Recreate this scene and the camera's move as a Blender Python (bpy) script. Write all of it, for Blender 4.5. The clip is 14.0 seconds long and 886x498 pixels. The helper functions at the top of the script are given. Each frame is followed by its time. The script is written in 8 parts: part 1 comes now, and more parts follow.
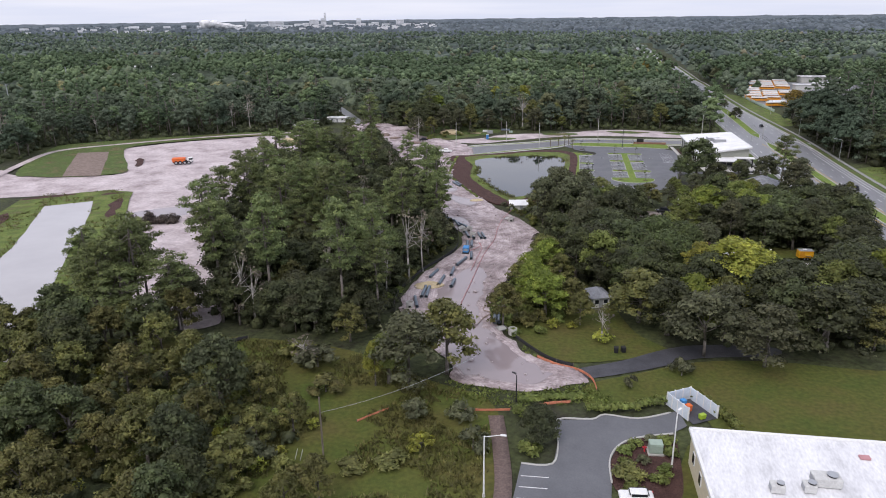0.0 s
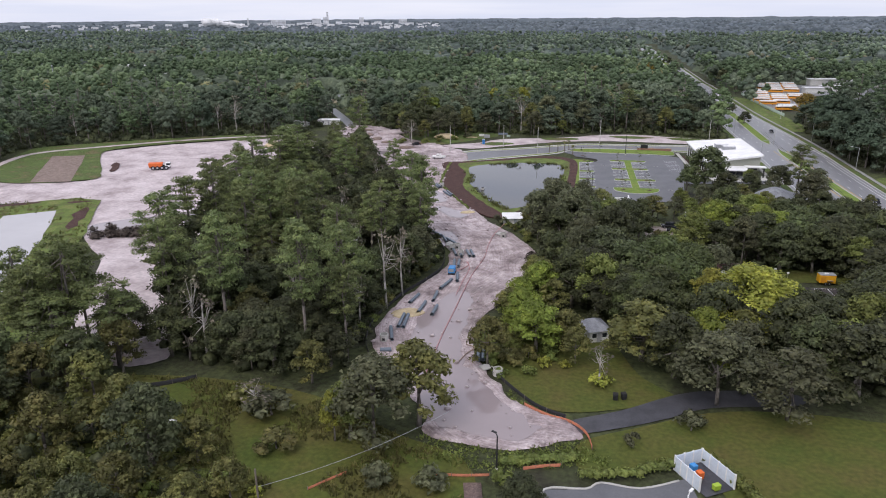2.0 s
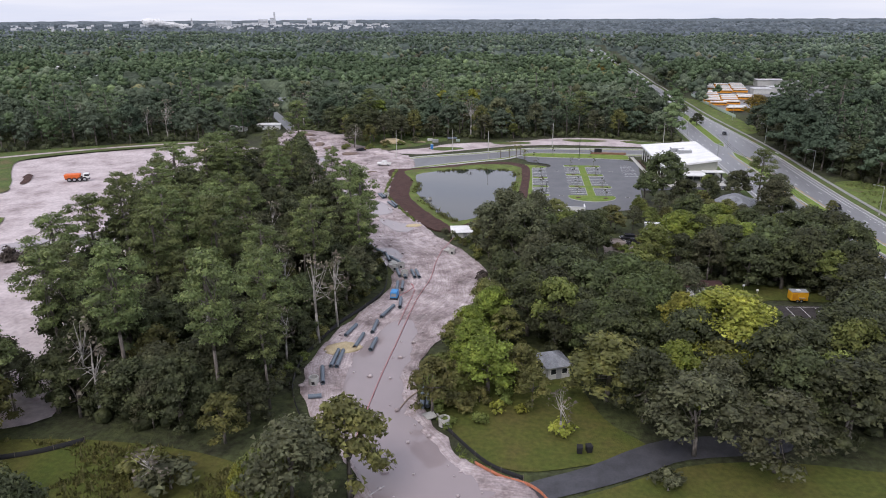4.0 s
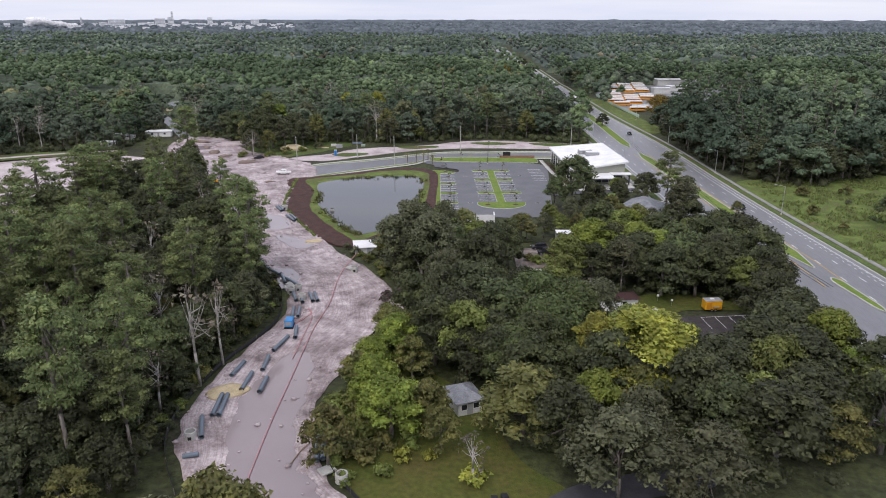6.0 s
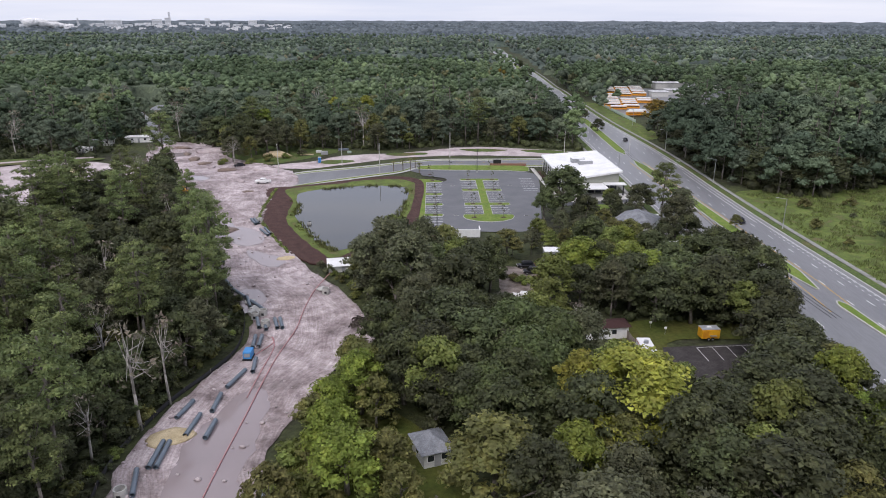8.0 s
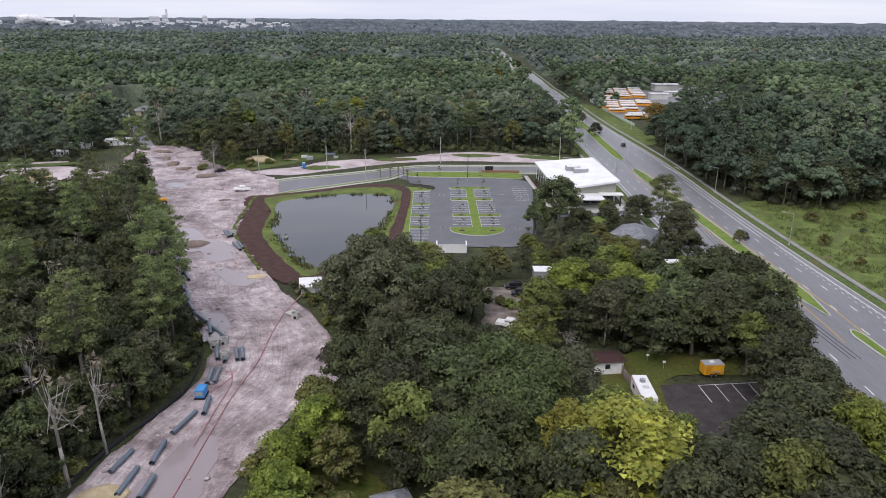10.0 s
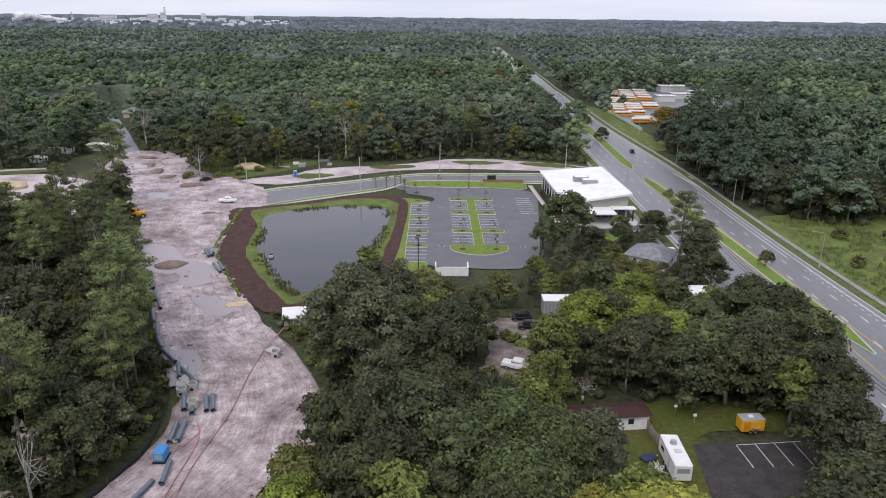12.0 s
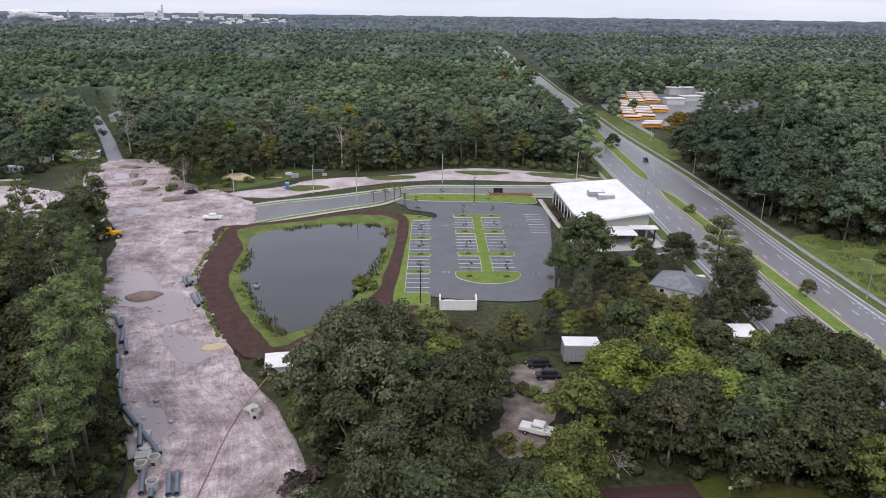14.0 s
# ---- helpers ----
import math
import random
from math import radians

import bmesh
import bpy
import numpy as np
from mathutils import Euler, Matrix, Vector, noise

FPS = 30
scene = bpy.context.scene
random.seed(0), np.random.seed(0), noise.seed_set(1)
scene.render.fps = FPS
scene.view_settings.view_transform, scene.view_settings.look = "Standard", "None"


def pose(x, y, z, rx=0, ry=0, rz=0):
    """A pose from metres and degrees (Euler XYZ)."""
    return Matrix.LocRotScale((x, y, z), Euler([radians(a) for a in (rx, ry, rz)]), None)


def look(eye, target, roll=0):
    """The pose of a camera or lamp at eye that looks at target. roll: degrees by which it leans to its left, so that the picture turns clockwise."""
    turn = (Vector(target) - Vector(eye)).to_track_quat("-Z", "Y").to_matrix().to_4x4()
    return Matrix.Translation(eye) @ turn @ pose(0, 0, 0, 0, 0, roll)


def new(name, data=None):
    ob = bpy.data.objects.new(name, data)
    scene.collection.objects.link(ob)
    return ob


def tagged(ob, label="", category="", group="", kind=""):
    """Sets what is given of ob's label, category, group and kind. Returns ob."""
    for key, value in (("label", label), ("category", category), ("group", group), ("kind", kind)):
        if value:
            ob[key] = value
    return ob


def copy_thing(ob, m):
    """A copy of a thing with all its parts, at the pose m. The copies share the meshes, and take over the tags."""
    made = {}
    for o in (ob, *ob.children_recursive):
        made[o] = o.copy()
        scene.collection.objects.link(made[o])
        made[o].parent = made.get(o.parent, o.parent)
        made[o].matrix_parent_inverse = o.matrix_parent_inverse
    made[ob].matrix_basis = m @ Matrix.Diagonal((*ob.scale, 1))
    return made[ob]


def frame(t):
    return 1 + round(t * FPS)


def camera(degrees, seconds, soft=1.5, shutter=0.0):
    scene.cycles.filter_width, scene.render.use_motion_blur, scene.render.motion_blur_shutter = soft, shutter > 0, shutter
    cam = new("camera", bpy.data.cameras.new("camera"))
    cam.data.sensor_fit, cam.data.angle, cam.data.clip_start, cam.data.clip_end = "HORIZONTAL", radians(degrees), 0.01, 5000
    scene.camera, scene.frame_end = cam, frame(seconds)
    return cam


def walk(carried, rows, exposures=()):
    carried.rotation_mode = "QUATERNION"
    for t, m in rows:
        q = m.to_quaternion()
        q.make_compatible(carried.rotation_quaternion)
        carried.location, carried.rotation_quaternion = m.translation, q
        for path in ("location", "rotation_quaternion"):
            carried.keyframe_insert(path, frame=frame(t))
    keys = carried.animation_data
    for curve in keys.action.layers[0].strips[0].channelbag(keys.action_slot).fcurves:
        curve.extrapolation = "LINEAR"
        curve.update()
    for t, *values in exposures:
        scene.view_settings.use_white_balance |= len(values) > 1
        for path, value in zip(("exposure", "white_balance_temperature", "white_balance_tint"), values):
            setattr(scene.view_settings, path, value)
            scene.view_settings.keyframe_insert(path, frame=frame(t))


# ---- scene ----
from mathutils import geometry

cam = camera(64.9, 14.0, soft=1.0)
METRES, EYE, TILT, LEAN, TURN = 112.0, 60.0, -18.5, 0.66, 14.0
ROWS = [
    (0.0, 0.0, 0.0, 0.0, 0.0, 0.0, -0.0),
    (0.5, 0.0179, 0.0361, 0.0125, 0.4, -0.03, -0.18),
    (1.0, 0.0285, 0.0729, 0.0236, 0.35, -0.02, -0.22),
    (1.5, 0.0363, 0.1105, 0.0342, 0.29, -0.04, -0.3),
    (2.0, 0.0414, 0.15, 0.0446, 0.24, -0.02, -0.36),
    (2.5, 0.0458, 0.1902, 0.0555, 0.18, 0.06, -0.38),
    (3.0, 0.0507, 0.2297, 0.0649, 0.12, 0.11, -0.43),
    (3.5, 0.0565, 0.2667, 0.0748, 0.08, 0.09, -0.43),
    (3.7, 0.0609, 0.2796, 0.0786, 0.02, 0.08, -0.43),
    (3.8, 0.063, 0.286, 0.0804, -0.5, 0.07, -0.28),
    (3.9, 0.0652, 0.2925, 0.0823, -1.75, 0.07, 0.1),
    (4.0, 0.0674, 0.2989, 0.0842, -3.49, 0.06, 0.71),
    (4.1, 0.0694, 0.3041, 0.0859, -5.75, 0.05, 1.31),
    (4.2, 0.0714, 0.3092, 0.0875, -8.0, 0.04, 1.99),
    (4.3, 0.0733, 0.3144, 0.0892, -9.7, 0.04, 2.51),
    (4.4, 0.0753, 0.3196, 0.0909, -10.3, 0.03, 2.69),
    (4.6, 0.0793, 0.3299, 0.0942, -10.41, 0.01, 2.72),
    (6.5, 0.1169, 0.4281, 0.1259, -10.41, -0.14, 2.74),
    (7.0, 0.1322, 0.4506, 0.1353, -10.42, -0.11, 2.72),
    (7.5, 0.1491, 0.4727, 0.1449, -10.45, -0.08, 2.7),
    (8.0, 0.1665, 0.4941, 0.154, -10.47, -0.05, 2.66),
    (10.5, 0.2325, 0.628, 0.206, -10.56, -0.18, 2.34),
    (11.0, 0.24, 0.6623, 0.2191, -10.56, -0.2, 2.31),
    (11.5, 0.2458, 0.697, 0.2328, -10.58, -0.26, 2.25),
    (12.0, 0.2507, 0.7343, 0.2458, -10.6, -0.3, 2.22),
    (12.5, 0.2563, 0.7735, 0.2609, -10.61, -0.34, 2.19),
    (13.0, 0.2609, 0.8139, 0.2757, -10.62, -0.35, 2.2),
    (13.5, 0.2658, 0.8545, 0.2921, -10.65, -0.4, 2.22),
    (14.0, 0.2713, 0.8961, 0.3075, -10.67, -0.44, 2.17),
]
walk(cam, [(t, pose(0, 0, EYE, TILT, LEAN, TURN) @ pose(METRES * x, METRES * y, METRES * z, 90 + pitch, roll, yaw)) for t, x, y, z, yaw, pitch, roll in ROWS], [(0.0, 0.12, 6500, 17), (14.0, 0.12, 6500, 17)])

# ---- light: a bright overcast sky, a wide weak sun behind the cloud ----
SUN_EL, SUN_AZ = 52.0, 200.0
world = bpy.data.worlds.new("overcast")
scene.world = world
world.use_nodes = True
wn, wl = world.node_tree.nodes, world.node_tree.links
wn.clear()
sky = wn.new("ShaderNodeTexSky")
sky.sky_type, sky.sun_disc = "NISHITA", False
sky.sun_elevation, sky.sun_rotation = radians(SUN_EL), radians(SUN_AZ)
sky.dust_density, sky.air_density, sky.ozone_density = 4.0, 1.2, 2.0
hsv = wn.new("ShaderNodeHueSaturation")
hsv.inputs["Saturation"].default_value = 0.45
wl.new(sky.outputs[0], hsv.inputs["Color"])
# the cloud deck: pale, with long soft streaks
wtc, wmap, wnoise, wramp = wn.new("ShaderNodeTexCoord"), wn.new("ShaderNodeMapping"), wn.new("ShaderNodeTexNoise"), wn.new("ShaderNodeValToRGB")
wmap.inputs["Scale"].default_value = (2.0, 2.0, 26.0)
wnoise.inputs["Scale"].default_value, wnoise.inputs["Detail"].default_value = 1.6, 5.0
wramp.color_ramp.elements[0].position, wramp.color_ramp.elements[0].color = 0.3, (5.9, 6.6, 7.9, 1)
wramp.color_ramp.elements[1].position, wramp.color_ramp.elements[1].color = 0.7, (7.5, 7.9, 8.6, 1)
wl.new(wtc.outputs["Generated"], wmap.inputs[0])
wl.new(wmap.outputs[0], wnoise.inputs["Vector"])
wl.new(wnoise.outputs["Fac"], wramp.inputs[0])
wmix = wn.new("ShaderNodeMixRGB")
wmix.inputs[0].default_value = 0.72
wl.new(hsv.outputs[0], wmix.inputs[1])
wl.new(wramp.outputs[0], wmix.inputs[2])
wbg, wout = wn.new("ShaderNodeBackground"), wn.new("ShaderNodeOutputWorld")
wbg.inputs["Strength"].default_value = 0.14
wl.new(wmix.outputs[0], wbg.inputs["Color"])
wl.new(wbg.outputs[0], wout.inputs[0])
sun = new("sun", bpy.data.lights.new("sun", "SUN"))
sun.data.energy, sun.data.angle, sun.data.color = 1.1, radians(25), (1.0, 0.96, 0.9)
sa, se = radians(SUN_AZ), radians(SUN_EL)
sun.matrix_world = look((0, 0, 300), (-math.sin(sa) * math.cos(se) * 100, -math.cos(sa) * math.cos(se) * 100, 300 - math.sin(se) * 100))

# ---- materials ----


def mat(name, colours, scale=0.5, rough=0.8, bump=0.0, bump_scale=8.0, stretch=(1, 1, 1), metal=0.0, spec=0.3, fine=None, fine_scale=6.0, island=0.0, object_var=0.0, detail=6.0, coords="pos", translucent=0.0, band=(0.35, 0.65)):
    """A surface with broad and fine variation of colour, and fine relief."""
    m = bpy.data.materials.new(name)
    m.use_nodes = True
    n, l = m.node_tree.nodes, m.node_tree.links
    bs = n["Principled BSDF"]
    bs.inputs["Roughness"].default_value, bs.inputs["Metallic"].default_value = rough, metal
    bs.inputs["Specular IOR Level"].default_value = spec
    if coords == "track":
        at = n.new("ShaderNodeAttribute")
        at.attribute_name = "track"
        src = at.outputs["Vector"]
    elif coords == "pos":
        src = n.new("ShaderNodeNewGeometry").outputs["Position"]
    else:
        src = n.new("ShaderNodeTexCoord").outputs["Object"]
    mp = n.new("ShaderNodeMapping")
    mp.inputs["Scale"].default_value = stretch
    l.new(src, mp.inputs[0])
    no = n.new("ShaderNodeTexNoise")
    no.inputs["Scale"].default_value, no.inputs["Detail"].default_value, no.inputs["Roughness"].default_value = scale, detail, 0.62
    l.new(mp.outputs[0], no.inputs["Vector"])
    ramp = n.new("ShaderNodeValToRGB")
    els = ramp.color_ramp.elements
    while len(els) < len(colours):
        els.new(0.5)
    for i, c in enumerate(colours):
        els[i].position = band[0] + (band[1] - band[0]) * i / max(1, len(colours) - 1)
        els[i].color = (*c, 1)
    l.new(no.outputs["Fac"], ramp.inputs[0])
    col = ramp.outputs[0]
    if fine:
        n2 = n.new("ShaderNodeTexNoise")
        n2.inputs["Scale"].default_value, n2.inputs["Detail"].default_value = fine_scale, 5.0
        l.new(mp.outputs[0], n2.inputs["Vector"])
        r2 = n.new("ShaderNodeMapRange")
        r2.inputs["From Min"].default_value, r2.inputs["From Max"].default_value = 0.3, 0.7
        r2.inputs["To Min"].default_value, r2.inputs["To Max"].default_value = 1 - fine, 1 + fine
        l.new(n2.outputs["Fac"], r2.inputs[0])
        mx = n.new("ShaderNodeVectorMath")
        mx.operation = "SCALE"
        l.new(col, mx.inputs[0])
        l.new(r2.outputs[0], mx.inputs["Scale"])
        col = mx.outputs[0]
    for amount, kind in ((island, "i"), (object_var, "o")):
        if amount:
            rnd = n.new("ShaderNodeNewGeometry").outputs["Random Per Island"] if kind == "i" else n.new("ShaderNodeObjectInfo").outputs["Random"]
            hv = n.new("ShaderNodeHueSaturation")
            for key, lo, hi in (("Value", 1 - amount, 1 + amount), ("Hue", 0.5 - amount * 0.05, 0.5 + amount * (0.05 if kind == "i" else 0.07))):
                mr = n.new("ShaderNodeMapRange")
                mr.inputs["To Min"].default_value, mr.inputs["To Max"].default_value = lo, hi
                l.new(rnd, mr.inputs[0])
                l.new(mr.outputs[0], hv.inputs[key])
            l.new(col, hv.inputs["Color"])
            col = hv.outputs[0]
    l.new(col, bs.inputs["Base Color"])
    if bump:
        nb, bp = n.new("ShaderNodeTexNoise"), n.new("ShaderNodeBump")
        nb.inputs["Scale"].default_value, nb.inputs["Detail"].default_value = bump_scale, 6.0
        bp.inputs["Strength"].default_value, bp.inputs["Distance"].default_value = bump, 0.25
        l.new(mp.outputs[0], nb.inputs["Vector"])
        l.new(nb.outputs["Fac"], bp.inputs["Height"])
        l.new(bp.outputs[0], bs.inputs["Normal"])
    if translucent:
        tr, ms = n.new("ShaderNodeBsdfTranslucent"), n.new("ShaderNodeMixShader")
        ms.inputs[0].default_value = translucent
        l.new(col, tr.inputs[0])
        l.new(bs.outputs[0], ms.inputs[1])
        l.new(tr.outputs[0], ms.inputs[2])
        l.new(ms.outputs[0], n["Material Output"].inputs[0])
    return m


def flat(name, c, rough=0.5, metal=0.0, var=0.12, scale=1.5, **k):
    """Paint, metal or plastic with slight dirt."""
    return mat(name, [tuple(v * (1 - var) for v in c), c], scale=scale, rough=rough, metal=metal, fine=var * 0.6, fine_scale=scale * 7, **k)


M = {}
M["ground"] = mat("forest_floor_grass", [(0.035, 0.034, 0.022), (0.045, 0.053, 0.022), (0.062, 0.074, 0.026)], scale=0.06, rough=0.95, fine=0.45, fine_scale=0.9, bump=0.8, bump_scale=2.0)
M["lawn"] = mat("mown_lawn", [(0.090, 0.080, 0.022), (0.078, 0.086, 0.017), (0.060, 0.082, 0.014)], scale=0.09, rough=0.95, fine=0.25, fine_scale=1.3, bump=0.4, bump_scale=5.0)
M["bright_grass"] = mat("fresh_turf", [(0.11, 0.17, 0.03), (0.14, 0.205, 0.035), (0.165, 0.20, 0.05)], scale=0.25, rough=0.95, fine=0.2, fine_scale=2.0, bump=0.4, bump_scale=4.0)
M["rough_grass"] = mat("rough_grass", [(0.13, 0.11, 0.05), (0.08, 0.105, 0.03), (0.075, 0.115, 0.028), (0.11, 0.14, 0.04)], scale=0.12, rough=0.95, fine=0.4, fine_scale=1.6, bump=0.8, bump_scale=2.5)
M["sand"] = mat("wet_pale_sand", [(0.25, 0.203, 0.203), (0.40, 0.337, 0.338), (0.50, 0.432, 0.434), (0.58, 0.512, 0.515)], scale=0.10, rough=0.8, fine=0.16, fine_scale=0.9, bump=0.9, bump_scale=1.2, detail=9.0, band=(0.3, 0.66))
M["rutted_sand"] = mat("rutted_wet_sand", [(0.26, 0.212, 0.215), (0.41, 0.348, 0.352), (0.51, 0.442, 0.446), (0.65, 0.58, 0.585)], scale=0.3, rough=0.78, fine=0.2, fine_scale=2.6, bump=1.0, bump_scale=1.3, detail=9.0, band=(0.3, 0.7))
# dark wheel ruts pressed along the way, and wet brown patches between dry ones
rsn, rsl = M["rutted_sand"].node_tree.nodes, M["rutted_sand"].node_tree.links
rsb = rsn["Principled BSDF"]
sand_tone = rsb.inputs["Base Color"].links[0].from_socket
for source, size, grain, stops in (("track", (1.9, 0.5, 1.0), (0.8, 6.0), ((0.41, 1.0), (0.47, 0.78), (0.50, 0.86), (0.56, 1.03))), ("place", (1, 1, 1), (0.55, 6.0), ((0.36, 0.8), (0.46, 0.98), (0.55, 1.02), (0.66, 1.1))), ("place", (1, 1, 1), (0.09, 9.0), ((0.36, 0.52), (0.46, 0.76), (0.56, 0.98), (0.68, 1.08)))):
    if source == "track":
        rsg = rsn.new("ShaderNodeAttribute")
        rsg.attribute_name = "track"
        rso = rsg.outputs["Vector"]
    else:
        rso = rsn.new("ShaderNodeNewGeometry").outputs["Position"]
    rsp, rsno, rsr, rsm = rsn.new("ShaderNodeMapping"), rsn.new("ShaderNodeTexNoise"), rsn.new("ShaderNodeValToRGB"), rsn.new("ShaderNodeMixRGB")
    rsp.inputs["Scale"].default_value = size
    rsno.inputs["Scale"].default_value, rsno.inputs["Detail"].default_value, rsno.inputs["Roughness"].default_value = *grain, 0.6
    els = rsr.color_ramp.elements
    while len(els) < len(stops):
        els.new(0.5)
    for el, (p, v) in zip(els, stops):
        el.position, el.color = p, (v, v * (0.97 if v < 0.9 else 1.0), v * (0.96 if v < 0.9 else 1.0), 1)
    rsm.blend_type, rsm.inputs[0].default_value = "MULTIPLY", 1.0
    rsl.new(rso, rsp.inputs[0])
    rsl.new(rsp.outputs[0], rsno.inputs["Vector"])
    rsl.new(rsno.outputs["Fac"], rsr.inputs[0])
    rsl.new(sand_tone, rsm.inputs[1])
    rsl.new(rsr.outputs[0], rsm.inputs[2])
    sand_tone = rsm.outputs[0]
rsl.new(sand_tone, rsb.inputs["Base Color"])
M["mulch"] = mat("dark_red_mulch", [(0.055, 0.028, 0.024), (0.085, 0.045, 0.038)], scale=0.5, rough=0.95, fine=0.35, fine_scale=5.0, bump=0.8, bump_scale=6.0)
M["asphalt"] = mat("grey_asphalt", [(0.135, 0.136, 0.144), (0.175, 0.176, 0.184)], scale=0.12, rough=0.4, spec=0.5, fine=0.12, fine_scale=3.0, bump=0.12, bump_scale=20, stretch=(1, 0.1, 1))
M["dark_asphalt"] = mat("wet_dark_asphalt", [(0.045, 0.045, 0.05), (0.075, 0.075, 0.085)], scale=0.3, rough=0.6, fine=0.12, fine_scale=4.0, bump=0.15, bump_scale=20)
M["lot_asphalt"] = mat("new_asphalt", [(0.115, 0.118, 0.128), (0.145, 0.148, 0.158)], scale=0.15, rough=0.7, fine=0.08, fine_scale=4.0, bump=0.1, bump_scale=20)
M["concrete"] = mat("pale_concrete", [(0.40, 0.39, 0.37), (0.5, 0.49, 0.46)], scale=0.6, rough=0.85, fine=0.1, fine_scale=6.0, bump=0.15, bump_scale=15)
M["paint"] = mat("white_road_paint", [(0.62, 0.62, 0.62), (0.78, 0.78, 0.77)], scale=1.5, rough=0.7, fine=0.1)
M["yellow_paint"] = mat("yellow_road_paint", [(0.55, 0.33, 0.05), (0.65, 0.4, 0.07)], scale=1.5, rough=0.7, fine=0.1)


def water(name, c, rough, ripple):
    m = mat(name, [tuple(v * 0.9 for v in c), c], scale=0.05, rough=rough, spec=0.5, bump=ripple, bump_scale=1.2)
    return m


M["pond"] = water("pond_water", (0.014, 0.017, 0.018), 0.03, 0.004)
M["puddle"] = water("muddy_puddle", (0.30, 0.25, 0.255), 0.05, 0.006)
M["silt_pond"] = water("silty_water", (0.42, 0.40, 0.40), 0.12, 0.01)
M["bark"] = mat("bark", [(0.10, 0.085, 0.075), (0.2, 0.18, 0.16)], scale=2.0, rough=0.95, fine=0.3, stretch=(1, 1, 0.2), coords="obj", bump=0.5, bump_scale=9)
M["pale_bark"] = mat("pale_bark", [(0.26, 0.24, 0.22), (0.42, 0.40, 0.37)], scale=1.5, rough=0.95, fine=0.2, stretch=(1, 1, 0.3), coords="obj")


def leaf(name, c0, c1, var=0.2):
    c0, c1 = ((c[0] * 1.52, c[1] * 1.17, c[2] * 1.47) for c in (c0, c1))
    return mat(name, [tuple(v * 0.62 for v in c0), c0, tuple(v * 1.28 for v in c1)], scale=0.45, rough=0.62, spec=0.25, island=var, object_var=0.24, translucent=0.18, fine=0.2, fine_scale=2.0, band=(0.32, 0.68), bump=0.5, bump_scale=2.0)


M["oak_leaf"] = leaf("oak_leaves", (0.045, 0.070, 0.024), (0.072, 0.108, 0.033))
M["dark_leaf"] = leaf("dark_oak_leaves", (0.036, 0.053, 0.020), (0.058, 0.082, 0.028))
M["lush_leaf"] = leaf("lush_leaves", (0.086, 0.134, 0.028), (0.122, 0.180, 0.038))
M["moss_leaf"] = leaf("leaves_and_grey_moss", (0.058, 0.080, 0.034), (0.090, 0.120, 0.050))
M["vivid_leaf"] = leaf("bright_young_leaves", (0.102, 0.168, 0.024), (0.152, 0.232, 0.034))
M["pine_leaf"] = leaf("pine_needles", (0.080, 0.126, 0.038), (0.122, 0.182, 0.052))
M["yellow_leaf"] = leaf("yellowing_leaves", (0.150, 0.20, 0.028), (0.22, 0.275, 0.038))
M["olive_leaf"] = leaf("olive_leaves", (0.082, 0.108, 0.028), (0.122, 0.150, 0.038))
M["rust_leaf"] = leaf("golden_leaves", (0.13, 0.128, 0.02), (0.19, 0.175, 0.026))
M["dome_leaf"] = leaf("glossy_evergreen_leaves", (0.052, 0.088, 0.026), (0.078, 0.130, 0.036))
M["twig"] = leaf("grey_twigs", (0.10, 0.115, 0.07), (0.15, 0.16, 0.10))
# haze is painted into these leaf colours: slight in far_, stronger and bluer in distant_
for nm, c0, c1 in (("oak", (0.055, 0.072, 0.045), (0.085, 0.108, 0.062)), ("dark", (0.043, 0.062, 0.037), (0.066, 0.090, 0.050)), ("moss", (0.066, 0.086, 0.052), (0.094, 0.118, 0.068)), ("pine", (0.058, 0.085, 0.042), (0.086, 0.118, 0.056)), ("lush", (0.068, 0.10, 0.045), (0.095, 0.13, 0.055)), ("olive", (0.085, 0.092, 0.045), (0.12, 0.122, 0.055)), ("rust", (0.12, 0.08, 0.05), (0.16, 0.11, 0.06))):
    for far, haze_tint in (("far_", (1.64, 1.6, 1.76)), ("distant_", (1.85, 1.7, 2.4))):
        M[far + nm + "_leaf"] = mat(far + nm + "_canopy", [tuple(v * k * g for v, k in zip(c, haze_tint)) for c, g in ((c0, 0.7), (c0, 1.0), (c1, 1.25))], scale=0.014, rough=0.85, spec=0.15, fine=0.3, fine_scale=0.7, island=0.14, translucent=0.1, detail=5.0, band=(0.38, 0.62), bump=0.8, bump_scale=0.9)
# the blue-grey is horizon haze painted into the canopy's base colour
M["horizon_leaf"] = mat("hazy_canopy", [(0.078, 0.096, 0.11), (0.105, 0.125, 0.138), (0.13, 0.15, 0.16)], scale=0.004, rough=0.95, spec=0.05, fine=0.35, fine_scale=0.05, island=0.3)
M["white_roof"] = mat("white_membrane_roof", [(0.68, 0.68, 0.68), (0.82, 0.82, 0.82)], scale=0.25, rough=0.55, fine=0.06, fine_scale=3.0)
M["worn_roof"] = mat("stained_white_roof", [(0.52, 0.52, 0.53), (0.67, 0.67, 0.68), (0.74, 0.74, 0.75)], scale=0.3, stretch=(1, 0.35, 1), rough=0.6, fine=0.12, fine_scale=3.0)
M["cream"] = flat("cream_render", (0.62, 0.55, 0.40), 0.85)
M["white"] = flat("white_paint", (0.78, 0.78, 0.77), 0.45)
M["offwhite"] = flat("weathered_white", (0.6, 0.6, 0.58), 0.6, var=0.2)
M["grey"] = flat("grey_metal_paint", (0.32, 0.33, 0.34), 0.5)
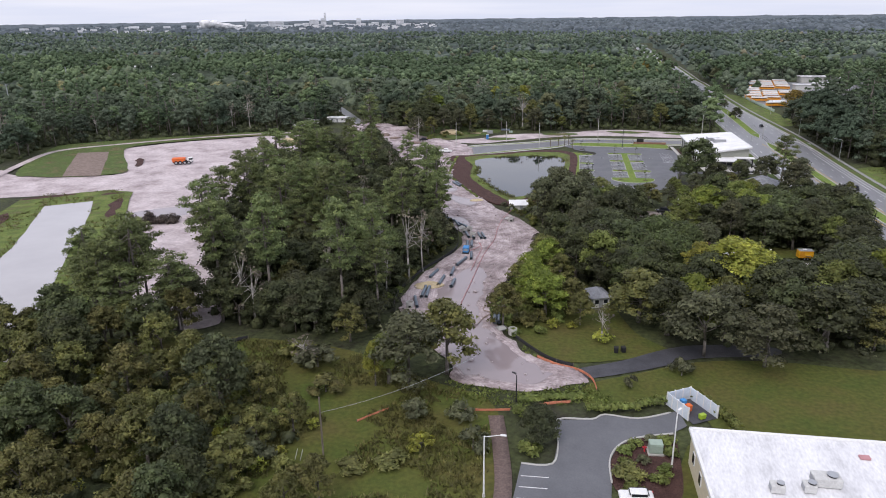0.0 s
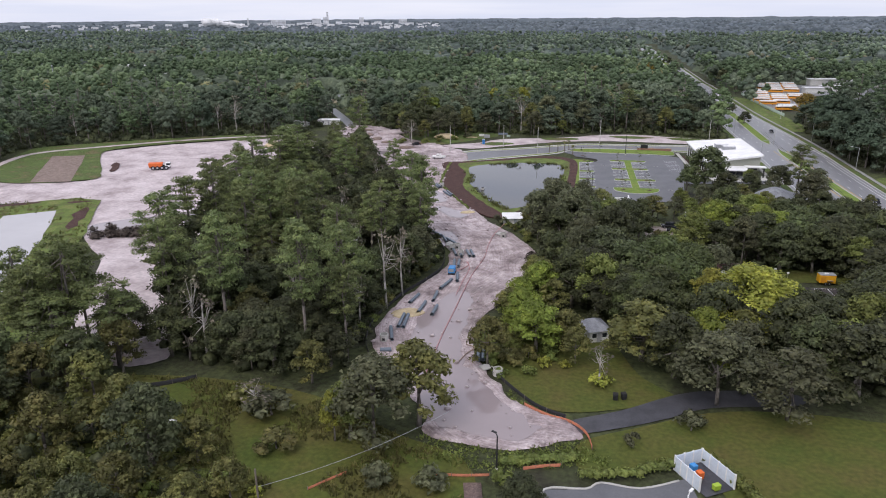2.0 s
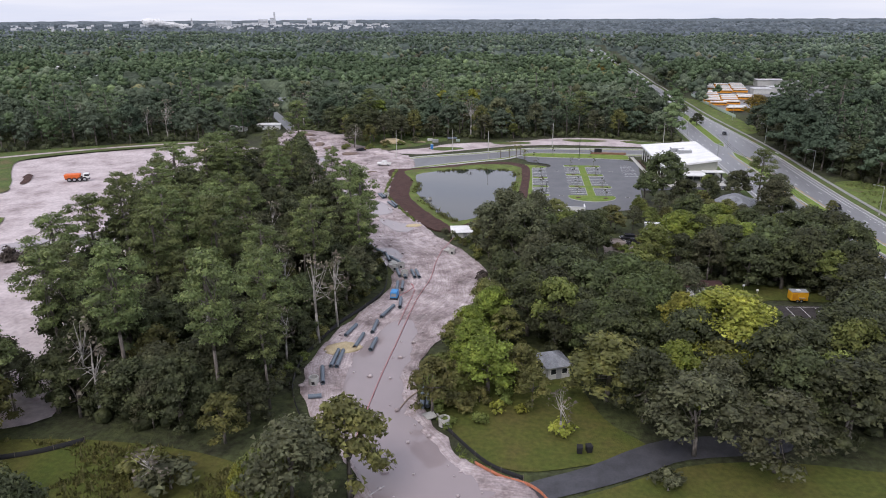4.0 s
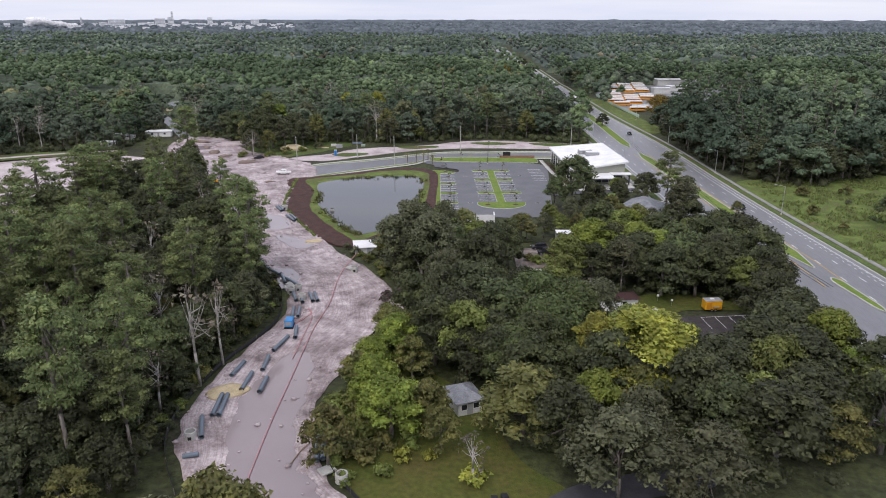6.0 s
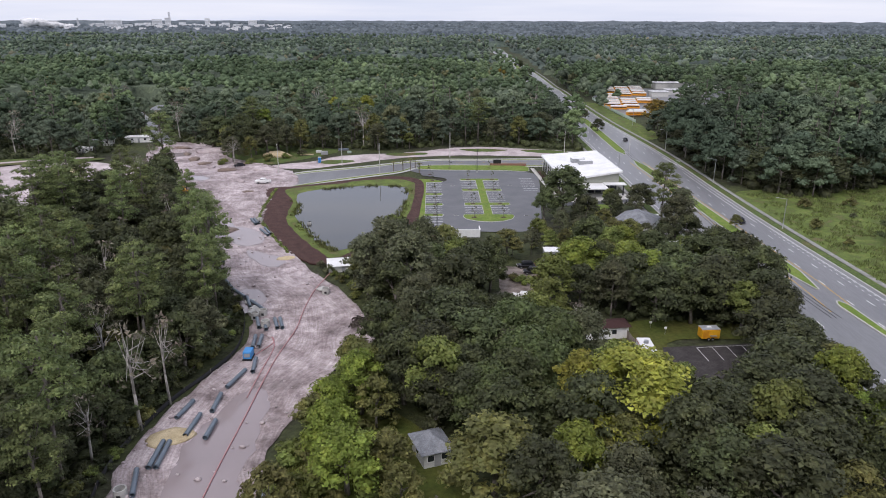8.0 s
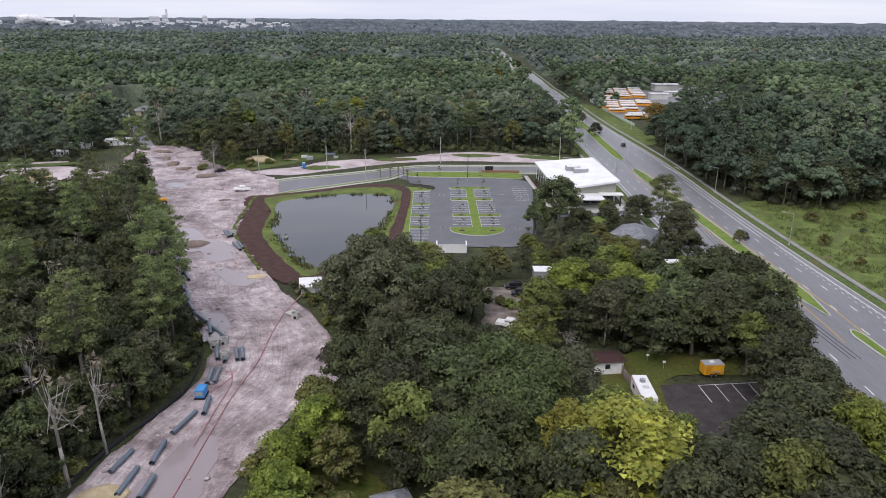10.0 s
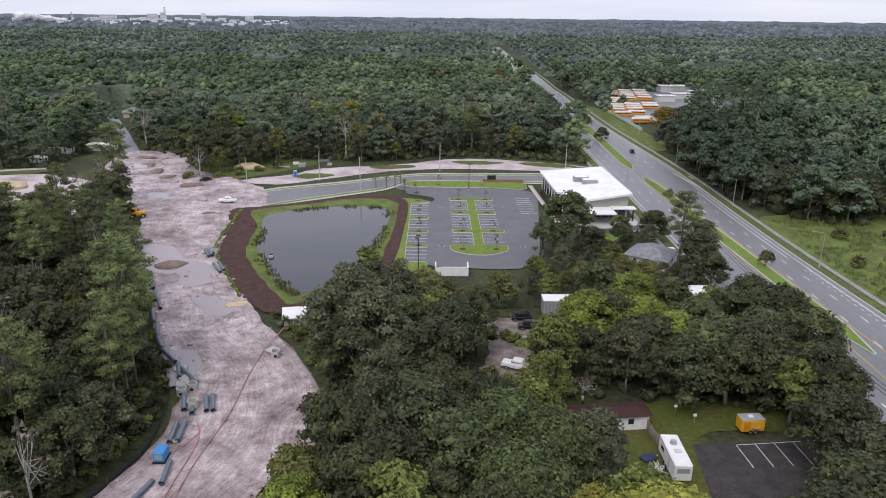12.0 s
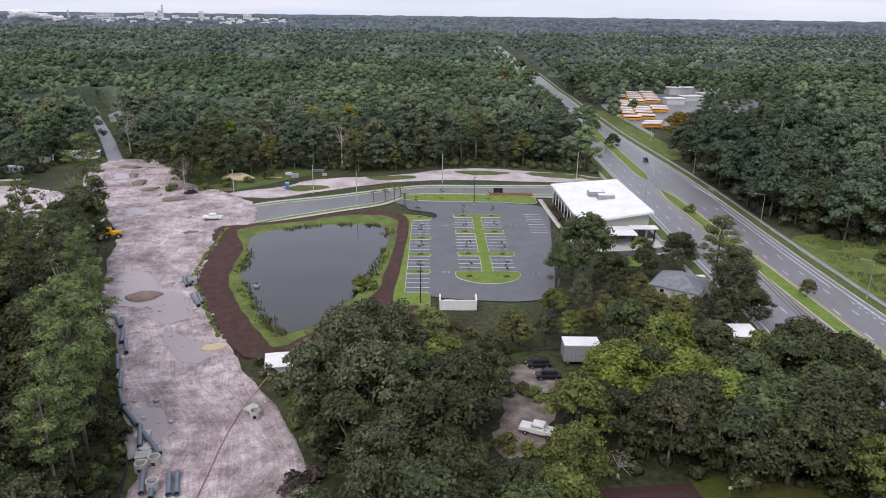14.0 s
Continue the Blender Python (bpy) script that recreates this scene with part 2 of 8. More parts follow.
M["steel"] = flat("galvanised_steel", (0.5, 0.51, 0.52), 0.4, 0.8)
M["dark"] = flat("dark_rubber", (0.02, 0.02, 0.022), 0.7)
M["black_paint"] = flat("black_car_paint", (0.015, 0.015, 0.018), 0.2)
M["glass"] = flat("tinted_glass", (0.02, 0.024, 0.03), 0.08, spec=0.6)
M["shingle"] = mat("grey_shingles", [(0.17, 0.18, 0.2), (0.27, 0.28, 0.3)], scale=0.9, rough=0.9, fine=0.25, fine_scale=5.0, bump=0.4, bump_scale=8)
M["yellow"] = flat("yellow_machine_paint", (0.72, 0.36, 0.02), 0.4)
M["orange"] = flat("orange_plastic", (0.75, 0.16, 0.04), 0.6)
M["red"] = flat("red_paint", (0.5, 0.04, 0.05), 0.5)
M["blue"] = flat("blue_plastic", (0.06, 0.28, 0.62), 0.5)
M["green_box"] = flat("pale_green_paint", (0.32, 0.4, 0.33), 0.5)
M["pvc"] = flat("grey_blue_pipe", (0.15, 0.185, 0.225), 0.45)
M["wood"] = mat("weathered_pole_wood", [(0.12, 0.10, 0.08), (0.2, 0.17, 0.14)], scale=2, rough=0.9, stretch=(1, 1, 0.1), coords="obj", fine=0.2)
M["dirt_pile"] = mat("tan_sand_heap", [(0.45, 0.36, 0.22), (0.58, 0.48, 0.31)], scale=0.6, rough=0.95, fine=0.15, bump=0.4, bump_scale=3)
M["brush"] = mat("dead_brush", [(0.05, 0.04, 0.035), (0.11, 0.09, 0.075)], scale=1.0, rough=0.95, fine=0.4, bump=0.8, bump_scale=3, island=0.3)
M["town"] = mat("pale_town_wall", [(0.58, 0.60, 0.63), (0.74, 0.75, 0.77)], scale=0.02, rough=0.8, fine=0.2, fine_scale=0.1)
M["brown_heap"] = mat("brown_earth", [(0.16, 0.12, 0.10), (0.26, 0.2, 0.17)], scale=0.8, rough=0.95, fine=0.2, bump=0.5, bump_scale=3)
M["old_asphalt"] = mat("old_brownish_asphalt", [(0.036, 0.031, 0.031), (0.062, 0.055, 0.054)], scale=0.5, rough=0.85, fine=0.25, fine_scale=4.0)
M["grass_blade"] = leaf("grass_blades", (0.075, 0.095, 0.026), (0.11, 0.13, 0.035))
M["straw_blade"] = leaf("straw_and_grass", (0.085, 0.12, 0.034), (0.095, 0.155, 0.03))
M["yard_dirt"] = mat("trodden_dirt", [(0.13, 0.105, 0.09), (0.21, 0.175, 0.155), (0.30, 0.255, 0.23)], scale=0.4, rough=0.9, fine=0.2, fine_scale=3.0, bump=0.5, bump_scale=3.0)
M["path_concrete"] = mat("weathered_path_concrete", [(0.22, 0.215, 0.205), (0.33, 0.325, 0.31)], scale=0.5, rough=0.9, fine=0.15, fine_scale=5.0)
M["pond_grass"] = mat("ragged_bank_grass", [(0.13, 0.115, 0.05), (0.085, 0.115, 0.028), (0.12, 0.165, 0.036), (0.15, 0.17, 0.05)], scale=0.22, rough=0.95, fine=0.35, fine_scale=2.5, bump=0.7, bump_scale=3.0)

# ---- building tools ----
rng = np.random.default_rng(7)


def mesh_from(name, verts, faces, material):
    """A mesh from arrays of places and of triangles or quads."""
    me = bpy.data.meshes.new(name)
    verts, faces = np.asarray(verts, np.float32), np.asarray(faces, np.int32)
    k = faces.shape[1]
    me.vertices.add(len(verts))
    me.vertices.foreach_set("co", verts.ravel())
    me.loops.add(faces.size)
    me.loops.foreach_set("vertex_index", faces.ravel())
    me.polygons.add(len(faces))
    me.polygons.foreach_set("loop_start", np.arange(0, faces.size, k, dtype=np.int32))
    me.polygons.foreach_set("loop_total", np.full(len(faces), k, np.int32))
    me.materials.append(material)
    me.update(calc_edges=True)
    return me


def mesh_bm(name, bm, material, smooth=False):
    me = bpy.data.meshes.new(name)
    bmesh.ops.recalc_face_normals(bm, faces=bm.faces)
    bm.to_mesh(me)
    bm.free()
    me.materials.append(material)
    if smooth:
        me.shade_smooth()
    return me


def part(name, bm, material, parent, label="", smooth=False):
    """One mesh object under a thing or a part."""
    me = bm if isinstance(bm, bpy.types.Mesh) else mesh_bm(name, bm, material, smooth)
    ob = new(name, me)
    ob.parent = parent
    return tagged(ob, label)


def thing(name, label, category, m=None, group="", kind=""):
    ob = tagged(new(name), label, category, group, kind)
    ob.empty_display_size = 0.5
    if m is not None:
        ob.matrix_basis = m
    return ob


def solo(name, bm, material, label, category, m=None, group="", kind="", smooth=False):
    """A thing of one mesh."""
    me = bm if isinstance(bm, bpy.types.Mesh) else mesh_bm(name, bm, material, smooth)
    ob = tagged(new(name, me), label, category, group, kind)
    if m is not None:
        ob.matrix_basis = m
    return ob


def box(bm, c, s, rz=0.0, bevel=0.0, taper=1.0):
    """A box about c of size s, bevelled, its top narrowed by taper."""
    r = bmesh.ops.create_cube(bm, size=1.0)
    vs = r["verts"]
    for v in vs:
        k = taper if v.co.z > 0 else 1.0
        v.co = Vector((v.co.x * s[0] * k, v.co.y * s[1] * k, v.co.z * s[2]))
    if bevel:
        es = list({e for v in vs for e in v.link_edges})
        g = bmesh.ops.bevel(bm, geom=es, offset=bevel, segments=1, affect="EDGES", profile=0.5)
        vs = list({v for f in g["faces"] for v in f.verts} | {v for v in vs if v.is_valid})
    bmesh.ops.transform(bm, matrix=pose(*c, 0, 0, rz), verts=vs)
    return bm


def tube(bm, p0, p1, r0, r1=None, n=8, caps=True):
    p0, p1 = Vector(p0), Vector(p1)
    r1 = r0 if r1 is None else r1
    d = p1 - p0
    q = d.to_track_quat("Z", "Y").to_matrix().to_4x4()
    bmesh.ops.create_cone(bm, cap_ends=caps, segments=n, radius1=r0, radius2=r1, depth=d.length, matrix=Matrix.Translation((p0 + p1) / 2) @ q)
    return bm


def B():
    return bmesh.new()


def catmull(pts, n=6, closed=True):
    p = np.array(pts, float)
    k = len(p)
    out = []
    for i in range(k if closed else k - 1):
        a, b, c, d = (p[(i + j) % k] if closed else p[min(max(i + j, 0), k - 1)] for j in (-1, 0, 1, 2))
        for t in np.arange(n) / n:
            out.append(0.5 * (2 * b + (c - a) * t + (2 * a - 5 * b + 4 * c - d) * t * t + (3 * b - a - 3 * c + d) * t ** 3))
    if not closed:
        out.append(p[-1])
    return np.array(out)


def ragged(pts, amp, freq=0.15, seed=0.0):
    """An outline made uneven."""
    return np.array([(x + amp * noise.noise((x * freq, y * freq, seed)), y + amp * noise.noise((x * freq, y * freq, seed + 9.0))) for x, y in pts])


def straight(pts, n=6):
    """A straight-sided outline cut into short lengths."""
    p = np.array(pts, float)
    return np.concatenate([a + (b - a) * np.arange(n)[:, None] / n for a, b in zip(p, np.roll(p, -1, 0))])


def inside(x, y, poly):
    x, y = np.asarray(x, float), np.asarray(y, float)
    res = np.zeros(x.shape, bool)
    px, py = poly[:, 0], poly[:, 1]
    j = len(poly) - 1
    for i in range(len(poly)):
        c = ((py[i] > y) != (py[j] > y)) & (x < (px[j] - px[i]) * (y - py[i]) / (py[j] - py[i] + 1e-12) + px[i])
        res ^= c
        j = i
    return res


class Zone:
    """An outline that tells quickly whether a place lies in it."""

    def __init__(self, poly):
        p = np.asarray(poly, float)
        self.lo, self.hi = p.min(0), p.max(0)
        q = np.roll(p, 1, 0)
        self.rows = list(zip(p[:, 0].tolist(), p[:, 1].tolist(), q[:, 0].tolist(), q[:, 1].tolist()))

    def has(self, x, y):
        if not (self.lo[0] <= x <= self.hi[0] and self.lo[1] <= y <= self.hi[1]):
            return False
        ins = False
        for ax, ay, bx_, by in self.rows:
            if (ay > y) != (by > y) and x < (bx_ - ax) * (y - ay) / (by - ay) + ax:
                ins = not ins
        return ins


def sheet(name, pts, z, material, label="", category="", kind="structure", thick=0.0):
    """A flat area of ground inside an outline, with a skirt where it stands proud."""
    tri = geometry.tessellate_polygon([[Vector((x, y, 0)) for x, y in pts]])
    bm = B()
    vs = [bm.verts.new((x, y, z)) for x, y in pts]
    for t in tri:
        if len(set(t)) == 3:
            try:
                bm.faces.new([vs[i] for i in t])
            except ValueError:
                pass
    if thick:
        lo = [bm.verts.new((x, y, z - thick)) for x, y in pts]
        for i in range(len(pts)):
            j = (i + 1) % len(pts)
            bm.faces.new((vs[i], vs[j], lo[j], lo[i]))
    me = mesh_bm(name, bm, material)
    if len(me.polygons) and sum(p.normal.z for p in me.polygons) < 0:
        me.flip_normals()
    return tagged(new(name, me), label, category, kind=kind)


def relief(name, poly, z, material, res, height, label="", category="", kind="structure"):
    """An area of uneven ground inside an outline: a grid whose rim is drawn onto the outline."""
    lo, hi = poly.min(0) - res, poly.max(0) + res
    nx, ny = int((hi[0] - lo[0]) / res) + 1, int((hi[1] - lo[1]) / res) + 1
    gx, gy = np.meshgrid(lo[0] + res * np.arange(nx), lo[1] + res * np.arange(ny))
    ins = inside(gx, gy, poly)
    cell = ins[:-1, :-1] | ins[1:, :-1] | ins[:-1, 1:] | ins[1:, 1:]
    used = np.zeros_like(ins)
    for a, b in ((0, 0), (1, 0), (0, 1), (1, 1)):
        used[a:ny - 1 + a, b:nx - 1 + b] |= cell
    idx = -np.ones(ins.shape, int)
    idx[used] = np.arange(used.sum())
    px, py, pin = gx[used], gy[used], ins[used]
    out = np.where(~pin)[0]
    a, b = poly, np.roll(poly, -1, 0)
    for i in out:
        p = np.array((px[i], py[i]))
        ab = b - a
        t = np.clip(((p - a) * ab).sum(1) / ((ab ** 2).sum(1) + 1e-9), 0, 1)
        q = a + ab * t[:, None]
        k = np.argmin(((q - p) ** 2).sum(1))
        px[i], py[i] = q[k]
    pz = np.array([z + (height(x, y) if ok else 0.0) for x, y, ok in zip(px, py, pin)])
    cy, cx = np.where(cell)
    faces = np.stack([idx[cy, cx], idx[cy, cx + 1], idx[cy + 1, cx + 1], idx[cy + 1, cx]], 1)
    me = mesh_from(name, np.stack([px, py, pz], 1), faces, material)
    me.shade_smooth()
    return tagged(new(name, me), label, category, kind=kind)


def strip(name, line, w, z, material, h=0.0, label="", category="", kind="structure", parent=None):
    """A band of width w along a line; with a height it is a kerb, a hose or a low wall."""
    p = np.array(line, float)
    t = np.gradient(p, axis=0)
    t /= np.linalg.norm(t, axis=1)[:, None] + 1e-9
    s = np.stack([-t[:, 1], t[:, 0]], 1) * w / 2
    L, R = p + s, p - s
    n = len(p)
    rows = [np.column_stack([L, np.full(n, z + h)]), np.column_stack([R, np.full(n, z + h)])]
    if h:
        rows += [np.column_stack([L, np.full(n, z)]), np.column_stack([R, np.full(n, z)])]
    v = np.concatenate(rows)
    i = np.arange(n - 1)
    f = [np.stack([i, i + n, i + n + 1, i + 1], 1)]
    if h:
        f += [np.stack([i, i + 1, i + 2 * n + 1, i + 2 * n], 1), np.stack([i + n, i + 3 * n, i + 3 * n + 1, i + n + 1], 1)]
        for e in (0, n - 1):
            f.append(np.array([[e, e + n, e + 3 * n, e + 2 * n]]))
    me = mesh_from(name, v, np.concatenate(f), material)
    ob = new(name, me)
    if parent is not None:
        ob.parent = parent
        return tagged(ob, label)
    return tagged(ob, label, category, kind=kind)


def dashes(name, line, w, on, off, z, material, label, category="road marking"):
    """Painted dashes along a line, as one marking."""
    p = np.array(line, float)
    d = np.r_[0, np.cumsum(np.linalg.norm(np.diff(p, axis=0), axis=1))]
    v, f = [], []
    s = 0.0
    while s + on < d[-1]:
        a = np.array([np.interp(s, d, p[:, 0]), np.interp(s, d, p[:, 1])])
        b = np.array([np.interp(s + on, d, p[:, 0]), np.interp(s + on, d, p[:, 1])])
        u = (b - a) / np.linalg.norm(b - a)
        q = np.array((-u[1], u[0])) * w / 2
        k = len(v)
        v += [(*(a + q), z), (*(a - q), z), (*(b - q), z), (*(b + q), z)]
        f.append((k, k + 1, k + 2, k + 3))
        s += on + off
    return tagged(new(name, mesh_from(name, v, f, material)), label, category, kind="structure")


def land(x, y):
    """The lie of the land: level, rising faintly towards the horizon."""
    d = np.hypot(x, y)
    return 31.0 * np.clip((d - 1500.0) / 3400.0, 0, 1.2)

# ---- the ground, one sheet to the horizon ----
rad = np.r_[np.linspace(0, 600, 25), np.geomspace(650, 4900, 40)]
ang = np.linspace(0, 2 * math.pi, 97)[:-1]
gr, ga = np.meshgrid(rad, ang, indexing="ij")
gxx, gyy = gr * np.sin(ga), gr * np.cos(ga)
gv = np.stack([gxx.ravel(), gyy.ravel(), land(gxx, gyy).ravel() - 0.12], 1)
ii, jj = np.meshgrid(np.arange(len(rad) - 1), np.arange(len(ang)), indexing="ij")
j2 = (jj + 1) % len(ang)
gf = np.stack([ii * 96 + jj, ii * 96 + j2, (ii + 1) * 96 + j2, (ii + 1) * 96 + jj], -1).reshape(-1, 4)[:, ::-1]
tagged(new("ground", mesh_from("ground", gv, gf, M["ground"])), "dark green and brown woodland floor and rough grass", "ground", kind="structure")

# the works road of pale wet sand, winding through the woods
SITE_ROAD = ragged(catmull([(-24, 104), (-12, 103.5), (-3, 109), (-4, 113), (-10, 114.5), (-18, 123), (-24, 134), (-25, 146), (-23, 158), (-17.5, 172), (-16.5, 184), (-24, 201),
                            (-36, 217), (-43, 228), (-52, 243), (-61.5, 261), (-66, 283), (-71, 301), (-64, 306), (-68, 324), (-80, 339), (-106, 358), (-131, 393), (-151, 388),
                            (-140, 350), (-113, 313), (-97, 291), (-88, 268), (-74, 239), (-65, 228), (-54, 208), (-43, 190), (-40, 176), (-43, 160), (-45, 145), (-43, 132), (-36, 120), (-27, 111)], 6), 1.3, 0.25)


PUDDLES = ([(-23, 107), (-13, 106), (-9, 110), (-14, 115), (-21.5, 124), (-26.5, 134), (-28, 146), (-29, 157), (-33, 161), (-37, 150), (-37, 138), (-34, 127), (-29, 114)],
           [(-83, 261), (-76, 264), (-71, 258), (-63, 246), (-71, 243.5), (-79, 250)], [(-57, 232), (-50, 229), (-45, 224), (-47, 219), (-54, 226)],
           [(-108, 320), (-101, 319), (-99, 313), (-105, 313)], [(-136, 366), (-128, 368), (-126, 360), (-134, 358)], [(-152, 190), (-130, 205), (-126, 198), (-146, 180)],
           [(-48, 205), (-42, 200), (-44, 192), (-49, 198)], [(-67, 253), (-60, 250), (-55, 239), (-60, 236), (-66, 244)])
PUDDLE_RIMS = [ragged(catmull(p, 6), 1.4, 0.35, i + 3.0) for i, p in enumerate(PUDDLES)]
PUDDLE_ZONES = [Zone(q) for q in PUDDLE_RIMS]
LINE = catmull([(-8, 110), (-18, 113), (-28, 126), (-34, 142), (-33, 160), (-29, 178), (-33, 196), (-44, 212), (-56, 232), (-70, 256), (-80, 280), (-86, 305), (-100, 330), (-122, 360), (-141, 390)], 10, False)
LINE_S = np.r_[0, np.cumsum(np.linalg.norm(np.diff(LINE, axis=0), axis=1))]


def along(x, y):
    """How far along and beside the works road's line a place lies."""
    d = (LINE[:, 0] - x) ** 2 + (LINE[:, 1] - y) ** 2
    k = int(np.argmin(d))
    a, b = LINE[max(k - 1, 0)], LINE[min(k + 1, len(LINE) - 1)]
    t = (b - a) / np.linalg.norm(b - a)
    r = np.array((x, y)) - LINE[k]
    return LINE_S[k] + float(r @ t), float(r[0] * -t[1] + r[1] * t[0])


def sand_height(x, y):
    s, u = along(x, y)
    wob = 3.0 * noise.noise((s * 0.07, u * 0.12, 8.0))
    rut = noise.noise(((u + wob) * 0.55, s * 0.14, 3.0))
    a = noise.noise((x * 0.12, y * 0.12, 1.0))
    c = noise.noise((x * 0.5, y * 0.5, 3.0))
    h = 0.14 + 0.14 * a + 0.13 * rut + 0.06 * c + 0.012 * abs(u)
    if any(q.has(x, y) for q in PUDDLE_ZONES):
        h = min(h * 0.35, 0.12)
    return h


works = relief("works_road", SITE_ROAD, 0.03, M["rutted_sand"], 0.75, sand_height, "unpaved works road of pale wet rutted sand", "dirt road")
tk = works.data.attributes.new("track", "FLOAT_VECTOR", "POINT")
tv = []
for q in works.data.vertices:
    s_, u_ = along(q.co.x, q.co.y)
    tv += [u_ + 3.0 * noise.noise((s_ * 0.07, u_ * 0.12, 8.0)), s_ * 0.24 + 0.6 * noise.noise((s_ * 0.2, u_ * 0.2, 2.0)), 0.0]
tk.data.foreach_set("vector", tv)
# the wide cleared building ground to the west
CLEARED = ragged(catmull([(-78, 117), (-92, 140), (-104, 190), (-112, 262), (-108, 300), (-118, 322), (-160, 345), (-197, 330), (-234, 293), (-229, 272), (-205, 250), (-198, 240), (-215, 232), (-240, 230),
                          (-262, 240), (-290, 236), (-250, 190), (-214, 196), (-198, 204), (-175, 212), (-165, 200), (-150, 180), (-128, 160), (-112, 135), (-95, 112)], 5), 1.5, 0.2)
relief("cleared_ground", CLEARED, 0.02, M["sand"], 2.0, lambda x, y: 0.1 + 0.25 * noise.noise((x * 0.08, y * 0.08, 5.0)), "cleared building ground of pale bulldozed sand", "building site")
# banks of turf round the western basins
sheet("basin_bank", ragged(straight([(-191, 170), (-203, 196), (-181, 214), (-171, 213), (-149, 180), (-126, 141), (-104, 107), (-92, 80), (-140, 78), (-168, 134)]), 1.0), 0.40, M["pond_grass"], "grassy bank round the silt basin", "grass bank")
SILT = ragged(straight([(-187, 189), (-175, 198), (-156, 171), (-145, 153), (-118, 112), (-104, 92), (-132, 88), (-161, 149)]), 0.6)
sheet("silt_basin", SILT, 0.48, M["silt_pond"], "pale grey silty water filling a basin", "water")
sheet("turf_bank_north", ragged(catmull([(-241, 232), (-229, 228), (-212, 230), (-197, 241), (-207, 258), (-233, 292), (-216, 316), (-190, 335), (-163, 345), (-163, 352), (-200, 346), (-262, 303), (-270, 283)], 5), 1.0), 0.40, M["rough_grass"], "turfed bank along the edge of the woods", "grass bank")
sheet("dry_basin", ragged(straight([(-216, 229.5), (-201.7, 234.5), (-234.6, 281), (-247.5, 275.5)]), 0.5), 0.48, M["brown_heap"], "bare brown bed of an empty basin", "bare earth")
strip("site_track", catmull([(-242, 222), (-250, 240), (-261, 270), (-259, 284), (-246, 298), (-220, 322), (-192, 341), (-165, 353)], 6, False), 3.4, 0.46, M["sand"], 0, "pale sandy track along the edge of the woods", "track")
for i, (px, py, a, b, r) in enumerate(((-196, 200, 9, 1.5, 38), (-162, 192, 2.0, 13, 30), (-186, 168, 2.5, 12, 30), (-204, 262, 1.6, 10, 35), (-176, 209, 4, 1.6, 30))):
    c, s = math.cos(radians(r)), math.sin(radians(r))
    o = [(px + c * a * math.cos(t) - s * b * math.sin(t), py + s * a * math.cos(t) + c * b * math.sin(t)) for t in np.arange(16) / 16 * 2 * math.pi]
    sheet("bare_patch", ragged(np.array(o) * 1.0, 1.6, 0.3, i), 0.45, M["mulch"], "patch of bare brown earth in the turf", "bare earth")
# standing water on the sand
for i, q in enumerate(PUDDLE_RIMS):
    sheet("puddle", q, 0.20 + 0.006 * i, M["puddle"], "muddy puddle standing on the sand", "puddle")

# ---- retention pond in its turf and mulch banks ----
sheet("mulch_bank", ragged(catmull([(-72, 301), (-69.5, 290), (-66.5, 283), (-65, 272), (-62.4, 261), (-52.5, 243), (-44, 229), (-37, 222.5), (-31.5, 223), (-26, 228), (-15, 243), (-8.5, 245), (-9, 249),
                                    (-14, 249), (-15, 270), (-16, 298), (-18.8, 318), (-28, 324), (-40, 320), (-62, 306)], 5), 0.5, 0.3), 0.36, M["mulch"], "bank of dark red bark mulch round the pond", "mulch bank", thick=0.4)
sheet("pond_turf", ragged(catmull([(-65, 297), (-62, 303), (-50, 309), (-40, 316), (-28, 318.5), (-21, 313), (-19.2, 297), (-18.5, 268), (-20, 250), (-32, 228), (-37, 230.5), (-47.5, 246.5), (-55.3, 263), (-58.5, 283)], 5), 0.8, 0.4), 0.40, M["pond_grass"], "rough turf and reeds along the pond edge", "grass bank")
POND = ragged(catmull([(-59, 293), (-55, 276), (-52.3, 263), (-43.5, 246), (-37.5, 236), (-33, 233), (-27, 240), (-22, 258), (-21, 270), (-20.8, 287), (-23, 305), (-37, 307), (-50, 302)], 6), 0.7, 0.4)
sheet("retention_pond", POND, 0.44, M["pond"], "still dark retention pond mirroring the sky", "pond")

# ---- lawns and fields ----
sheet("south_lawn", catmull([(-3, 107), (6, 114), (20, 122), (40, 124), (64, 118), (64, 60), (12, 60), (12, 90), (17, 99), (10, 106), (0, 100)], 5), 0.02, M["lawn"], "wide mown lawn, worn in places", "lawn")
sheet("west_meadow", catmull([(-80, 110), (-50, 112), (-30, 104), (-16, 97), (-14, 70), (-40, 62), (-90, 75), (-110, 96)], 5), 0.0, M["lawn"], "rough meadow beside the scrub", "meadow")
sheet("house_yard", catmull([(-19, 127), (-8, 116), (4, 119), (12, 124), (6, 131), (0, 146), (-9, 156), (-15, 160), (-21, 150), (-22, 138)], 5), 0.02, M["lawn"], "shaded grass yard round a cottage", "yard")
sheet("roadside_field", catmull([(92, 300), (96, 250), (98, 205), (112, 200), (165, 215), (190, 270), (180, 330), (140, 318), (105, 312)], 5), 0.03, M["pond_grass"], "open roadside field of green and tawny grass", "field")
sheet("caravan_lawn", catmull([(28, 178), (31, 166), (36, 160), (40, 163), (40, 183), (56, 186), (58, 192), (44, 194), (33, 191)], 5), 0.02, M["lawn"], "small shaded lawn beside parked trailers", "lawn")
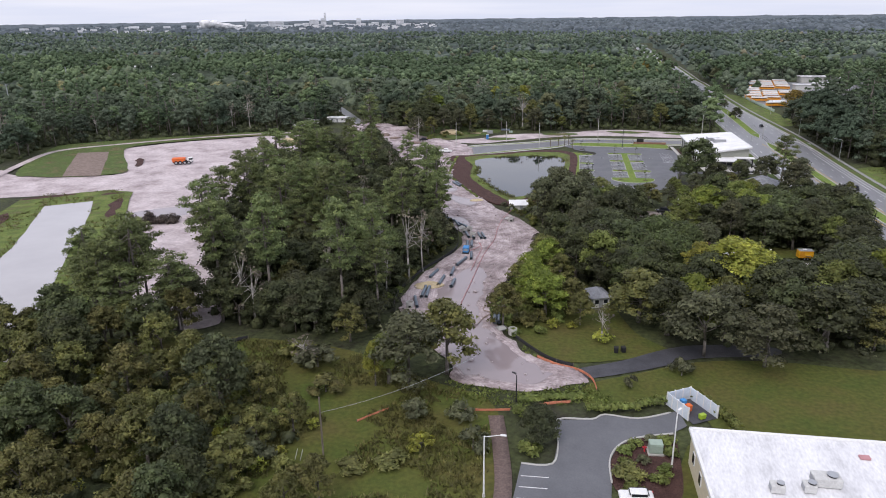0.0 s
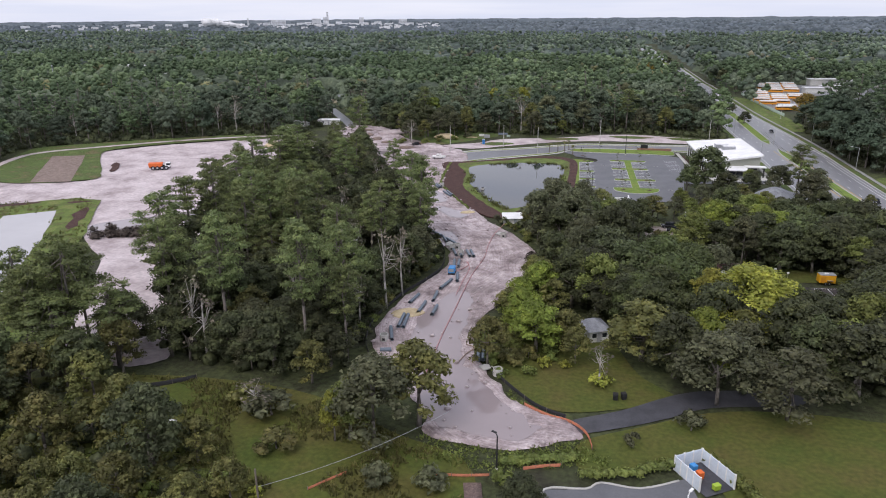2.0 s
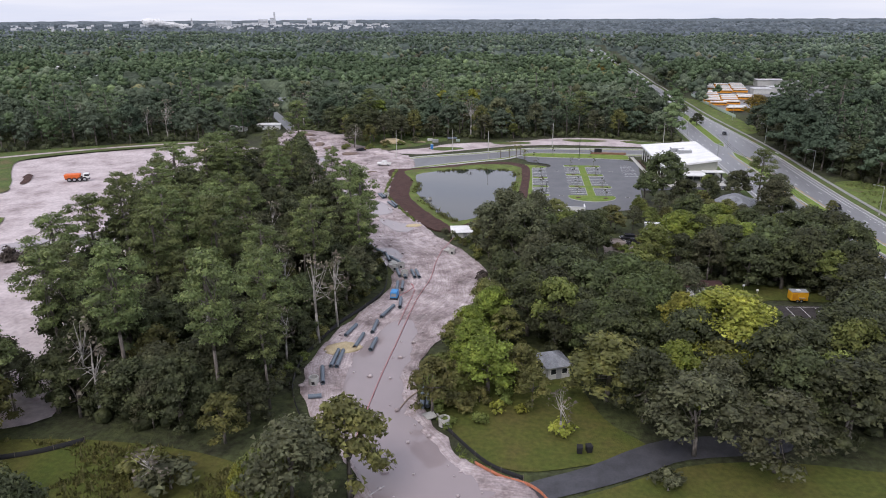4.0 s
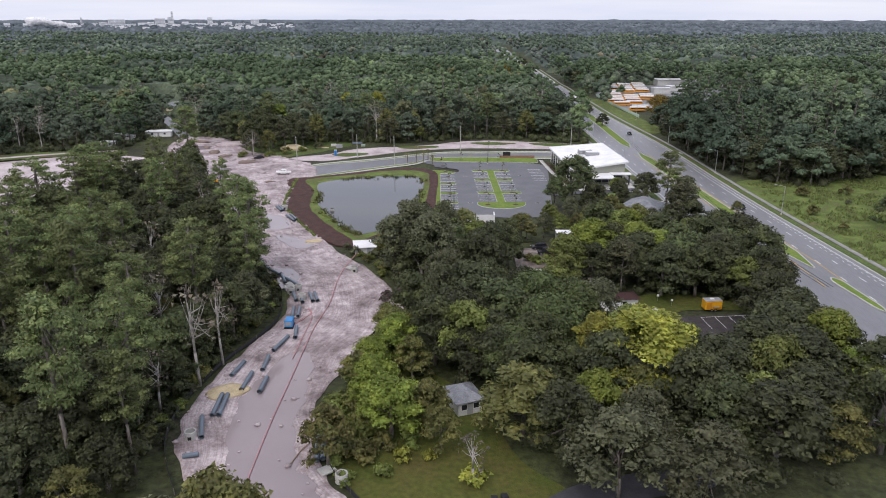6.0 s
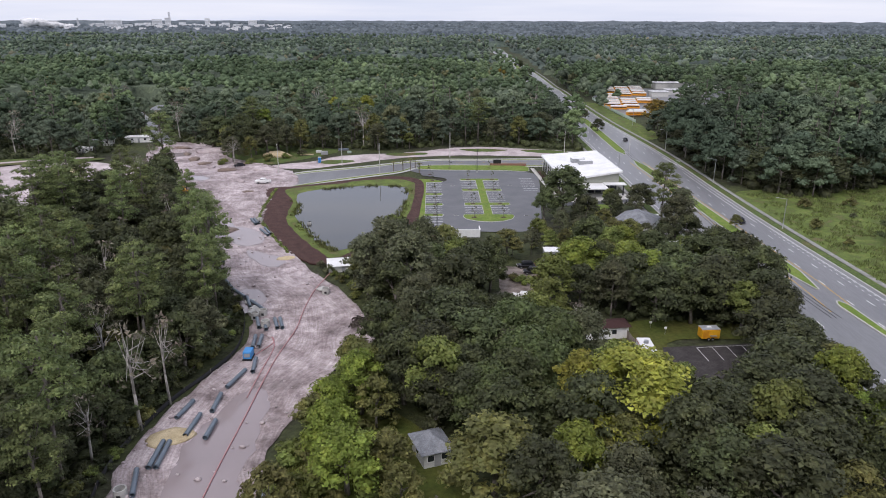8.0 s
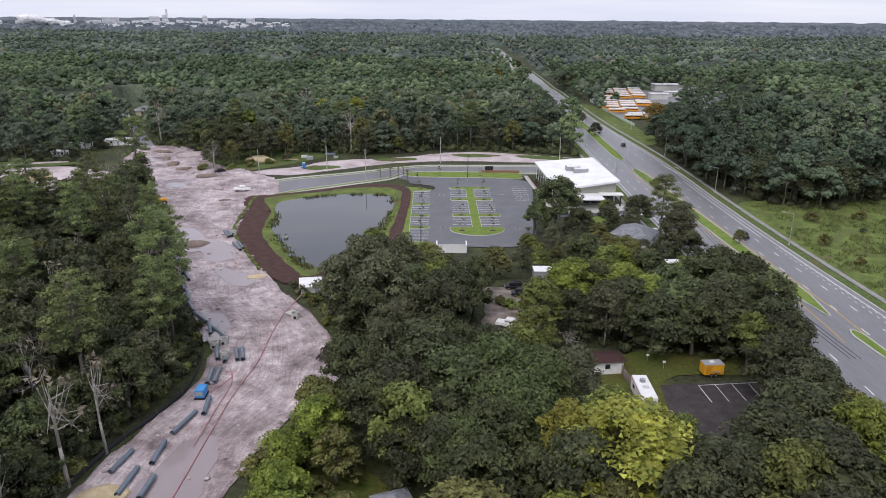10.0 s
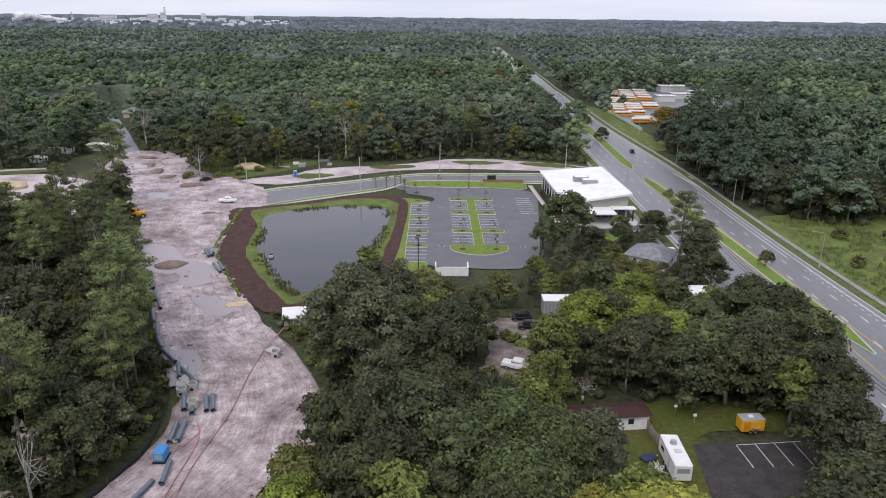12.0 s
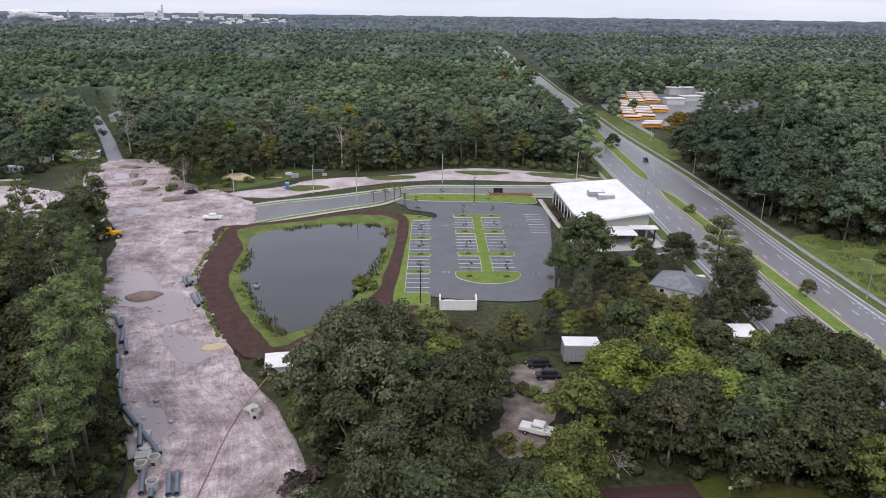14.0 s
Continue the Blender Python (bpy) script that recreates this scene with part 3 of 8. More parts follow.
sheet("dirt_yard", ragged(catmull([(8, 223), (17, 223), (18, 214), (16, 205), (14, 199), (9, 196), (7, 200), (9, 210)], 5), 0.9, 0.4), 0.05, M["yard_dirt"], "bare sandy parking yard under trees", "dirt yard")
sheet("north_verge", ragged(catmull([(-84, 342), (-68, 353), (-58, 366), (-30, 376), (-12, 388), (6, 393), (44, 384), (55, 376), (50, 371), (20, 371), (-10, 370), (-30, 363), (-52, 348), (-68, 337)], 5), 1.5, 0.2), 0.01, M["sand"], "sandy works strip along the new road", "bare earth")
sheet("verge_turf", ragged(catmull([(-100, 340), (-84, 345), (-70, 362), (-62, 380), (-90, 392), (-118, 384), (-108, 362)], 5), 1.5, 0.2), 0.035, M["rough_grass"], "grassy corner beside the sand road", "grass")

for i, q in enumerate(([(-6, 386), (6, 388), (16, 386), (10, 381), (-2, 381)], [(22, 386), (34, 387), (46, 382), (38, 378), (26, 381)], [(-40, 371), (-28, 376), (-20, 374), (-30, 367)], [(44, 380), (54, 379), (57, 370), (50, 370)], [(-66, 352), (-56, 357), (-50, 353), (-60, 347)])):
    sheet("verge_turf", ragged(catmull(q, 6), 1.6, 0.3, i), 0.05, M["rough_grass"], "patch of rough grass in the sandy strip", "grass")
sheet("depot_verge", catmull([(84, 424), (97, 432), (95, 480), (90, 520), (88, 572), (75, 580), (77, 500)], 4), 0.04, M["pond_grass"], "mown verge before the bus depot", "verge")
sheet("grove_floor", catmull([(-12, 227), (24, 232), (46, 240), (60, 244), (58, 262), (40, 262), (24, 256), (4, 250), (-10, 246)], 5), 0.015, M["ground"], "rough grass below the car park", "grass")

# ---- the highway ----
YS = np.array([60.0, 150, 200, 250, 305, 367, 434, 480, 600, 757, 1000, 1352, 1700])
XL = np.array([66.0, 63.5, 63, 61.8, 59.2, 57.0, 54.0, 53.0, 52.0, 46.5, 35.0, 21.0, 8])
XR = np.array([101.0, 97, 95.2, 91, 88.2, 87.0, 81.5, 77.0, 71.5, 66, 56.0, 43, 31])
hy = np.r_[np.arange(60, 700, 8), np.arange(700, 1701, 40)].astype(float)
hl, hr = np.interp(hy, YS, XL), np.interp(hy, YS, XR)
k5 = np.ones(9) / 9
hl, hr = (np.convolve(np.pad(h, 4, mode="edge"), k5, "valid") for h in (hl, hr))


def hwy(f, off=0.0, y0=60, y1=1700):
    """A line along the highway, a share f of the way across it."""
    s = (hy >= y0) & (hy <= y1)
    return np.stack([(hl + (hr - hl) * f + off)[s], hy[s]], 1)


sheet("highway", np.concatenate([hwy(0), hwy(1)[::-1]]), 0.08, M["asphalt"], "broad grey asphalt highway with a grass median", "road")
for f, nm in ((0, "west"), (1, "east")):
    sg = -1 if f == 0 else 1
    strip("kerb_" + nm, hwy(f, sg * 0.15, 60, 900), 0.3, 0.0, M["concrete"], 0.22, "pale concrete kerb of the highway", "kerb")
    strip("verge_" + nm, hwy(f, sg * 1.6, 60, 900), 2.6, 0.06, M["rough_grass"], 0.0, "mown grass verge of the highway", "verge")
    strip("footway_" + nm, hwy(f, sg * 3.9, 60, 900), 1.5, 0.07, M["path_concrete"], 0.05, "concrete footway beside the highway", "pavement")


def median(y0, y1, x0, x1, w0, w1, label):
    ys = np.linspace(y0, y1, 14)
    xs = np.linspace(x0, x1, 14)
    w = np.linspace(w0, w1, 14) / 2 * np.minimum(1, np.minimum((ys - y0) + 0.4, (y1 - ys) + 0.4) / 2.5)
    o = np.concatenate([np.stack([xs - w, ys], 1), np.stack([xs + w, ys], 1)[::-1]])
    sheet("median", o, 0.24, M["bright_grass"], label, "median", thick=0.2)
    rim = np.concatenate([o, o[:1]])
    strip("median_kerb", rim, 0.35, 0.05, M["concrete"], 0.22, "concrete kerb round the median", "kerb")


median(213, 363, 81.0, 70.0, 4.0, 4.0, "long grass median with a concrete kerb")
median(377, 500, 68.6, 65.2, 4.2, 4.6, "grass median narrowing to a concrete nose")
median(812, 1040, 51.5, 44.5, 5.5, 4.5, "grass median with small trees")
median(186, 206, 84.0, 82.2, 1.6, 2.6, "narrow brick median nose")
MW = M["paint"]
for f in (0.045, 0.955):
    strip("edge_line", hwy(f, 0, 60, 900), 0.22, 0.092, MW, 0, "solid white edge line", "road marking")
for f in (0.17, 0.31, 0.69, 0.825):
    dashes("lane_line", hwy(f, 0, 60, 345), 0.24, 3.0, 9.0, 0.092, MW, "dashed white lane line")
for f, off in ((0, 3.8), (0, 7.4), (1, -3.8), (1, -7.4)):
    dashes("lane_line", hwy(f, off, 380 if f else 355, 900), 0.24, 3.0, 9.0, 0.092, MW, "dashed white lane line")
for x0, y0, x1, y1 in ((83.6, 371, 87.2, 349.5), (88.6, 366.5, 89.2, 362)):
    strip("edge_line", [(x0, y0), (x1, y1)], 0.35, 0.096, MW, 0, "broad white line by the side road", "road marking")
for y in (640, 652, 672, 684):
    strip("stop_line", [tuple(hwy(0.02, 0, y - 9, y + 9)[0]), tuple(hwy(0.98, 0, y - 9, y + 9)[0])], 0.6, 0.093, MW, 0, "white crossing line at the far junction", "road marking")
for f, a, b in ((0.905, 180, 262), (0.94, 180, 262)):
    dashes("dotted_line", hwy(f, 0, a, b), 0.22, 0.9, 1.8, 0.093, MW, "dotted white line of the bicycle lane")
strip("edge_line", hwy(0.905, 0, 262, 345), 0.24, 0.093, MW, 0, "solid white line of the bicycle lane", "road marking")
for dx in (-2.9, 2.9):
    yy = np.linspace(200, 360, 20)
    strip("yellow_line", np.stack([np.interp(yy, [213, 363], [81.0, 70.0]) + dx, yy], 1), 0.2, 0.094, M["yellow_paint"], 0, "yellow edge line by the median", "road marking")

# ---- access road and car park ----
ACC_N = catmull([(-72, 321), (-64, 329), (-44, 340), (-26, 352), (-14, 357.5), (4, 359), (30, 362), (58.5, 366)], 6, False)
ACC_S = catmull([(-66, 305), (-56, 314.5), (-41, 326), (-29, 335), (-22, 345.5), (-8, 348.5), (5, 349), (30, 350.5), (58.5, 352)], 6, False)
sheet("access_road", np.concatenate([ACC_N, ACC_S[::-1]]), 0.10, M["asphalt"], "new asphalt access road leaving the sand", "road")
for line, sg, nm in ((ACC_N, 1, "north"), (ACC_S, -1, "south")):
    strip("access_kerb_" + nm, line, 0.3, 0.05, M["concrete"], 0.2, "pale concrete kerb of the access road", "kerb")
    off = line + np.array((-0.35, 1.0)) * 2.2 * sg
    strip("access_verge_" + nm, line + np.array((-0.35, 1.0)) * 1.1 * sg, 1.9, 0.09, M["bright_grass"], 0, "strip of grass beside the access road", "verge")
    strip("access_footway_" + nm, off + np.array((-0.2, 0.6)) * sg, 1.6, 0.10, M["concrete"], 0.06, "new concrete footway", "pavement")
dashes("centre_line", (ACC_N * 0.5 + ACC_S[np.linspace(0, len(ACC_S) - 1, len(ACC_N)).astype(int)] * 0.5)[20:], 0.2, 3, 6, 0.112, M["yellow_paint"], "dashed yellow centre line")
LOT = catmull([(-23.5, 346), (-24.5, 336), (-20, 331), (-18.5, 327), (-10, 323), (-10, 317), (-17, 316), (-13.4, 258), (-7, 255), (2, 253.5), (16, 254), (22, 262), (24, 290), (26, 322), (24.5, 334), (14, 337.5), (-10, 338.5), (-18, 341)], 4)
sheet("car_park", LOT, 0.12, M["lot_asphalt"], "new grey asphalt car park with marked bays", "car park")

# ---- trees ----
ICO = B()
bmesh.ops.create_icosphere(ICO, subdivisions=1, radius=1.0)
ICO_V = np.array([v.co[:] for v in ICO.verts])
ICO_F = np.array([[v.index for v in f.verts] for f in ICO.faces])
ICO.free()
ICO2 = B()
bmesh.ops.create_icosphere(ICO2, subdivisions=2, radius=1.0)
ICO2_V = np.array([v.co[:] for v in ICO2.verts])
ICO2_F = np.array([[v.index for v in f.verts] for f in ICO2.faces])
ICO2.free()


def foliage(r, lobes, per, size, core=0.72, near=0.66, deep=0.5, loose=0.42):
    """Sprays of leaves round a set of lobes (x, y, z, radius, flatness), with a lumpy heart in each that closes the view."""
    V, F, k = [], [], 0
    for x, y, z, rad_, fl in lobes:
        n = max(6, int(per * rad_ * rad_))
        d = r.normal(size=(n, 3))
        d[:, 2] = np.abs(d[:, 2]) * 0.9 - 0.35 * r.random(n)
        d /= np.linalg.norm(d, axis=1)[:, None]
        c = np.array((x, y, z)) + d * np.array((1, 1, fl)) * rad_ * (near + deep * r.random((n, 1)))
        nn = d * 0.7 + r.normal(size=(n, 3)) * loose + np.array((0, 0, 0.35))
        nn /= np.linalg.norm(nn, axis=1)[:, None]
        t = np.cross(nn, r.normal(size=(n, 3)))
        t /= np.linalg.norm(t, axis=1)[:, None] + 1e-9
        b = np.cross(nn, t)
        s = size * (0.6 + 0.8 * r.random((n, 1)))
        w = 0.55 + 0.4 * r.random((n, 1))
        V.append(np.stack([c + t * s * 1.1, c - t * s * 0.6 + b * s * w, c - t * s * 0.7 - b * s * w - nn * s * 0.3], 1).reshape(-1, 3))
        F.append(k + np.arange(3 * n).reshape(-1, 3))
        k += 3 * n
        if core:
            w = ICO_V * (core * rad_ * (0.75 + 0.45 * r.random((len(ICO_V), 1)))) * np.array((1, 1, fl)) + np.array((x, y, z))
            V.append(w)
            F.append(ICO_F + k)
            k += len(w)
    return np.concatenate(V), np.concatenate(F)


def trunk_mesh(r, name, h, base, lobes, material, limbs=7, lean=0.0):
    """A tapered trunk whose limbs grow out of it."""
    bm = B()

    def rod(p0, p1, r0, r1, n, stem=None):
        old = set(bm.verts)
        tube(bm, p0, p1, r0, r1, n)
        got = [v for v in bm.verts if v not in old]
        if stem:
            foot = min(got, key=lambda v: (v.co - p0).length)
            side = next(e.other_vert(foot) for e in foot.link_edges)
            bm.faces.new((foot, side, min(stem, key=lambda v: (v.co - p0).length)))
        return got

    fork = Vector((lean * h, lean * h * 0.4, h))
    pts = [Vector((0, 0, -0.3)), Vector((fork.x * 0.3 + r.normal() * 0.1, fork.y * 0.3, h * 0.45)), fork]
    low = rod(pts[0], pts[1], base * 1.25, base * 0.85, 7)
    stem = low + rod(pts[1], pts[2], base * 0.85, base * 0.55, 7, low)
    order = sorted(lobes, key=lambda l: -l[3])[:limbs]
    for x, y, z, rad_, fl in order:
        start = pts[1].lerp(fork, 0.3 + 0.7 * r.random())
        mid = start.lerp(Vector((x, y, z)), 0.5) + Vector((0, 0, -0.4 * r.random()))
        limb = rod(start, mid, base * 0.42, base * 0.26, 5, stem)
        rod(mid, Vector((x, y, z)), base * 0.26, base * 0.08, 5, limb)
    return mesh_bm(name, bm, material, True)


def oak_lobes(r, R, H, n, bottom=0.35):
    out = []
    for i in range(n):
        a, q = r.random() * 2 * math.pi, math.sqrt((i + 0.6) / n)
        rad_ = R * (0.17 + 0.19 * r.random())
        x, y = math.cos(a) * q * (R - rad_ * 0.75), math.sin(a) * q * (R - rad_ * 0.75)
        top = H - rad_ * 0.8 - (H * (1 - bottom) * 0.75) * q ** 2.2 * (0.55 + 0.6 * r.random())
        out.append((x, y, max(top, H * bottom), rad_, 0.75))
    return out


def pine_lobes(r, R, H, n, bottom=0.55):
    out = []
    for i in range(n):
        f = (i + 0.5) / n
        a = i * 2.4 + r.random()
        w = R * math.sqrt(max(0.04, math.sin(math.pi * (0.12 + 0.84 * f)))) * (0.3 + 0.7 * r.random())
        rad_ = R * (0.2 + 0.17 * r.random())
        out.append((math.cos(a) * w, math.sin(a) * w, H * (bottom + (1 - bottom) * f) - rad_ * 0.5, rad_, 0.6))
    return out


def shrub_lobes(r, R, H, n):
    out = []
    for i in range(n):
        a, q = r.random() * 2 * math.pi, math.sqrt((i + 0.4) / n)
        rad_ = R * (0.32 + 0.2 * r.random())
        out.append((math.cos(a) * q * R * 0.75, math.sin(a) * q * R * 0.75, max(rad_ * 0.5, H * (1 - 0.6 * q) - rad_ * 0.6), rad_, 0.8))
    return out


KINDS = {}


def kind_of_tree(key, count, make, per, size, leafm, barkm, h, base, label, category, core=0.6, limbs=7):
    """Some growths of one kind of tree: each a trunk mesh and a crown mesh."""
    rows = []
    for i in range(count):
        r = np.random.default_rng(sum(map(ord, key)) * 13 + i)
        lobes = make(r)
        v, f = foliage(r, lobes, per, size, core)
        top = max(l[2] for l in lobes)
        rows.append((trunk_mesh(r, key + "_trunk", top * h, base, lobes, M[barkm], limbs, r.normal() * 0.03), mesh_from(key + "_crown", v, f, M[leafm])))
    KINDS[key] = (rows, label, category)


kind_of_tree("oak", 4, lambda r: oak_lobes(r, 5.6, 13.5, 40, 0.13), 36, 0.26, "oak_leaf", "bark", 0.55, 0.38, "broad green oak with a dense domed crown", "oak tree")
kind_of_tree("live_oak", 4, lambda r: oak_lobes(r, 6.4, 13.0, 46, 0.1), 31, 0.26, "dark_leaf", "bark", 0.5, 0.48, "spreading dark live oak with hanging moss", "live oak")
kind_of_tree("dome", 3, lambda r: oak_lobes(r, 7.2, 13.5, 85, 0.12), 40, 0.25, "dome_leaf", "bark", 0.5, 0.45, "broad evergreen with a close green domed crown", "tree", 0.65)
kind_of_tree("low_oak", 3, lambda r: oak_lobes(r, 6.2, 12.5, 46, 0.06), 30, 0.26, "dark_leaf", "bark", 0.5, 0.45, "dark live oak with boughs sweeping to the ground", "live oak")
kind_of_tree("lush", 3, lambda r: oak_lobes(r, 5.2, 13.0, 40, 0.14), 36, 0.27, "lush_leaf", "bark", 0.55, 0.36, "fresh green broadleaf tree in full leaf", "tree")
kind_of_tree("mossy", 3, lambda r: oak_lobes(r, 4.8, 13.0, 40, 0.1), 46, 0.22, "moss_leaf", "bark", 0.6, 0.2, "grey-green tree hung with moss", "tree", 0.5, 8)
kind_of_tree("pine", 4, lambda r: pine_lobes(r, 4.3, 22.5, 36, 0.5), 82, 0.18, "pine_leaf", "bark", 0.97, 0.26, "tall pine with a bare trunk and tufted crown", "pine tree", 0.5, 12)
kind_of_tree("vivid", 3, lambda r: oak_lobes(r, 5.4, 13.0, 44, 0.14), 42, 0.25, "vivid_leaf", "bark", 0.55, 0.34, "bright green broadleaf tree in fresh leaf", "tree")
kind_of_tree("yellow", 2, lambda r: oak_lobes(r, 4.6, 12.5, 48, 0.2), 74, 0.19, "yellow_leaf", "bark", 0.55, 0.3, "broadleaf tree turning bright yellow", "tree")
kind_of_tree("olive", 3, lambda r: oak_lobes(r, 4.4, 11.0, 34, 0.1), 42, 0.25, "olive_leaf", "bark", 0.55, 0.26, "olive-green tree turning for autumn", "tree")
kind_of_tree("rust", 1, lambda r: oak_lobes(r, 4.8, 13.0, 32, 0.2), 38, 0.28, "rust_leaf", "bark", 0.55, 0.28, "tree with golden-brown autumn leaves", "tree")
kind_of_tree("bare", 3, lambda r: oak_lobes(r, 3.6, 15.0, 14, 0.3), 5, 0.34, "twig", "pale_bark", 0.75, 0.22, "nearly bare pale-trunked tree with thin twigs", "bare tree", 0, 14)
kind_of_tree("shrub", 4, lambda r: shrub_lobes(r, 2.2, 2.8, 9), 38, 0.27, "lush_leaf", "bark", 0.5, 0.1, "low bushy green shrub in full leaf", "shrub", 0.75, 3)
kind_of_tree("dull_shrub", 3, lambda r: shrub_lobes(r, 2.3, 3.4, 9), 40, 0.24, "moss_leaf", "bark", 0.5, 0.1, "rounded grey-green shrub in the grass", "shrub", 0.7, 3)
kind_of_tree("dark_shrub", 3, lambda r: shrub_lobes(r, 2.2, 3.0, 9), 36, 0.26, "dark_leaf", "bark", 0.5, 0.1, "low dark green bush at the wood's edge", "bush", 0.7, 3)
kind_of_tree("olive_shrub", 3, lambda r: shrub_lobes(r, 2.6, 4.2, 11), 32, 0.27, "olive_leaf", "bark", 0.5, 0.12, "tall olive-green bush of wild scrub", "bush", 0.7, 4)
kind_of_tree("yellow_shrub", 2, lambda r: shrub_lobes(r, 1.8, 2.6, 8), 38, 0.25, "yellow_leaf", "bark", 0.5, 0.08, "small bush with yellowing leaves", "bush", 0.5, 4)
kind_of_tree("sapling", 2, lambda r: oak_lobes(r, 0.8, 3.2, 5), 40, 0.2, "dark_leaf", "bark", 0.7, 0.05, "young staked tree with a thin crown", "sapling", 0.4, 3)
# kinds for the wood's edge, in the far leaf colours with painted haze
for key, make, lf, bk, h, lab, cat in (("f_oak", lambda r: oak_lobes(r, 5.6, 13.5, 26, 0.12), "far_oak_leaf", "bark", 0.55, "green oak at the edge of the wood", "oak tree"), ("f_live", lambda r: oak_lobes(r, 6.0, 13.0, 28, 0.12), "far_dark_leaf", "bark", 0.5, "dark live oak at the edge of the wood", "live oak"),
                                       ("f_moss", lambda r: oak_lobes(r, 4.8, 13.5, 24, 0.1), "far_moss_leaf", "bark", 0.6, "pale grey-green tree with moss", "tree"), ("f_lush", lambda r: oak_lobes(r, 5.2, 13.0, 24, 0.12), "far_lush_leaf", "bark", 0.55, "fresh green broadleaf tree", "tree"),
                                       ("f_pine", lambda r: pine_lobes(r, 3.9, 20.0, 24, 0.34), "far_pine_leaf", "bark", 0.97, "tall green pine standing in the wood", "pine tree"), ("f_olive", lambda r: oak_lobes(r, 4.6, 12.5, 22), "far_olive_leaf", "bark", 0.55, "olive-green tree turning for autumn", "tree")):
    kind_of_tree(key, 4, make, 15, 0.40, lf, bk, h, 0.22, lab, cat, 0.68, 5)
MADE = {}
TREES = []


def tree(key, x, y, s=1.0, sz=None, z=0.0, group=""):
    rows, label, category = KINDS[key]
    i = int(rng.integers(len(rows)))
    if (key, i) not in MADE:
        t = thing({"oak tree": "oak_tree", "pine tree": "pine_tree"}.get(category, category.replace(" ", "_")), label, category)
        part("trunk", rows[i][0], None, t)
        part("crown", rows[i][1], None, t)
        MADE[key, i] = t
    else:
        t = copy_thing(MADE[key, i], Matrix.Identity(4))
    q = sz if sz else s * (0.92 + 0.16 * rng.random())
    t.matrix_basis = pose(x, y, z, 0, 0, rng.random() * 360) @ Matrix.Diagonal((s, s, q, 1))
    if group:
        t["group"] = group
    TREES.append((x, y))
    return t


def scatter(poly, gap, seed, keep=None):
    """Spots inside an outline, at least a gap apart."""
    r = np.random.default_rng(seed)
    poly = np.array(poly, float)
    lo, hi = poly.min(0), poly.max(0)
    n = int((hi - lo).prod() / gap ** 2 * 4)
    c = lo + r.random((n, 2)) * (hi - lo)
    c = c[inside(c[:, 0], c[:, 1], poly)]
    cells, out = {}, []
    for x, y in c:
        if keep is not None and not keep(x, y):
            continue
        g = (int(x // gap), int(y // gap))
        if all((x - u) ** 2 + (y - v) ** 2 > gap * gap for a in (-1, 0, 1) for b in (-1, 0, 1) for u, v in cells.get((g[0] + a, g[1] + b), ())):
            cells.setdefault(g, []).append((x, y))
            out.append((x, y))
    return out


def clear_of(*polys, gap=0.0):
    ps, old = [Zone(p) for p in polys], np.array(TREES) if gap and TREES else None
    return lambda x, y: not any(p.has(x, y) for p in ps) and (old is None or ((old - (x, y)) ** 2).sum(1).min() > gap * gap)


def grove(poly, gap, seed, mix, group, keep=None, size=(0.8, 1.2)):
    r = np.random.default_rng(seed + 500)
    keys, w = list(mix), np.array(list(mix.values()), float)
    for x, y in scatter(poly, gap, seed, keep):
        tree(keys[r.choice(len(keys), p=w / w.sum())], x, y, size[0] + (size[1] - size[0]) * r.random(), group=group)


# trees that stand out, each at its place: kind, x, y, width and height scale
for key, x, y, s, q in (("yellow", 26, 148, 1.95, 1.28), ("yellow", 19.3, 152.5, 1.1, 1.05), ("dome", 12.5, 159, 1.05, 1.0), ("dome", 16.5, 167, 1.0, 1.0), ("dome", 10.5, 171, 1.0, 1.0), ("dome", 6.0, 150, 0.85, 0.9), ("oak", 3.5, 166, 1.2, 1.0), ("olive", 6.6, 136.5, 1.65, 1.05), ("mossy", 18, 123.5, 1.5, 1.0),
                        ("mossy", 28, 121.5, 1.35, 0.95), ("live_oak", -4, 162, 1.15, 1.0), ("mossy", -17, 209, 1.5, 1.3), ("mossy", -11, 198, 1.5, 1.3), ("mossy", -20, 200, 1.2, 1.2), ("live_oak", 0, 192, 1.1, 1.1),
                        ("live_oak", -2, 173, 1.2, 1.1), ("live_oak", 56, 166, 1.1, 0.95), ("live_oak", 51, 149, 1.35, 1.0)):
    tree(key, x, y, s, q, group="trees of the eastern grove")
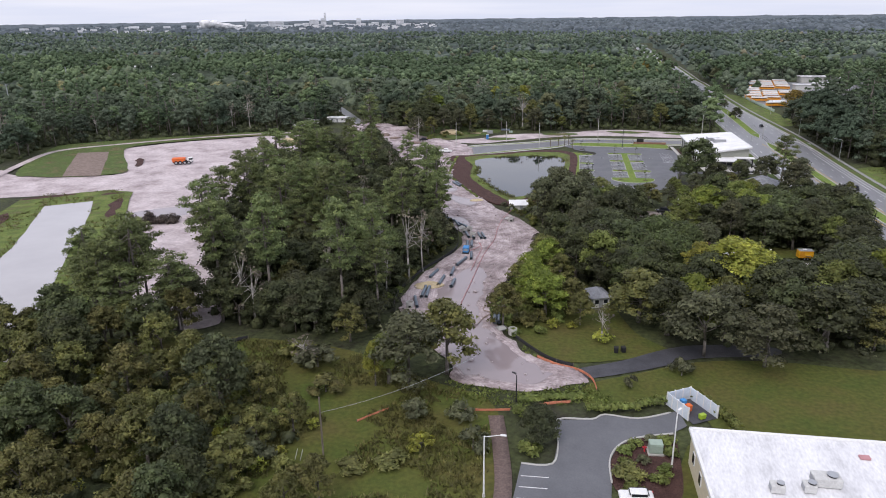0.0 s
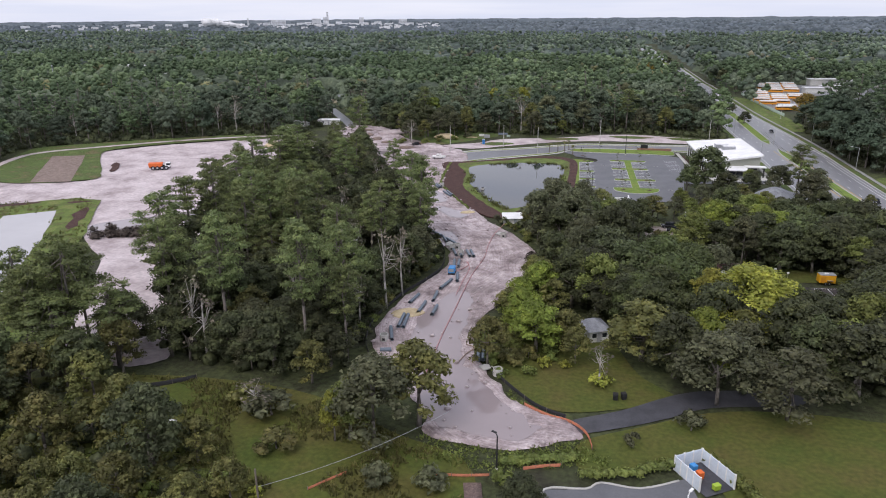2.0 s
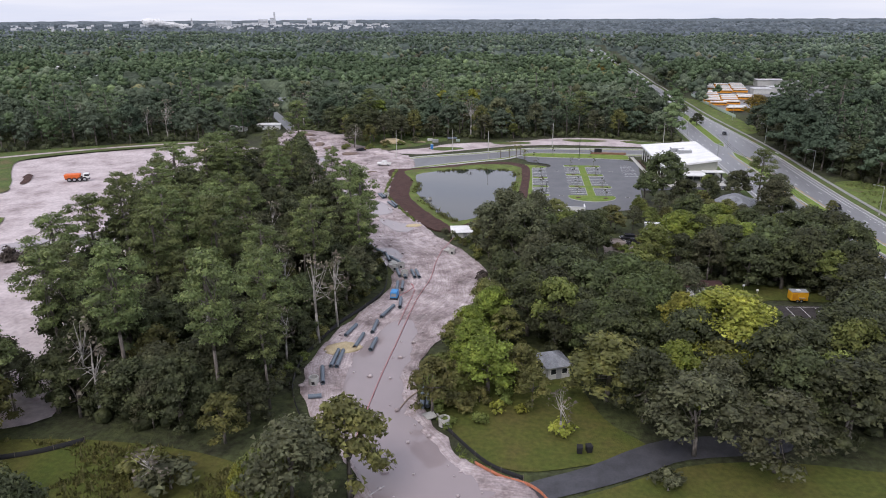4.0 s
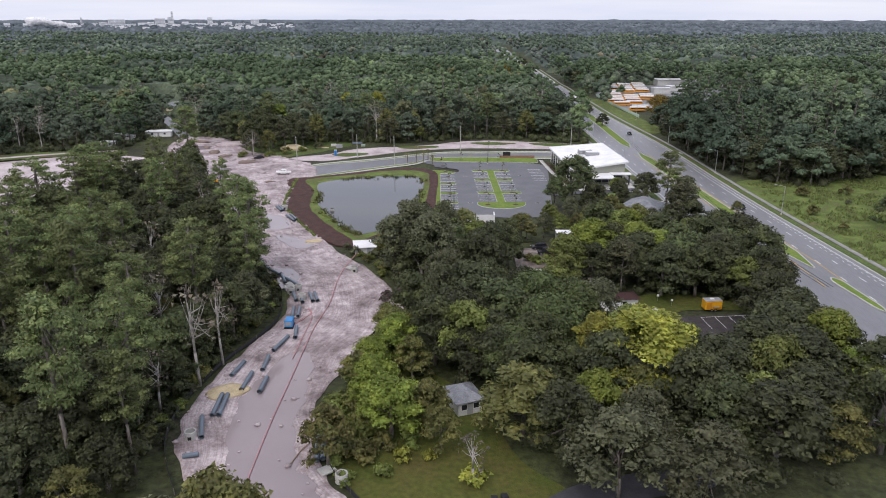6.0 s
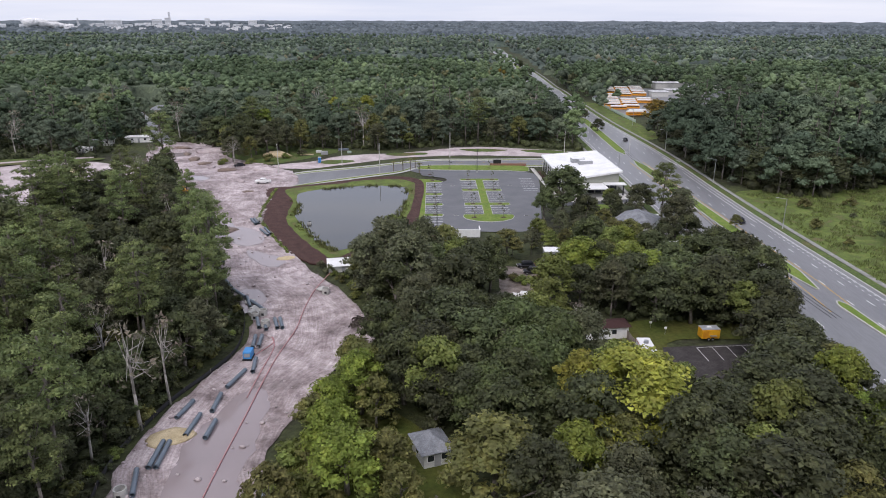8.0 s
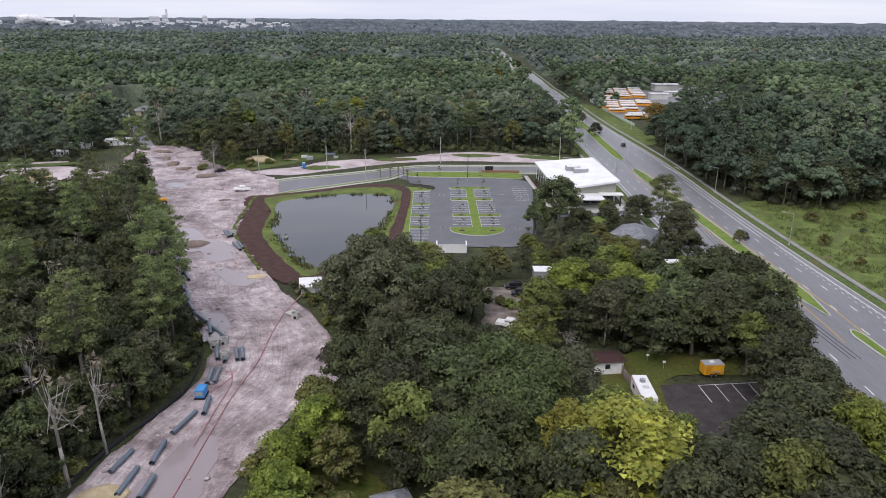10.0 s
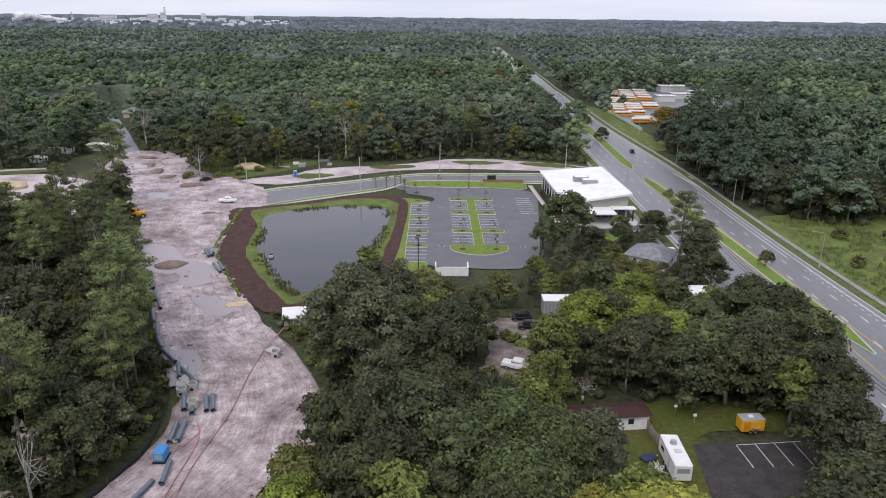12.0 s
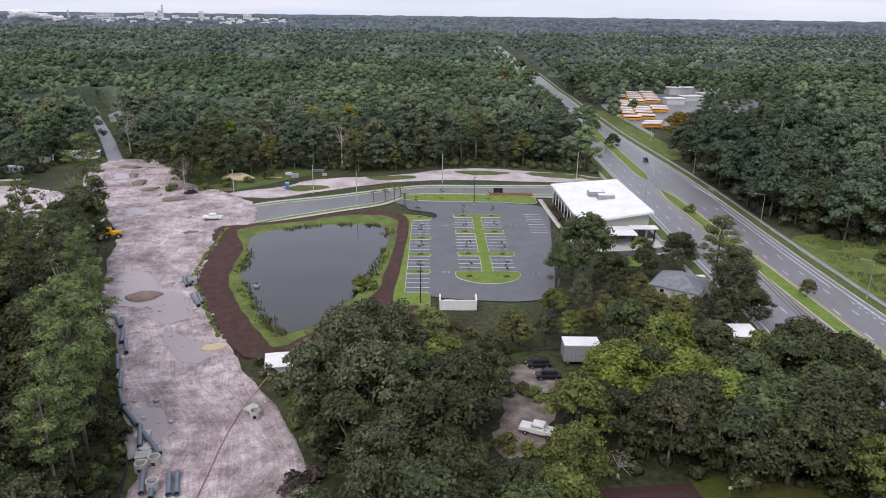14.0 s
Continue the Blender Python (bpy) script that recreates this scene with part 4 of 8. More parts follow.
for key, x, y, s, q in (("live_oak", 40, 131, 1.35, 1.0), ("live_oak", 36, 145, 1.15, 1.0), ("live_oak", 46, 138, 1.2, 0.95), ("oak", 45.6, 206, 1.1, 1.0), ("vivid", 26.5, 208, 1.3, 1.02), ("vivid", 36, 206, 1.25, 1.0), ("lush", 17.5, 188, 0.9, 0.85),
                        ("olive", 11, 230, 1.0, 0.75), ("olive", -4.4, 225, 1.2, 0.95), ("live_oak", 2, 203, 1.0, 1.05), ("oak", 6.5, 207, 0.75, 0.85), ("oak", 7, 216, 0.7, 0.8), ("shrub", 14.2, 213, 0.9, 0.8), ("shrub", 16.8, 211.5, 1.0, 0.9), ("olive_shrub", 12.0, 214.5, 0.6, 0.5), ("low_oak", 33, 200, 0.95, 0.95), ("low_oak", 40, 199, 0.95, 0.9), ("low_oak", 47, 198, 1.0, 0.95), ("low_oak", 25.5, 199, 0.8, 0.8), ("low_oak", 54, 194, 1.0, 1.0), ("bare", 24, 191.5, 0.9, 0.3), ("low_oak", 60, 186, 1.0, 1.0), ("olive", 18.5, 206.5, 0.7, 0.65), ("olive_shrub", 9.0, 198, 0.8, 0.7), ("shrub", 12.2, 197.4, 0.8, 0.7), ("vivid", 40, 200, 1.15, 1.0), ("oak", 48, 199, 1.2, 0.95), ("oak", 56, 204, 1.2, 0.95), ("oak", 29, 268, 1.4, 1.28), ("live_oak", 35, 261, 0.8, 0.75), ("olive", 39, 254, 0.8, 0.7), ("live_oak", 44, 271, 0.6, 0.6), ("oak", 23, 263, 0.7, 0.8), ("mossy", 52, 273, 0.6, 0.55),
                        ("mossy", 58.5, 250, 1.2, 1.0), ("live_oak", 60, 244, 0.7, 0.7), ("olive", 41, 246, 0.9, 0.6)):
    tree(key, x, y, s, q, group="trees of the eastern grove")
for key, x, y, s, q in (("vivid", -12.4, 135.5, 1.0, 0.8), ("vivid", -15.5, 142, 0.8, 0.8), ("vivid", -17.5, 149, 0.7, 0.75), ("lush", -15.8, 155, 0.75, 0.7), ("olive", -14, 162, 0.8, 0.8), ("olive", -7, 138, 0.8, 0.75), ("olive", -5, 132.5, 0.7, 0.65), ("bare", -0.5, 125.5, 0.8, 0.5), ("yellow_shrub", -0.5, 126, 1.2, 1.0),
                        ("shrub", -21, 137, 1.0, 0.8), ("shrub", -19, 130, 1.1, 0.8), ("shrub", -22, 144, 1.0, 0.9), ("shrub", -17.5, 125, 0.8, 0.6), ("shrub", -20.5, 151, 1.1, 0.9), ("shrub", -19, 158, 1.2, 1.0), ("olive_shrub", -16, 130, 1.0, 0.8), ("olive_shrub", -13, 148, 1.2, 0.8)):
    tree(key, x, y, s, q, group="trees of the cottage yard")
for key, x, y, s, q in (("olive", -26.6, 106.7, 1.4, 1.3), ("mossy", -32, 101.5, 1.45, 1.05), ("olive", -36, 106, 0.9, 0.8), ("lush", -35.5, 101, 0.8, 0.75), ("yellow", -37.5, 99.8, 0.45, 0.7), ("pine", -95, 113, 1.25, 0.95), ("pine", -99, 108, 1.2, 0.8), ("pine", -84, 112, 1.2, 0.75), ("pine", -83, 127, 1.1, 1.05), ("pine", -87, 132, 1.1, 1.0),
                        ("pine", -100, 150, 1.2, 1.0), ("pine", -104, 166, 1.25, 1.0), ("pine", -107, 182, 1.2, 1.05), ("pine", -108, 198, 1.2, 1.0), ("oak", -101, 172, 1.2, 1.2), ("oak", -97, 158, 1.2, 1.1), ("pine", -91, 106, 1.1, 0.7), ("oak", -104, 103, 0.9, 0.9), ("olive", -88, 104, 1.0, 0.9), ("olive", -48, 115, 0.8, 0.75), ("bare", -52, 103, 1.0, 0.45), ("dull_shrub", -50, 104, 1.9, 1.4), ("olive_shrub", -55, 106, 1.3, 1.0), ("olive_shrub", -45, 96, 1.2, 0.9), ("bare", -46, 148.5, 1.2, 1.25)):
    tree(key, x, y, s, q, group="trees by the meadow")
for key, x, y, s, q in (("bare", -44.8, 156, 0.9, 1.1), ("live_oak", -8.4, 89.6, 0.5, 0.5), ("dull_shrub", -28, 92, 1.1, 1.1), ("dull_shrub", -21, 93, 1.0, 1.0), ("dull_shrub", -17.5, 85.5, 1.2, 1.2), ("yellow_shrub", -25, 84, 1.2, 1.1), ("dull_shrub", -47, 76, 1.1, 1.0),
                        ("olive_shrub", -33, 77, 0.9, 0.4), ("olive_shrub", -28, 79.5, 1.0, 0.4), ("dull_shrub", 5, 109, 0.6, 0.8), ("dull_shrub", 13.5, 115, 1.1, 1.1), ("olive_shrub", 4.5, 83.5, 0.9, 0.6), ("shrub", -12, 96, 0.8, 0.8), ("shrub", -9.5, 86.5, 0.9, 0.7), ("shrub", -22, 258, 1.5, 1.4)):
    tree(key, x, y, s, q, group="shrubs of the gardens")
for key, x, y, s, q in (("yellow", -76, 442, 1.2, 1.45), ("yellow", -61, 452, 1.2, 1.45), ("olive", -46, 384, 1.2, 1.55), ("olive", -34, 392, 1.0, 1.3), ("mossy", -88, 396, 1.3, 1.4), ("mossy", -20, 398, 1.3, 1.3), ("olive", 22, 402, 1.2, 1.3), ("pine", -58, 398, 1.2, 1.0), ("pine", 2, 404, 1.2, 1.0), ("pine", -108, 398, 1.2, 1.0), ("vivid", -104, 404, 1.2, 1.25), ("olive", -81, 386, 1.15, 1.25), ("mossy", 10, 399, 1.2, 1.05), ("live_oak", 33, 411, 1.35, 1.15), ("rust", 27, 474, 1.2, 1.0), ("olive", 78.7, 261, 0.42, 0.42), ("live_oak", 66.9, 446, 0.62, 0.55), ("mossy", 66.0, 488, 0.55, 0.52), ("live_oak", 65.2, 498, 0.4, 0.42), ("mossy", 50.5, 850, 1.0, 0.8), ("live_oak", 47.5, 940, 1.0, 0.8), ("live_oak", 49, 792, 0.8, 0.8), ("olive_shrub", 72.4, 332, 0.8, 0.8), ("rust", 99.5, 455, 1.7, 1.3), ("rust", 38, 470, 1.2, 1.1), ("rust", 20, 700, 1.8, 1.4), ("oak", 118, 249, 0.9, 0.8), ("live_oak", 125, 240, 1.0, 0.8), ("live_oak", 103, 452, 1.3, 1.1), ("mossy", 106, 470, 1.3, 1.1),
                        ("pine", 55.0, 253.4, 0.9, 0.94), ("mossy", 61, 258, 1.2, 1.0), ("bare", 36, 291, 0.8, 0.7), ("lush", 46, 284, 0.55, 0.5)):
    tree(key, x, y, s, q, group="single trees by the roads")

grove([(-20.5, 127), (-12, 126), (-5, 131), (-7, 139), (-11, 152), (-15, 163), (-20, 166), (-22, 150), (-23, 138)], 2.7, 34, {"olive": 1.0, "olive_shrub": 1.5, "shrub": 4, "vivid": 0.6, "yellow_shrub": 1}, "brush of the cottage yard", clear_of(SITE_ROAD, gap=1.8), (0.55, 0.95))
WOOD_MIX = {"pine": 4.2, "oak": 2.4, "live_oak": 5, "mossy": 1.5, "bare": 1.0, "olive": 0.6}
CENTRAL = [(-43.5, 122), (-47.5, 132), (-49, 145), (-47, 160), (-44, 176), (-47, 191), (-58, 209), (-69, 228), (-79, 240), (-93, 266), (-102, 290), (-112, 312), (-122, 318), (-112, 300), (-115, 262), (-106, 200), (-95, 150), (-86, 128), (-80, 119), (-62, 116)]
grove(CENTRAL, 5.0, 11, WOOD_MIX, "trees of the central wood", clear_of(gap=4.0))
EAST = [(-11, 152), (-8, 156), (2, 150), (8, 132), (24, 126), (40, 130), (60, 136), (61, 200), (59, 244), (42, 240), (26, 232), (-10, 228), (-24, 224), (-28, 214), (-16, 196), (-12, 182), (-14, 168)]
RV_GAP = [(20, 178), (24, 162), (36, 155), (46, 159), (56, 162), (58, 184), (50, 191), (30, 194), (20, 192)]
YARD_GAP = [(4, 181), (12, 179), (17, 196), (20, 211), (30, 214), (30, 234), (18, 234), (7, 226), (4, 196)]
grove(EAST, 5.8, 12, {"live_oak": 2.6, "oak": 3.2, "lush": 2.8, "mossy": 1.4, "olive": 1.5, "vivid": 0.9}, "trees of the eastern grove", clear_of(RV_GAP, YARD_GAP, [(-5, 214), (13, 214), (13, 246), (-5, 246)], [(18, 176), (34, 176), (34, 190.5), (18, 190.5)], [(44, 224), (60, 226), (60, 246), (44, 244)], gap=5.0), (0.75, 1.05))
grove([(-125, 50), (-52, 50), (-49, 66), (-42, 86), (-52, 90), (-66, 95), (-80, 101), (-115, 104)], 3.1, 13, {"olive": 2.6, "oak": 0.5, "live_oak": 0.2, "olive_shrub": 4, "shrub": 0.7, "yellow_shrub": 0.8}, "scrub by the meadow", clear_of(gap=2.5), (0.6, 0.95))
grove([(100, 235), (165, 235), (178, 290), (125, 300), (104, 290)], 15.0, 31, {"olive_shrub": 2, "dull_shrub": 2}, "bushes in the roadside field", None, (0.4, 0.9))
grove([(-24, 203), (-18, 192), (-14, 188), (-12, 198), (-20, 212), (-25, 212)], 3.5, 32, {"shrub": 1, "dark_shrub": 2, "dull_shrub": 1}, "shrubs below the grove", clear_of(gap=2.0), (0.6, 1.0))
grove([(-47, 128), (-45.5, 144), (-46, 160), (-43, 174), (-42, 178), (-47, 196), (-57, 213), (-59, 211), (-49, 192), (-46, 178), (-49, 160), (-51, 140)], 3.0, 33, {"shrub": 0.6, "dark_shrub": 3, "olive_shrub": 0.6}, "undergrowth at the edge of the central wood", clear_of(SITE_ROAD, gap=1.5), (0.5, 0.9))
NORTH_FRONT = [(-150, 398), (-118, 386), (-98, 388), (-64, 382), (-28, 386), (-14, 396), (10, 398), (50, 389), (55, 470), (-230, 470), (-230, 420), (-160, 402)]
STREET = [(-143, 390), (-155, 388), (-200, 460), (-262, 560), (-240, 570), (-222, 540), (-180, 466)]
grove(NORTH_FRONT, 7.4, 14, {"f_oak": 3.4, "f_live": 2.6, "f_moss": 2.6, "f_pine": 1.2, "f_olive": 1.0, "f_lush": 1.0, "bare": 0.7}, "trees at the edge of the northern wood", clear_of(STREET, gap=4.5), (0.75, 1.65))
POWER = [(-330, 300), (-352, 346), (-450, 470), (-640, 730), (-860, 1090), (-800, 1090), (-790, 1000), (-628, 718), (-436, 458), (-380, 345), (-345, 300)]
WEST_FRONT = [(-166, 352), (-200, 350), (-262, 306), (-276, 284), (-262, 260), (-268, 244), (-300, 244), (-380, 330), (-300, 400), (-230, 420), (-166, 402)]
grove(WEST_FRONT, 7.5, 15, {"f_oak": 3, "f_live": 1.6, "f_moss": 2.2, "f_pine": 2.8, "f_lush": 0.8, "bare": 1.0}, "trees at the edge of the western wood", clear_of(STREET, POWER, gap=4.5), (0.8, 1.5))
DEPOT_VIEW = [(84, 428), (104, 432), (150, 520), (150, 565), (84, 565)]
EAST_FRONT = [(93, 346), (98, 320), (108, 303), (118, 299), (146, 318), (185, 335), (240, 330), (260, 480), (96, 480), (94, 400)]
grove(EAST_FRONT, 8.4, 16, {"f_oak": 1.8, "f_live": 7, "f_moss": 1.4, "f_pine": 1.0, "rust": 0.04}, "trees across the highway", clear_of(DEPOT_VIEW, gap=4.5), (0.8, 1.75))

for x, y, s, q in ((99, 349, 1.2, 1.1), (102, 334, 1.35, 1.15), (107, 320, 1.5, 1.2), (114, 311, 1.4, 1.05), (124, 309, 1.5, 1.2), (135, 314, 1.5, 1.1), (148, 321, 1.5, 1.2), (98, 366, 1.2, 1.1), (97, 384, 1.2, 1.0), (160, 328, 1.5, 1.1), (100, 400, 1.3, 1.1), (99, 418, 1.3, 1.15)):
    tree("low_oak", x, y, s, q, group="trees across the highway")

# more trees that close the view round the trailers and the western basin
for key, x, y, s, q in (("live_oak", 56, 177, 1.1, 0.95), ("live_oak", 3.5, 150, 0.9, 0.9), ("live_oak", -2, 152, 0.8, 0.8), ("live_oak", 52, 197, 1.2, 1.05), ("live_oak", 60, 190, 1.0, 1.0), ("oak", 43, 197, 1.1, 1.0), ("live_oak", 36, 199, 1.0, 1.0), ("oak", 59, 212, 1.2, 1.0), ("live_oak", 57, 170, 1.0, 0.9), ("live_oak", 58, 156, 1.1, 0.9), ("oak", 61, 145, 1.1, 1.0), ("live_oak", 52, 160, 1.25, 1.0), ("live_oak", 46.5, 154, 1.15, 0.95),
                        ("oak", 62, 199, 1.15, 1.1), ("live_oak", 62, 211, 1.2, 1.1), ("oak", 60.5, 220, 1.0, 0.9), ("live_oak", 60.5, 229, 0.6, 0.55)):
    tree(key, x, y, s, q, group="trees of the eastern grove")
grove([(-116, 92), (-82, 98), (-78, 106), (-81, 118), (-86, 124), (-92, 120), (-100, 116), (-112, 106)], 5.2, 41, {"pine": 4, "mossy": 1.5, "oak": 1.5, "olive": 1, "live_oak": 1}, "trees by the silt basin", clear_of(gap=3.5), (0.75, 1.1))


grove([(-10, 229), (24, 233), (30, 237), (44, 242), (44, 254), (27, 258), (20, 248), (13, 240), (4, 235), (-8, 235)], 3.8, 61, {"olive": 3, "lush": 1, "mossy": 1, "olive_shrub": 2}, "low trees below the car park", clear_of([(-8, 235), (9, 235), (8, 254), (-7, 254)], gap=2.5), (0.42, 0.62))
grove([(30, 236), (60, 244), (60, 256), (46, 254), (34, 250)], 4.5, 62, {"mossy": 2, "olive": 2, "live_oak": 1}, "low trees below the house", clear_of(gap=3.0), (0.35, 0.5))
grove([(-44, 122), (-48, 134), (-49.5, 146), (-48, 160), (-45, 176), (-48, 191), (-60, 210), (-70, 226), (-76, 226), (-64, 206), (-54, 186), (-53, 160), (-56, 140), (-54, 126), (-70, 124), (-82, 124), (-80, 118), (-62, 115)], 4.2, 63, {"oak": 1.6, "live_oak": 4, "mossy": 1.2, "low_oak": 1.0, "olive": 0.4}, "lower trees of the central wood", clear_of(SITE_ROAD, gap=2.2), (0.5, 0.8))
for key, x, y, s, q in (("mossy", -94, 372, 1.1, 0.9), ("olive", -79, 375, 1.0, 1.1), ("mossy", -70, 381, 1.0, 0.9), ("mossy", -102, 378, 1.1, 1.0), ("olive", -86, 384, 0.9, 0.9), ("mossy", -44, 380, 1.1, 1.0), ("lush", -30, 386, 0.6, 0.6), ("live_oak", 55, 281, 0.75, 0.7), ("mossy", 47, 279, 0.5, 0.55), ("oak", 45, 221, 1.0, 0.85), ("lush", 36, 222, 1.1, 0.9)):
    tree(key, x, y, s, q, group="single trees by the roads")

for key, x, y, s, q in (("mossy", -101, 347, 0.95, 0.9), ("olive", -95, 353, 0.9, 1.0), ("mossy", -90, 361, 1.1, 1.1), ("oak", -104, 357, 1.1, 1.1), ("oak", -97, 366, 1.2, 1.2), ("mossy", -84, 370, 1.0, 1.0), ("olive", -110, 366, 1.1, 1.2), ("oak", -106, 376, 1.2, 1.3), ("live_oak", -90, 377, 1.2, 1.2), ("bare", -99, 343, 0.9, 0.8),
                        ("shrub", -93, 346, 1.2, 1.0), ("olive_shrub", -87, 352, 1.1, 0.9), ("shrub", -82, 359, 1.1, 0.9), ("shrub", -104, 344, 1.2, 1.0), ("dull_shrub", -76, 365, 1.2, 1.0), ("oak", -116, 376, 1.2, 1.2), ("live_oak", -122, 380, 1.2, 1.2)):
    tree(key, x, y, s, q, group="trees at the corner of the works road")
for key, x, y, s, q in (("f_pine", 131, 520, 1.2, 0.95), ("f_pine", 137, 534, 1.3, 1.0), ("f_moss", 144, 548, 1.2, 1.0), ("f_oak", 150, 566, 1.3, 1.1), ("f_pine", 158, 578, 1.3, 1.1), ("f_live", 124, 506, 1.2, 0.9), ("f_oak", 117, 494, 1.2, 0.9), ("f_pine", 166, 596, 1.3, 1.0), ("f_oak", 172, 612, 1.3, 1.0), ("f_live", 182, 632, 1.4, 1.1),
                        ("f_oak", 110, 482, 1.2, 0.9), ("f_live", 98, 684, 1.4, 1.2), ("f_oak", 112, 692, 1.4, 1.2), ("f_oak", 126, 690, 1.4, 1.2), ("f_moss", 140, 700, 1.3, 1.2), ("f_live", 96, 668, 1.3, 1.1), ("f_oak", 160, 716, 1.4, 1.2), ("f_live", 178, 718, 1.4, 1.2), ("f_oak", 196, 712, 1.4, 1.2), ("f_oak", 205, 660, 1.4, 1.2), ("f_live", 214, 690, 1.4, 1.2), ("f_oak", 194, 648, 1.4, 1.2), ("f_oak", 88, 655, 1.3, 1.2), ("f_lush", 86, 630, 1.2, 1.1), ("f_lush", 84, 612, 1.1, 1.0), ("f_lush", 80, 640, 1.3, 1.1), ("f_olive", 79, 662, 1.3, 1.1), ("f_lush", 77, 690, 1.4, 1.2), ("f_lush", 86, 678, 1.4, 1.3), ("f_lush", 75, 720, 1.4, 1.2), ("f_moss", 74, 748, 1.4, 1.2), ("f_lush", 86, 704, 1.5, 1.3), ("f_oak", 84, 732, 1.5, 1.3), ("f_lush", 92, 640, 1.2, 1.1), ("f_oak", 44, 590, 1.2, 0.9), ("f_lush", 46, 640, 1.0, 0.8), ("f_oak", 40, 660, 1.3, 1.0), ("f_moss", 36, 690, 1.3, 1.1), ("f_oak", 45, 540, 1.2, 1.1), ("f_live", 47, 520, 1.2, 1.1)):
    tree(key, x, y, s, q, group="trees round the bus depot")


grove([(-37, 222), (-30, 214), (-25, 204), (-21, 205), (-25, 216), (-31, 224)], 2.4, 64, {"shrub": 3, "olive_shrub": 1, "dull_shrub": 1}, "shrubs beside the works road", clear_of(SITE_ROAD, gap=1.2), (0.4, 0.75))
grove([(-44.5, 172), (-41.5, 178), (-46, 194), (-56, 211), (-67, 229), (-70, 228), (-59, 210), (-49, 193), (-45, 178), (-47, 172), (-49, 160), (-50, 142), (-47, 130), (-44, 132), (-46.5, 144), (-46.5, 158)], 2.0, 65, {"shrub": 0.8, "dark_shrub": 2.5, "olive_shrub": 0.6, "dull_shrub": 1}, "shrubs along the silt fence", clear_of(SITE_ROAD, gap=1.0), (0.3, 0.62))
grove([(-60, 92), (-46, 84), (-38, 76), (-33, 68), (-34, 58), (-55, 58), (-60, 76)], 3.0, 66, {"olive_shrub": 4, "shrub": 1.5, "yellow_shrub": 1, "dull_shrub": 1, "olive": 1}, "scrub by the meadow", clear_of(gap=2.0), (0.5, 0.85))
for key, x, y, s, q in (("pine", -113, 216, 1.3, 1.1), ("pine", -110, 228, 1.3, 1.05), ("pine", -114, 240, 1.25, 1.05), ("pine", -112, 206, 1.2, 1.0), ("oak", -108, 212, 1.3, 1.35), ("oak", -110, 234, 1.3, 1.35), ("pine", -116, 252, 1.2, 1.0), ("pine", -70, 229, 0.75, 1.0), ("pine", -60, 214, 0.8, 0.95), ("oak", -112, 246, 1.3, 1.3), ("oak", -106, 190, 1.2, 1.3)):
    tree(key, x, y, s, q, group="trees of the central wood")


def undergrowth(name, poly, gap, seed, lf, label, h=(1.2, 2.6), keep=None):
    """Low growth that fills the floor of a wood."""
    r = np.random.default_rng(seed)
    lobes = [(x, y, 0.4 + 0.5 * r.random(), h[0] + (h[1] - h[0]) * r.random(), 0.85) for x, y in scatter(poly, gap, seed, keep)]
    v, f = foliage(r, lobes, 9, 0.36, 0.8)
    tagged(new(name, mesh_from(name, v, f, M[lf])), label, "undergrowth", kind="stuff")


undergrowth("undergrowth", CENTRAL, 3.2, 51, "dark_leaf", "green undergrowth under the central wood", keep=clear_of(SITE_ROAD))
undergrowth("undergrowth", EAST, 3.6, 52, "dark_leaf", "dark undergrowth under the eastern grove", (0.8, 1.8), clear_of(RV_GAP, YARD_GAP, [(-9, 138), (6, 138), (6, 152), (-9, 152)]))
undergrowth("undergrowth", NORTH_FRONT, 4.2, 53, "oak_leaf", "undergrowth at the edge of the northern wood", (1.6, 3.4), clear_of(STREET))
undergrowth("undergrowth", WEST_FRONT, 4.6, 54, "dark_leaf", "undergrowth at the edge of the western wood", (1.6, 3.4))
undergrowth("undergrowth", EAST_FRONT, 4.4, 55, "dark_leaf", "undergrowth across the highway", (1.8, 3.6), clear_of(DEPOT_VIEW))
undergrowth("undergrowth", [(-125, 50), (-52, 50), (-49, 66), (-42, 86), (-52, 90), (-66, 95), (-80, 101), (-115, 104)], 2.8, 56, "dark_leaf", "tangled undergrowth of the scrub", (1.0, 2.4))

# ---- the far woods, joined ----


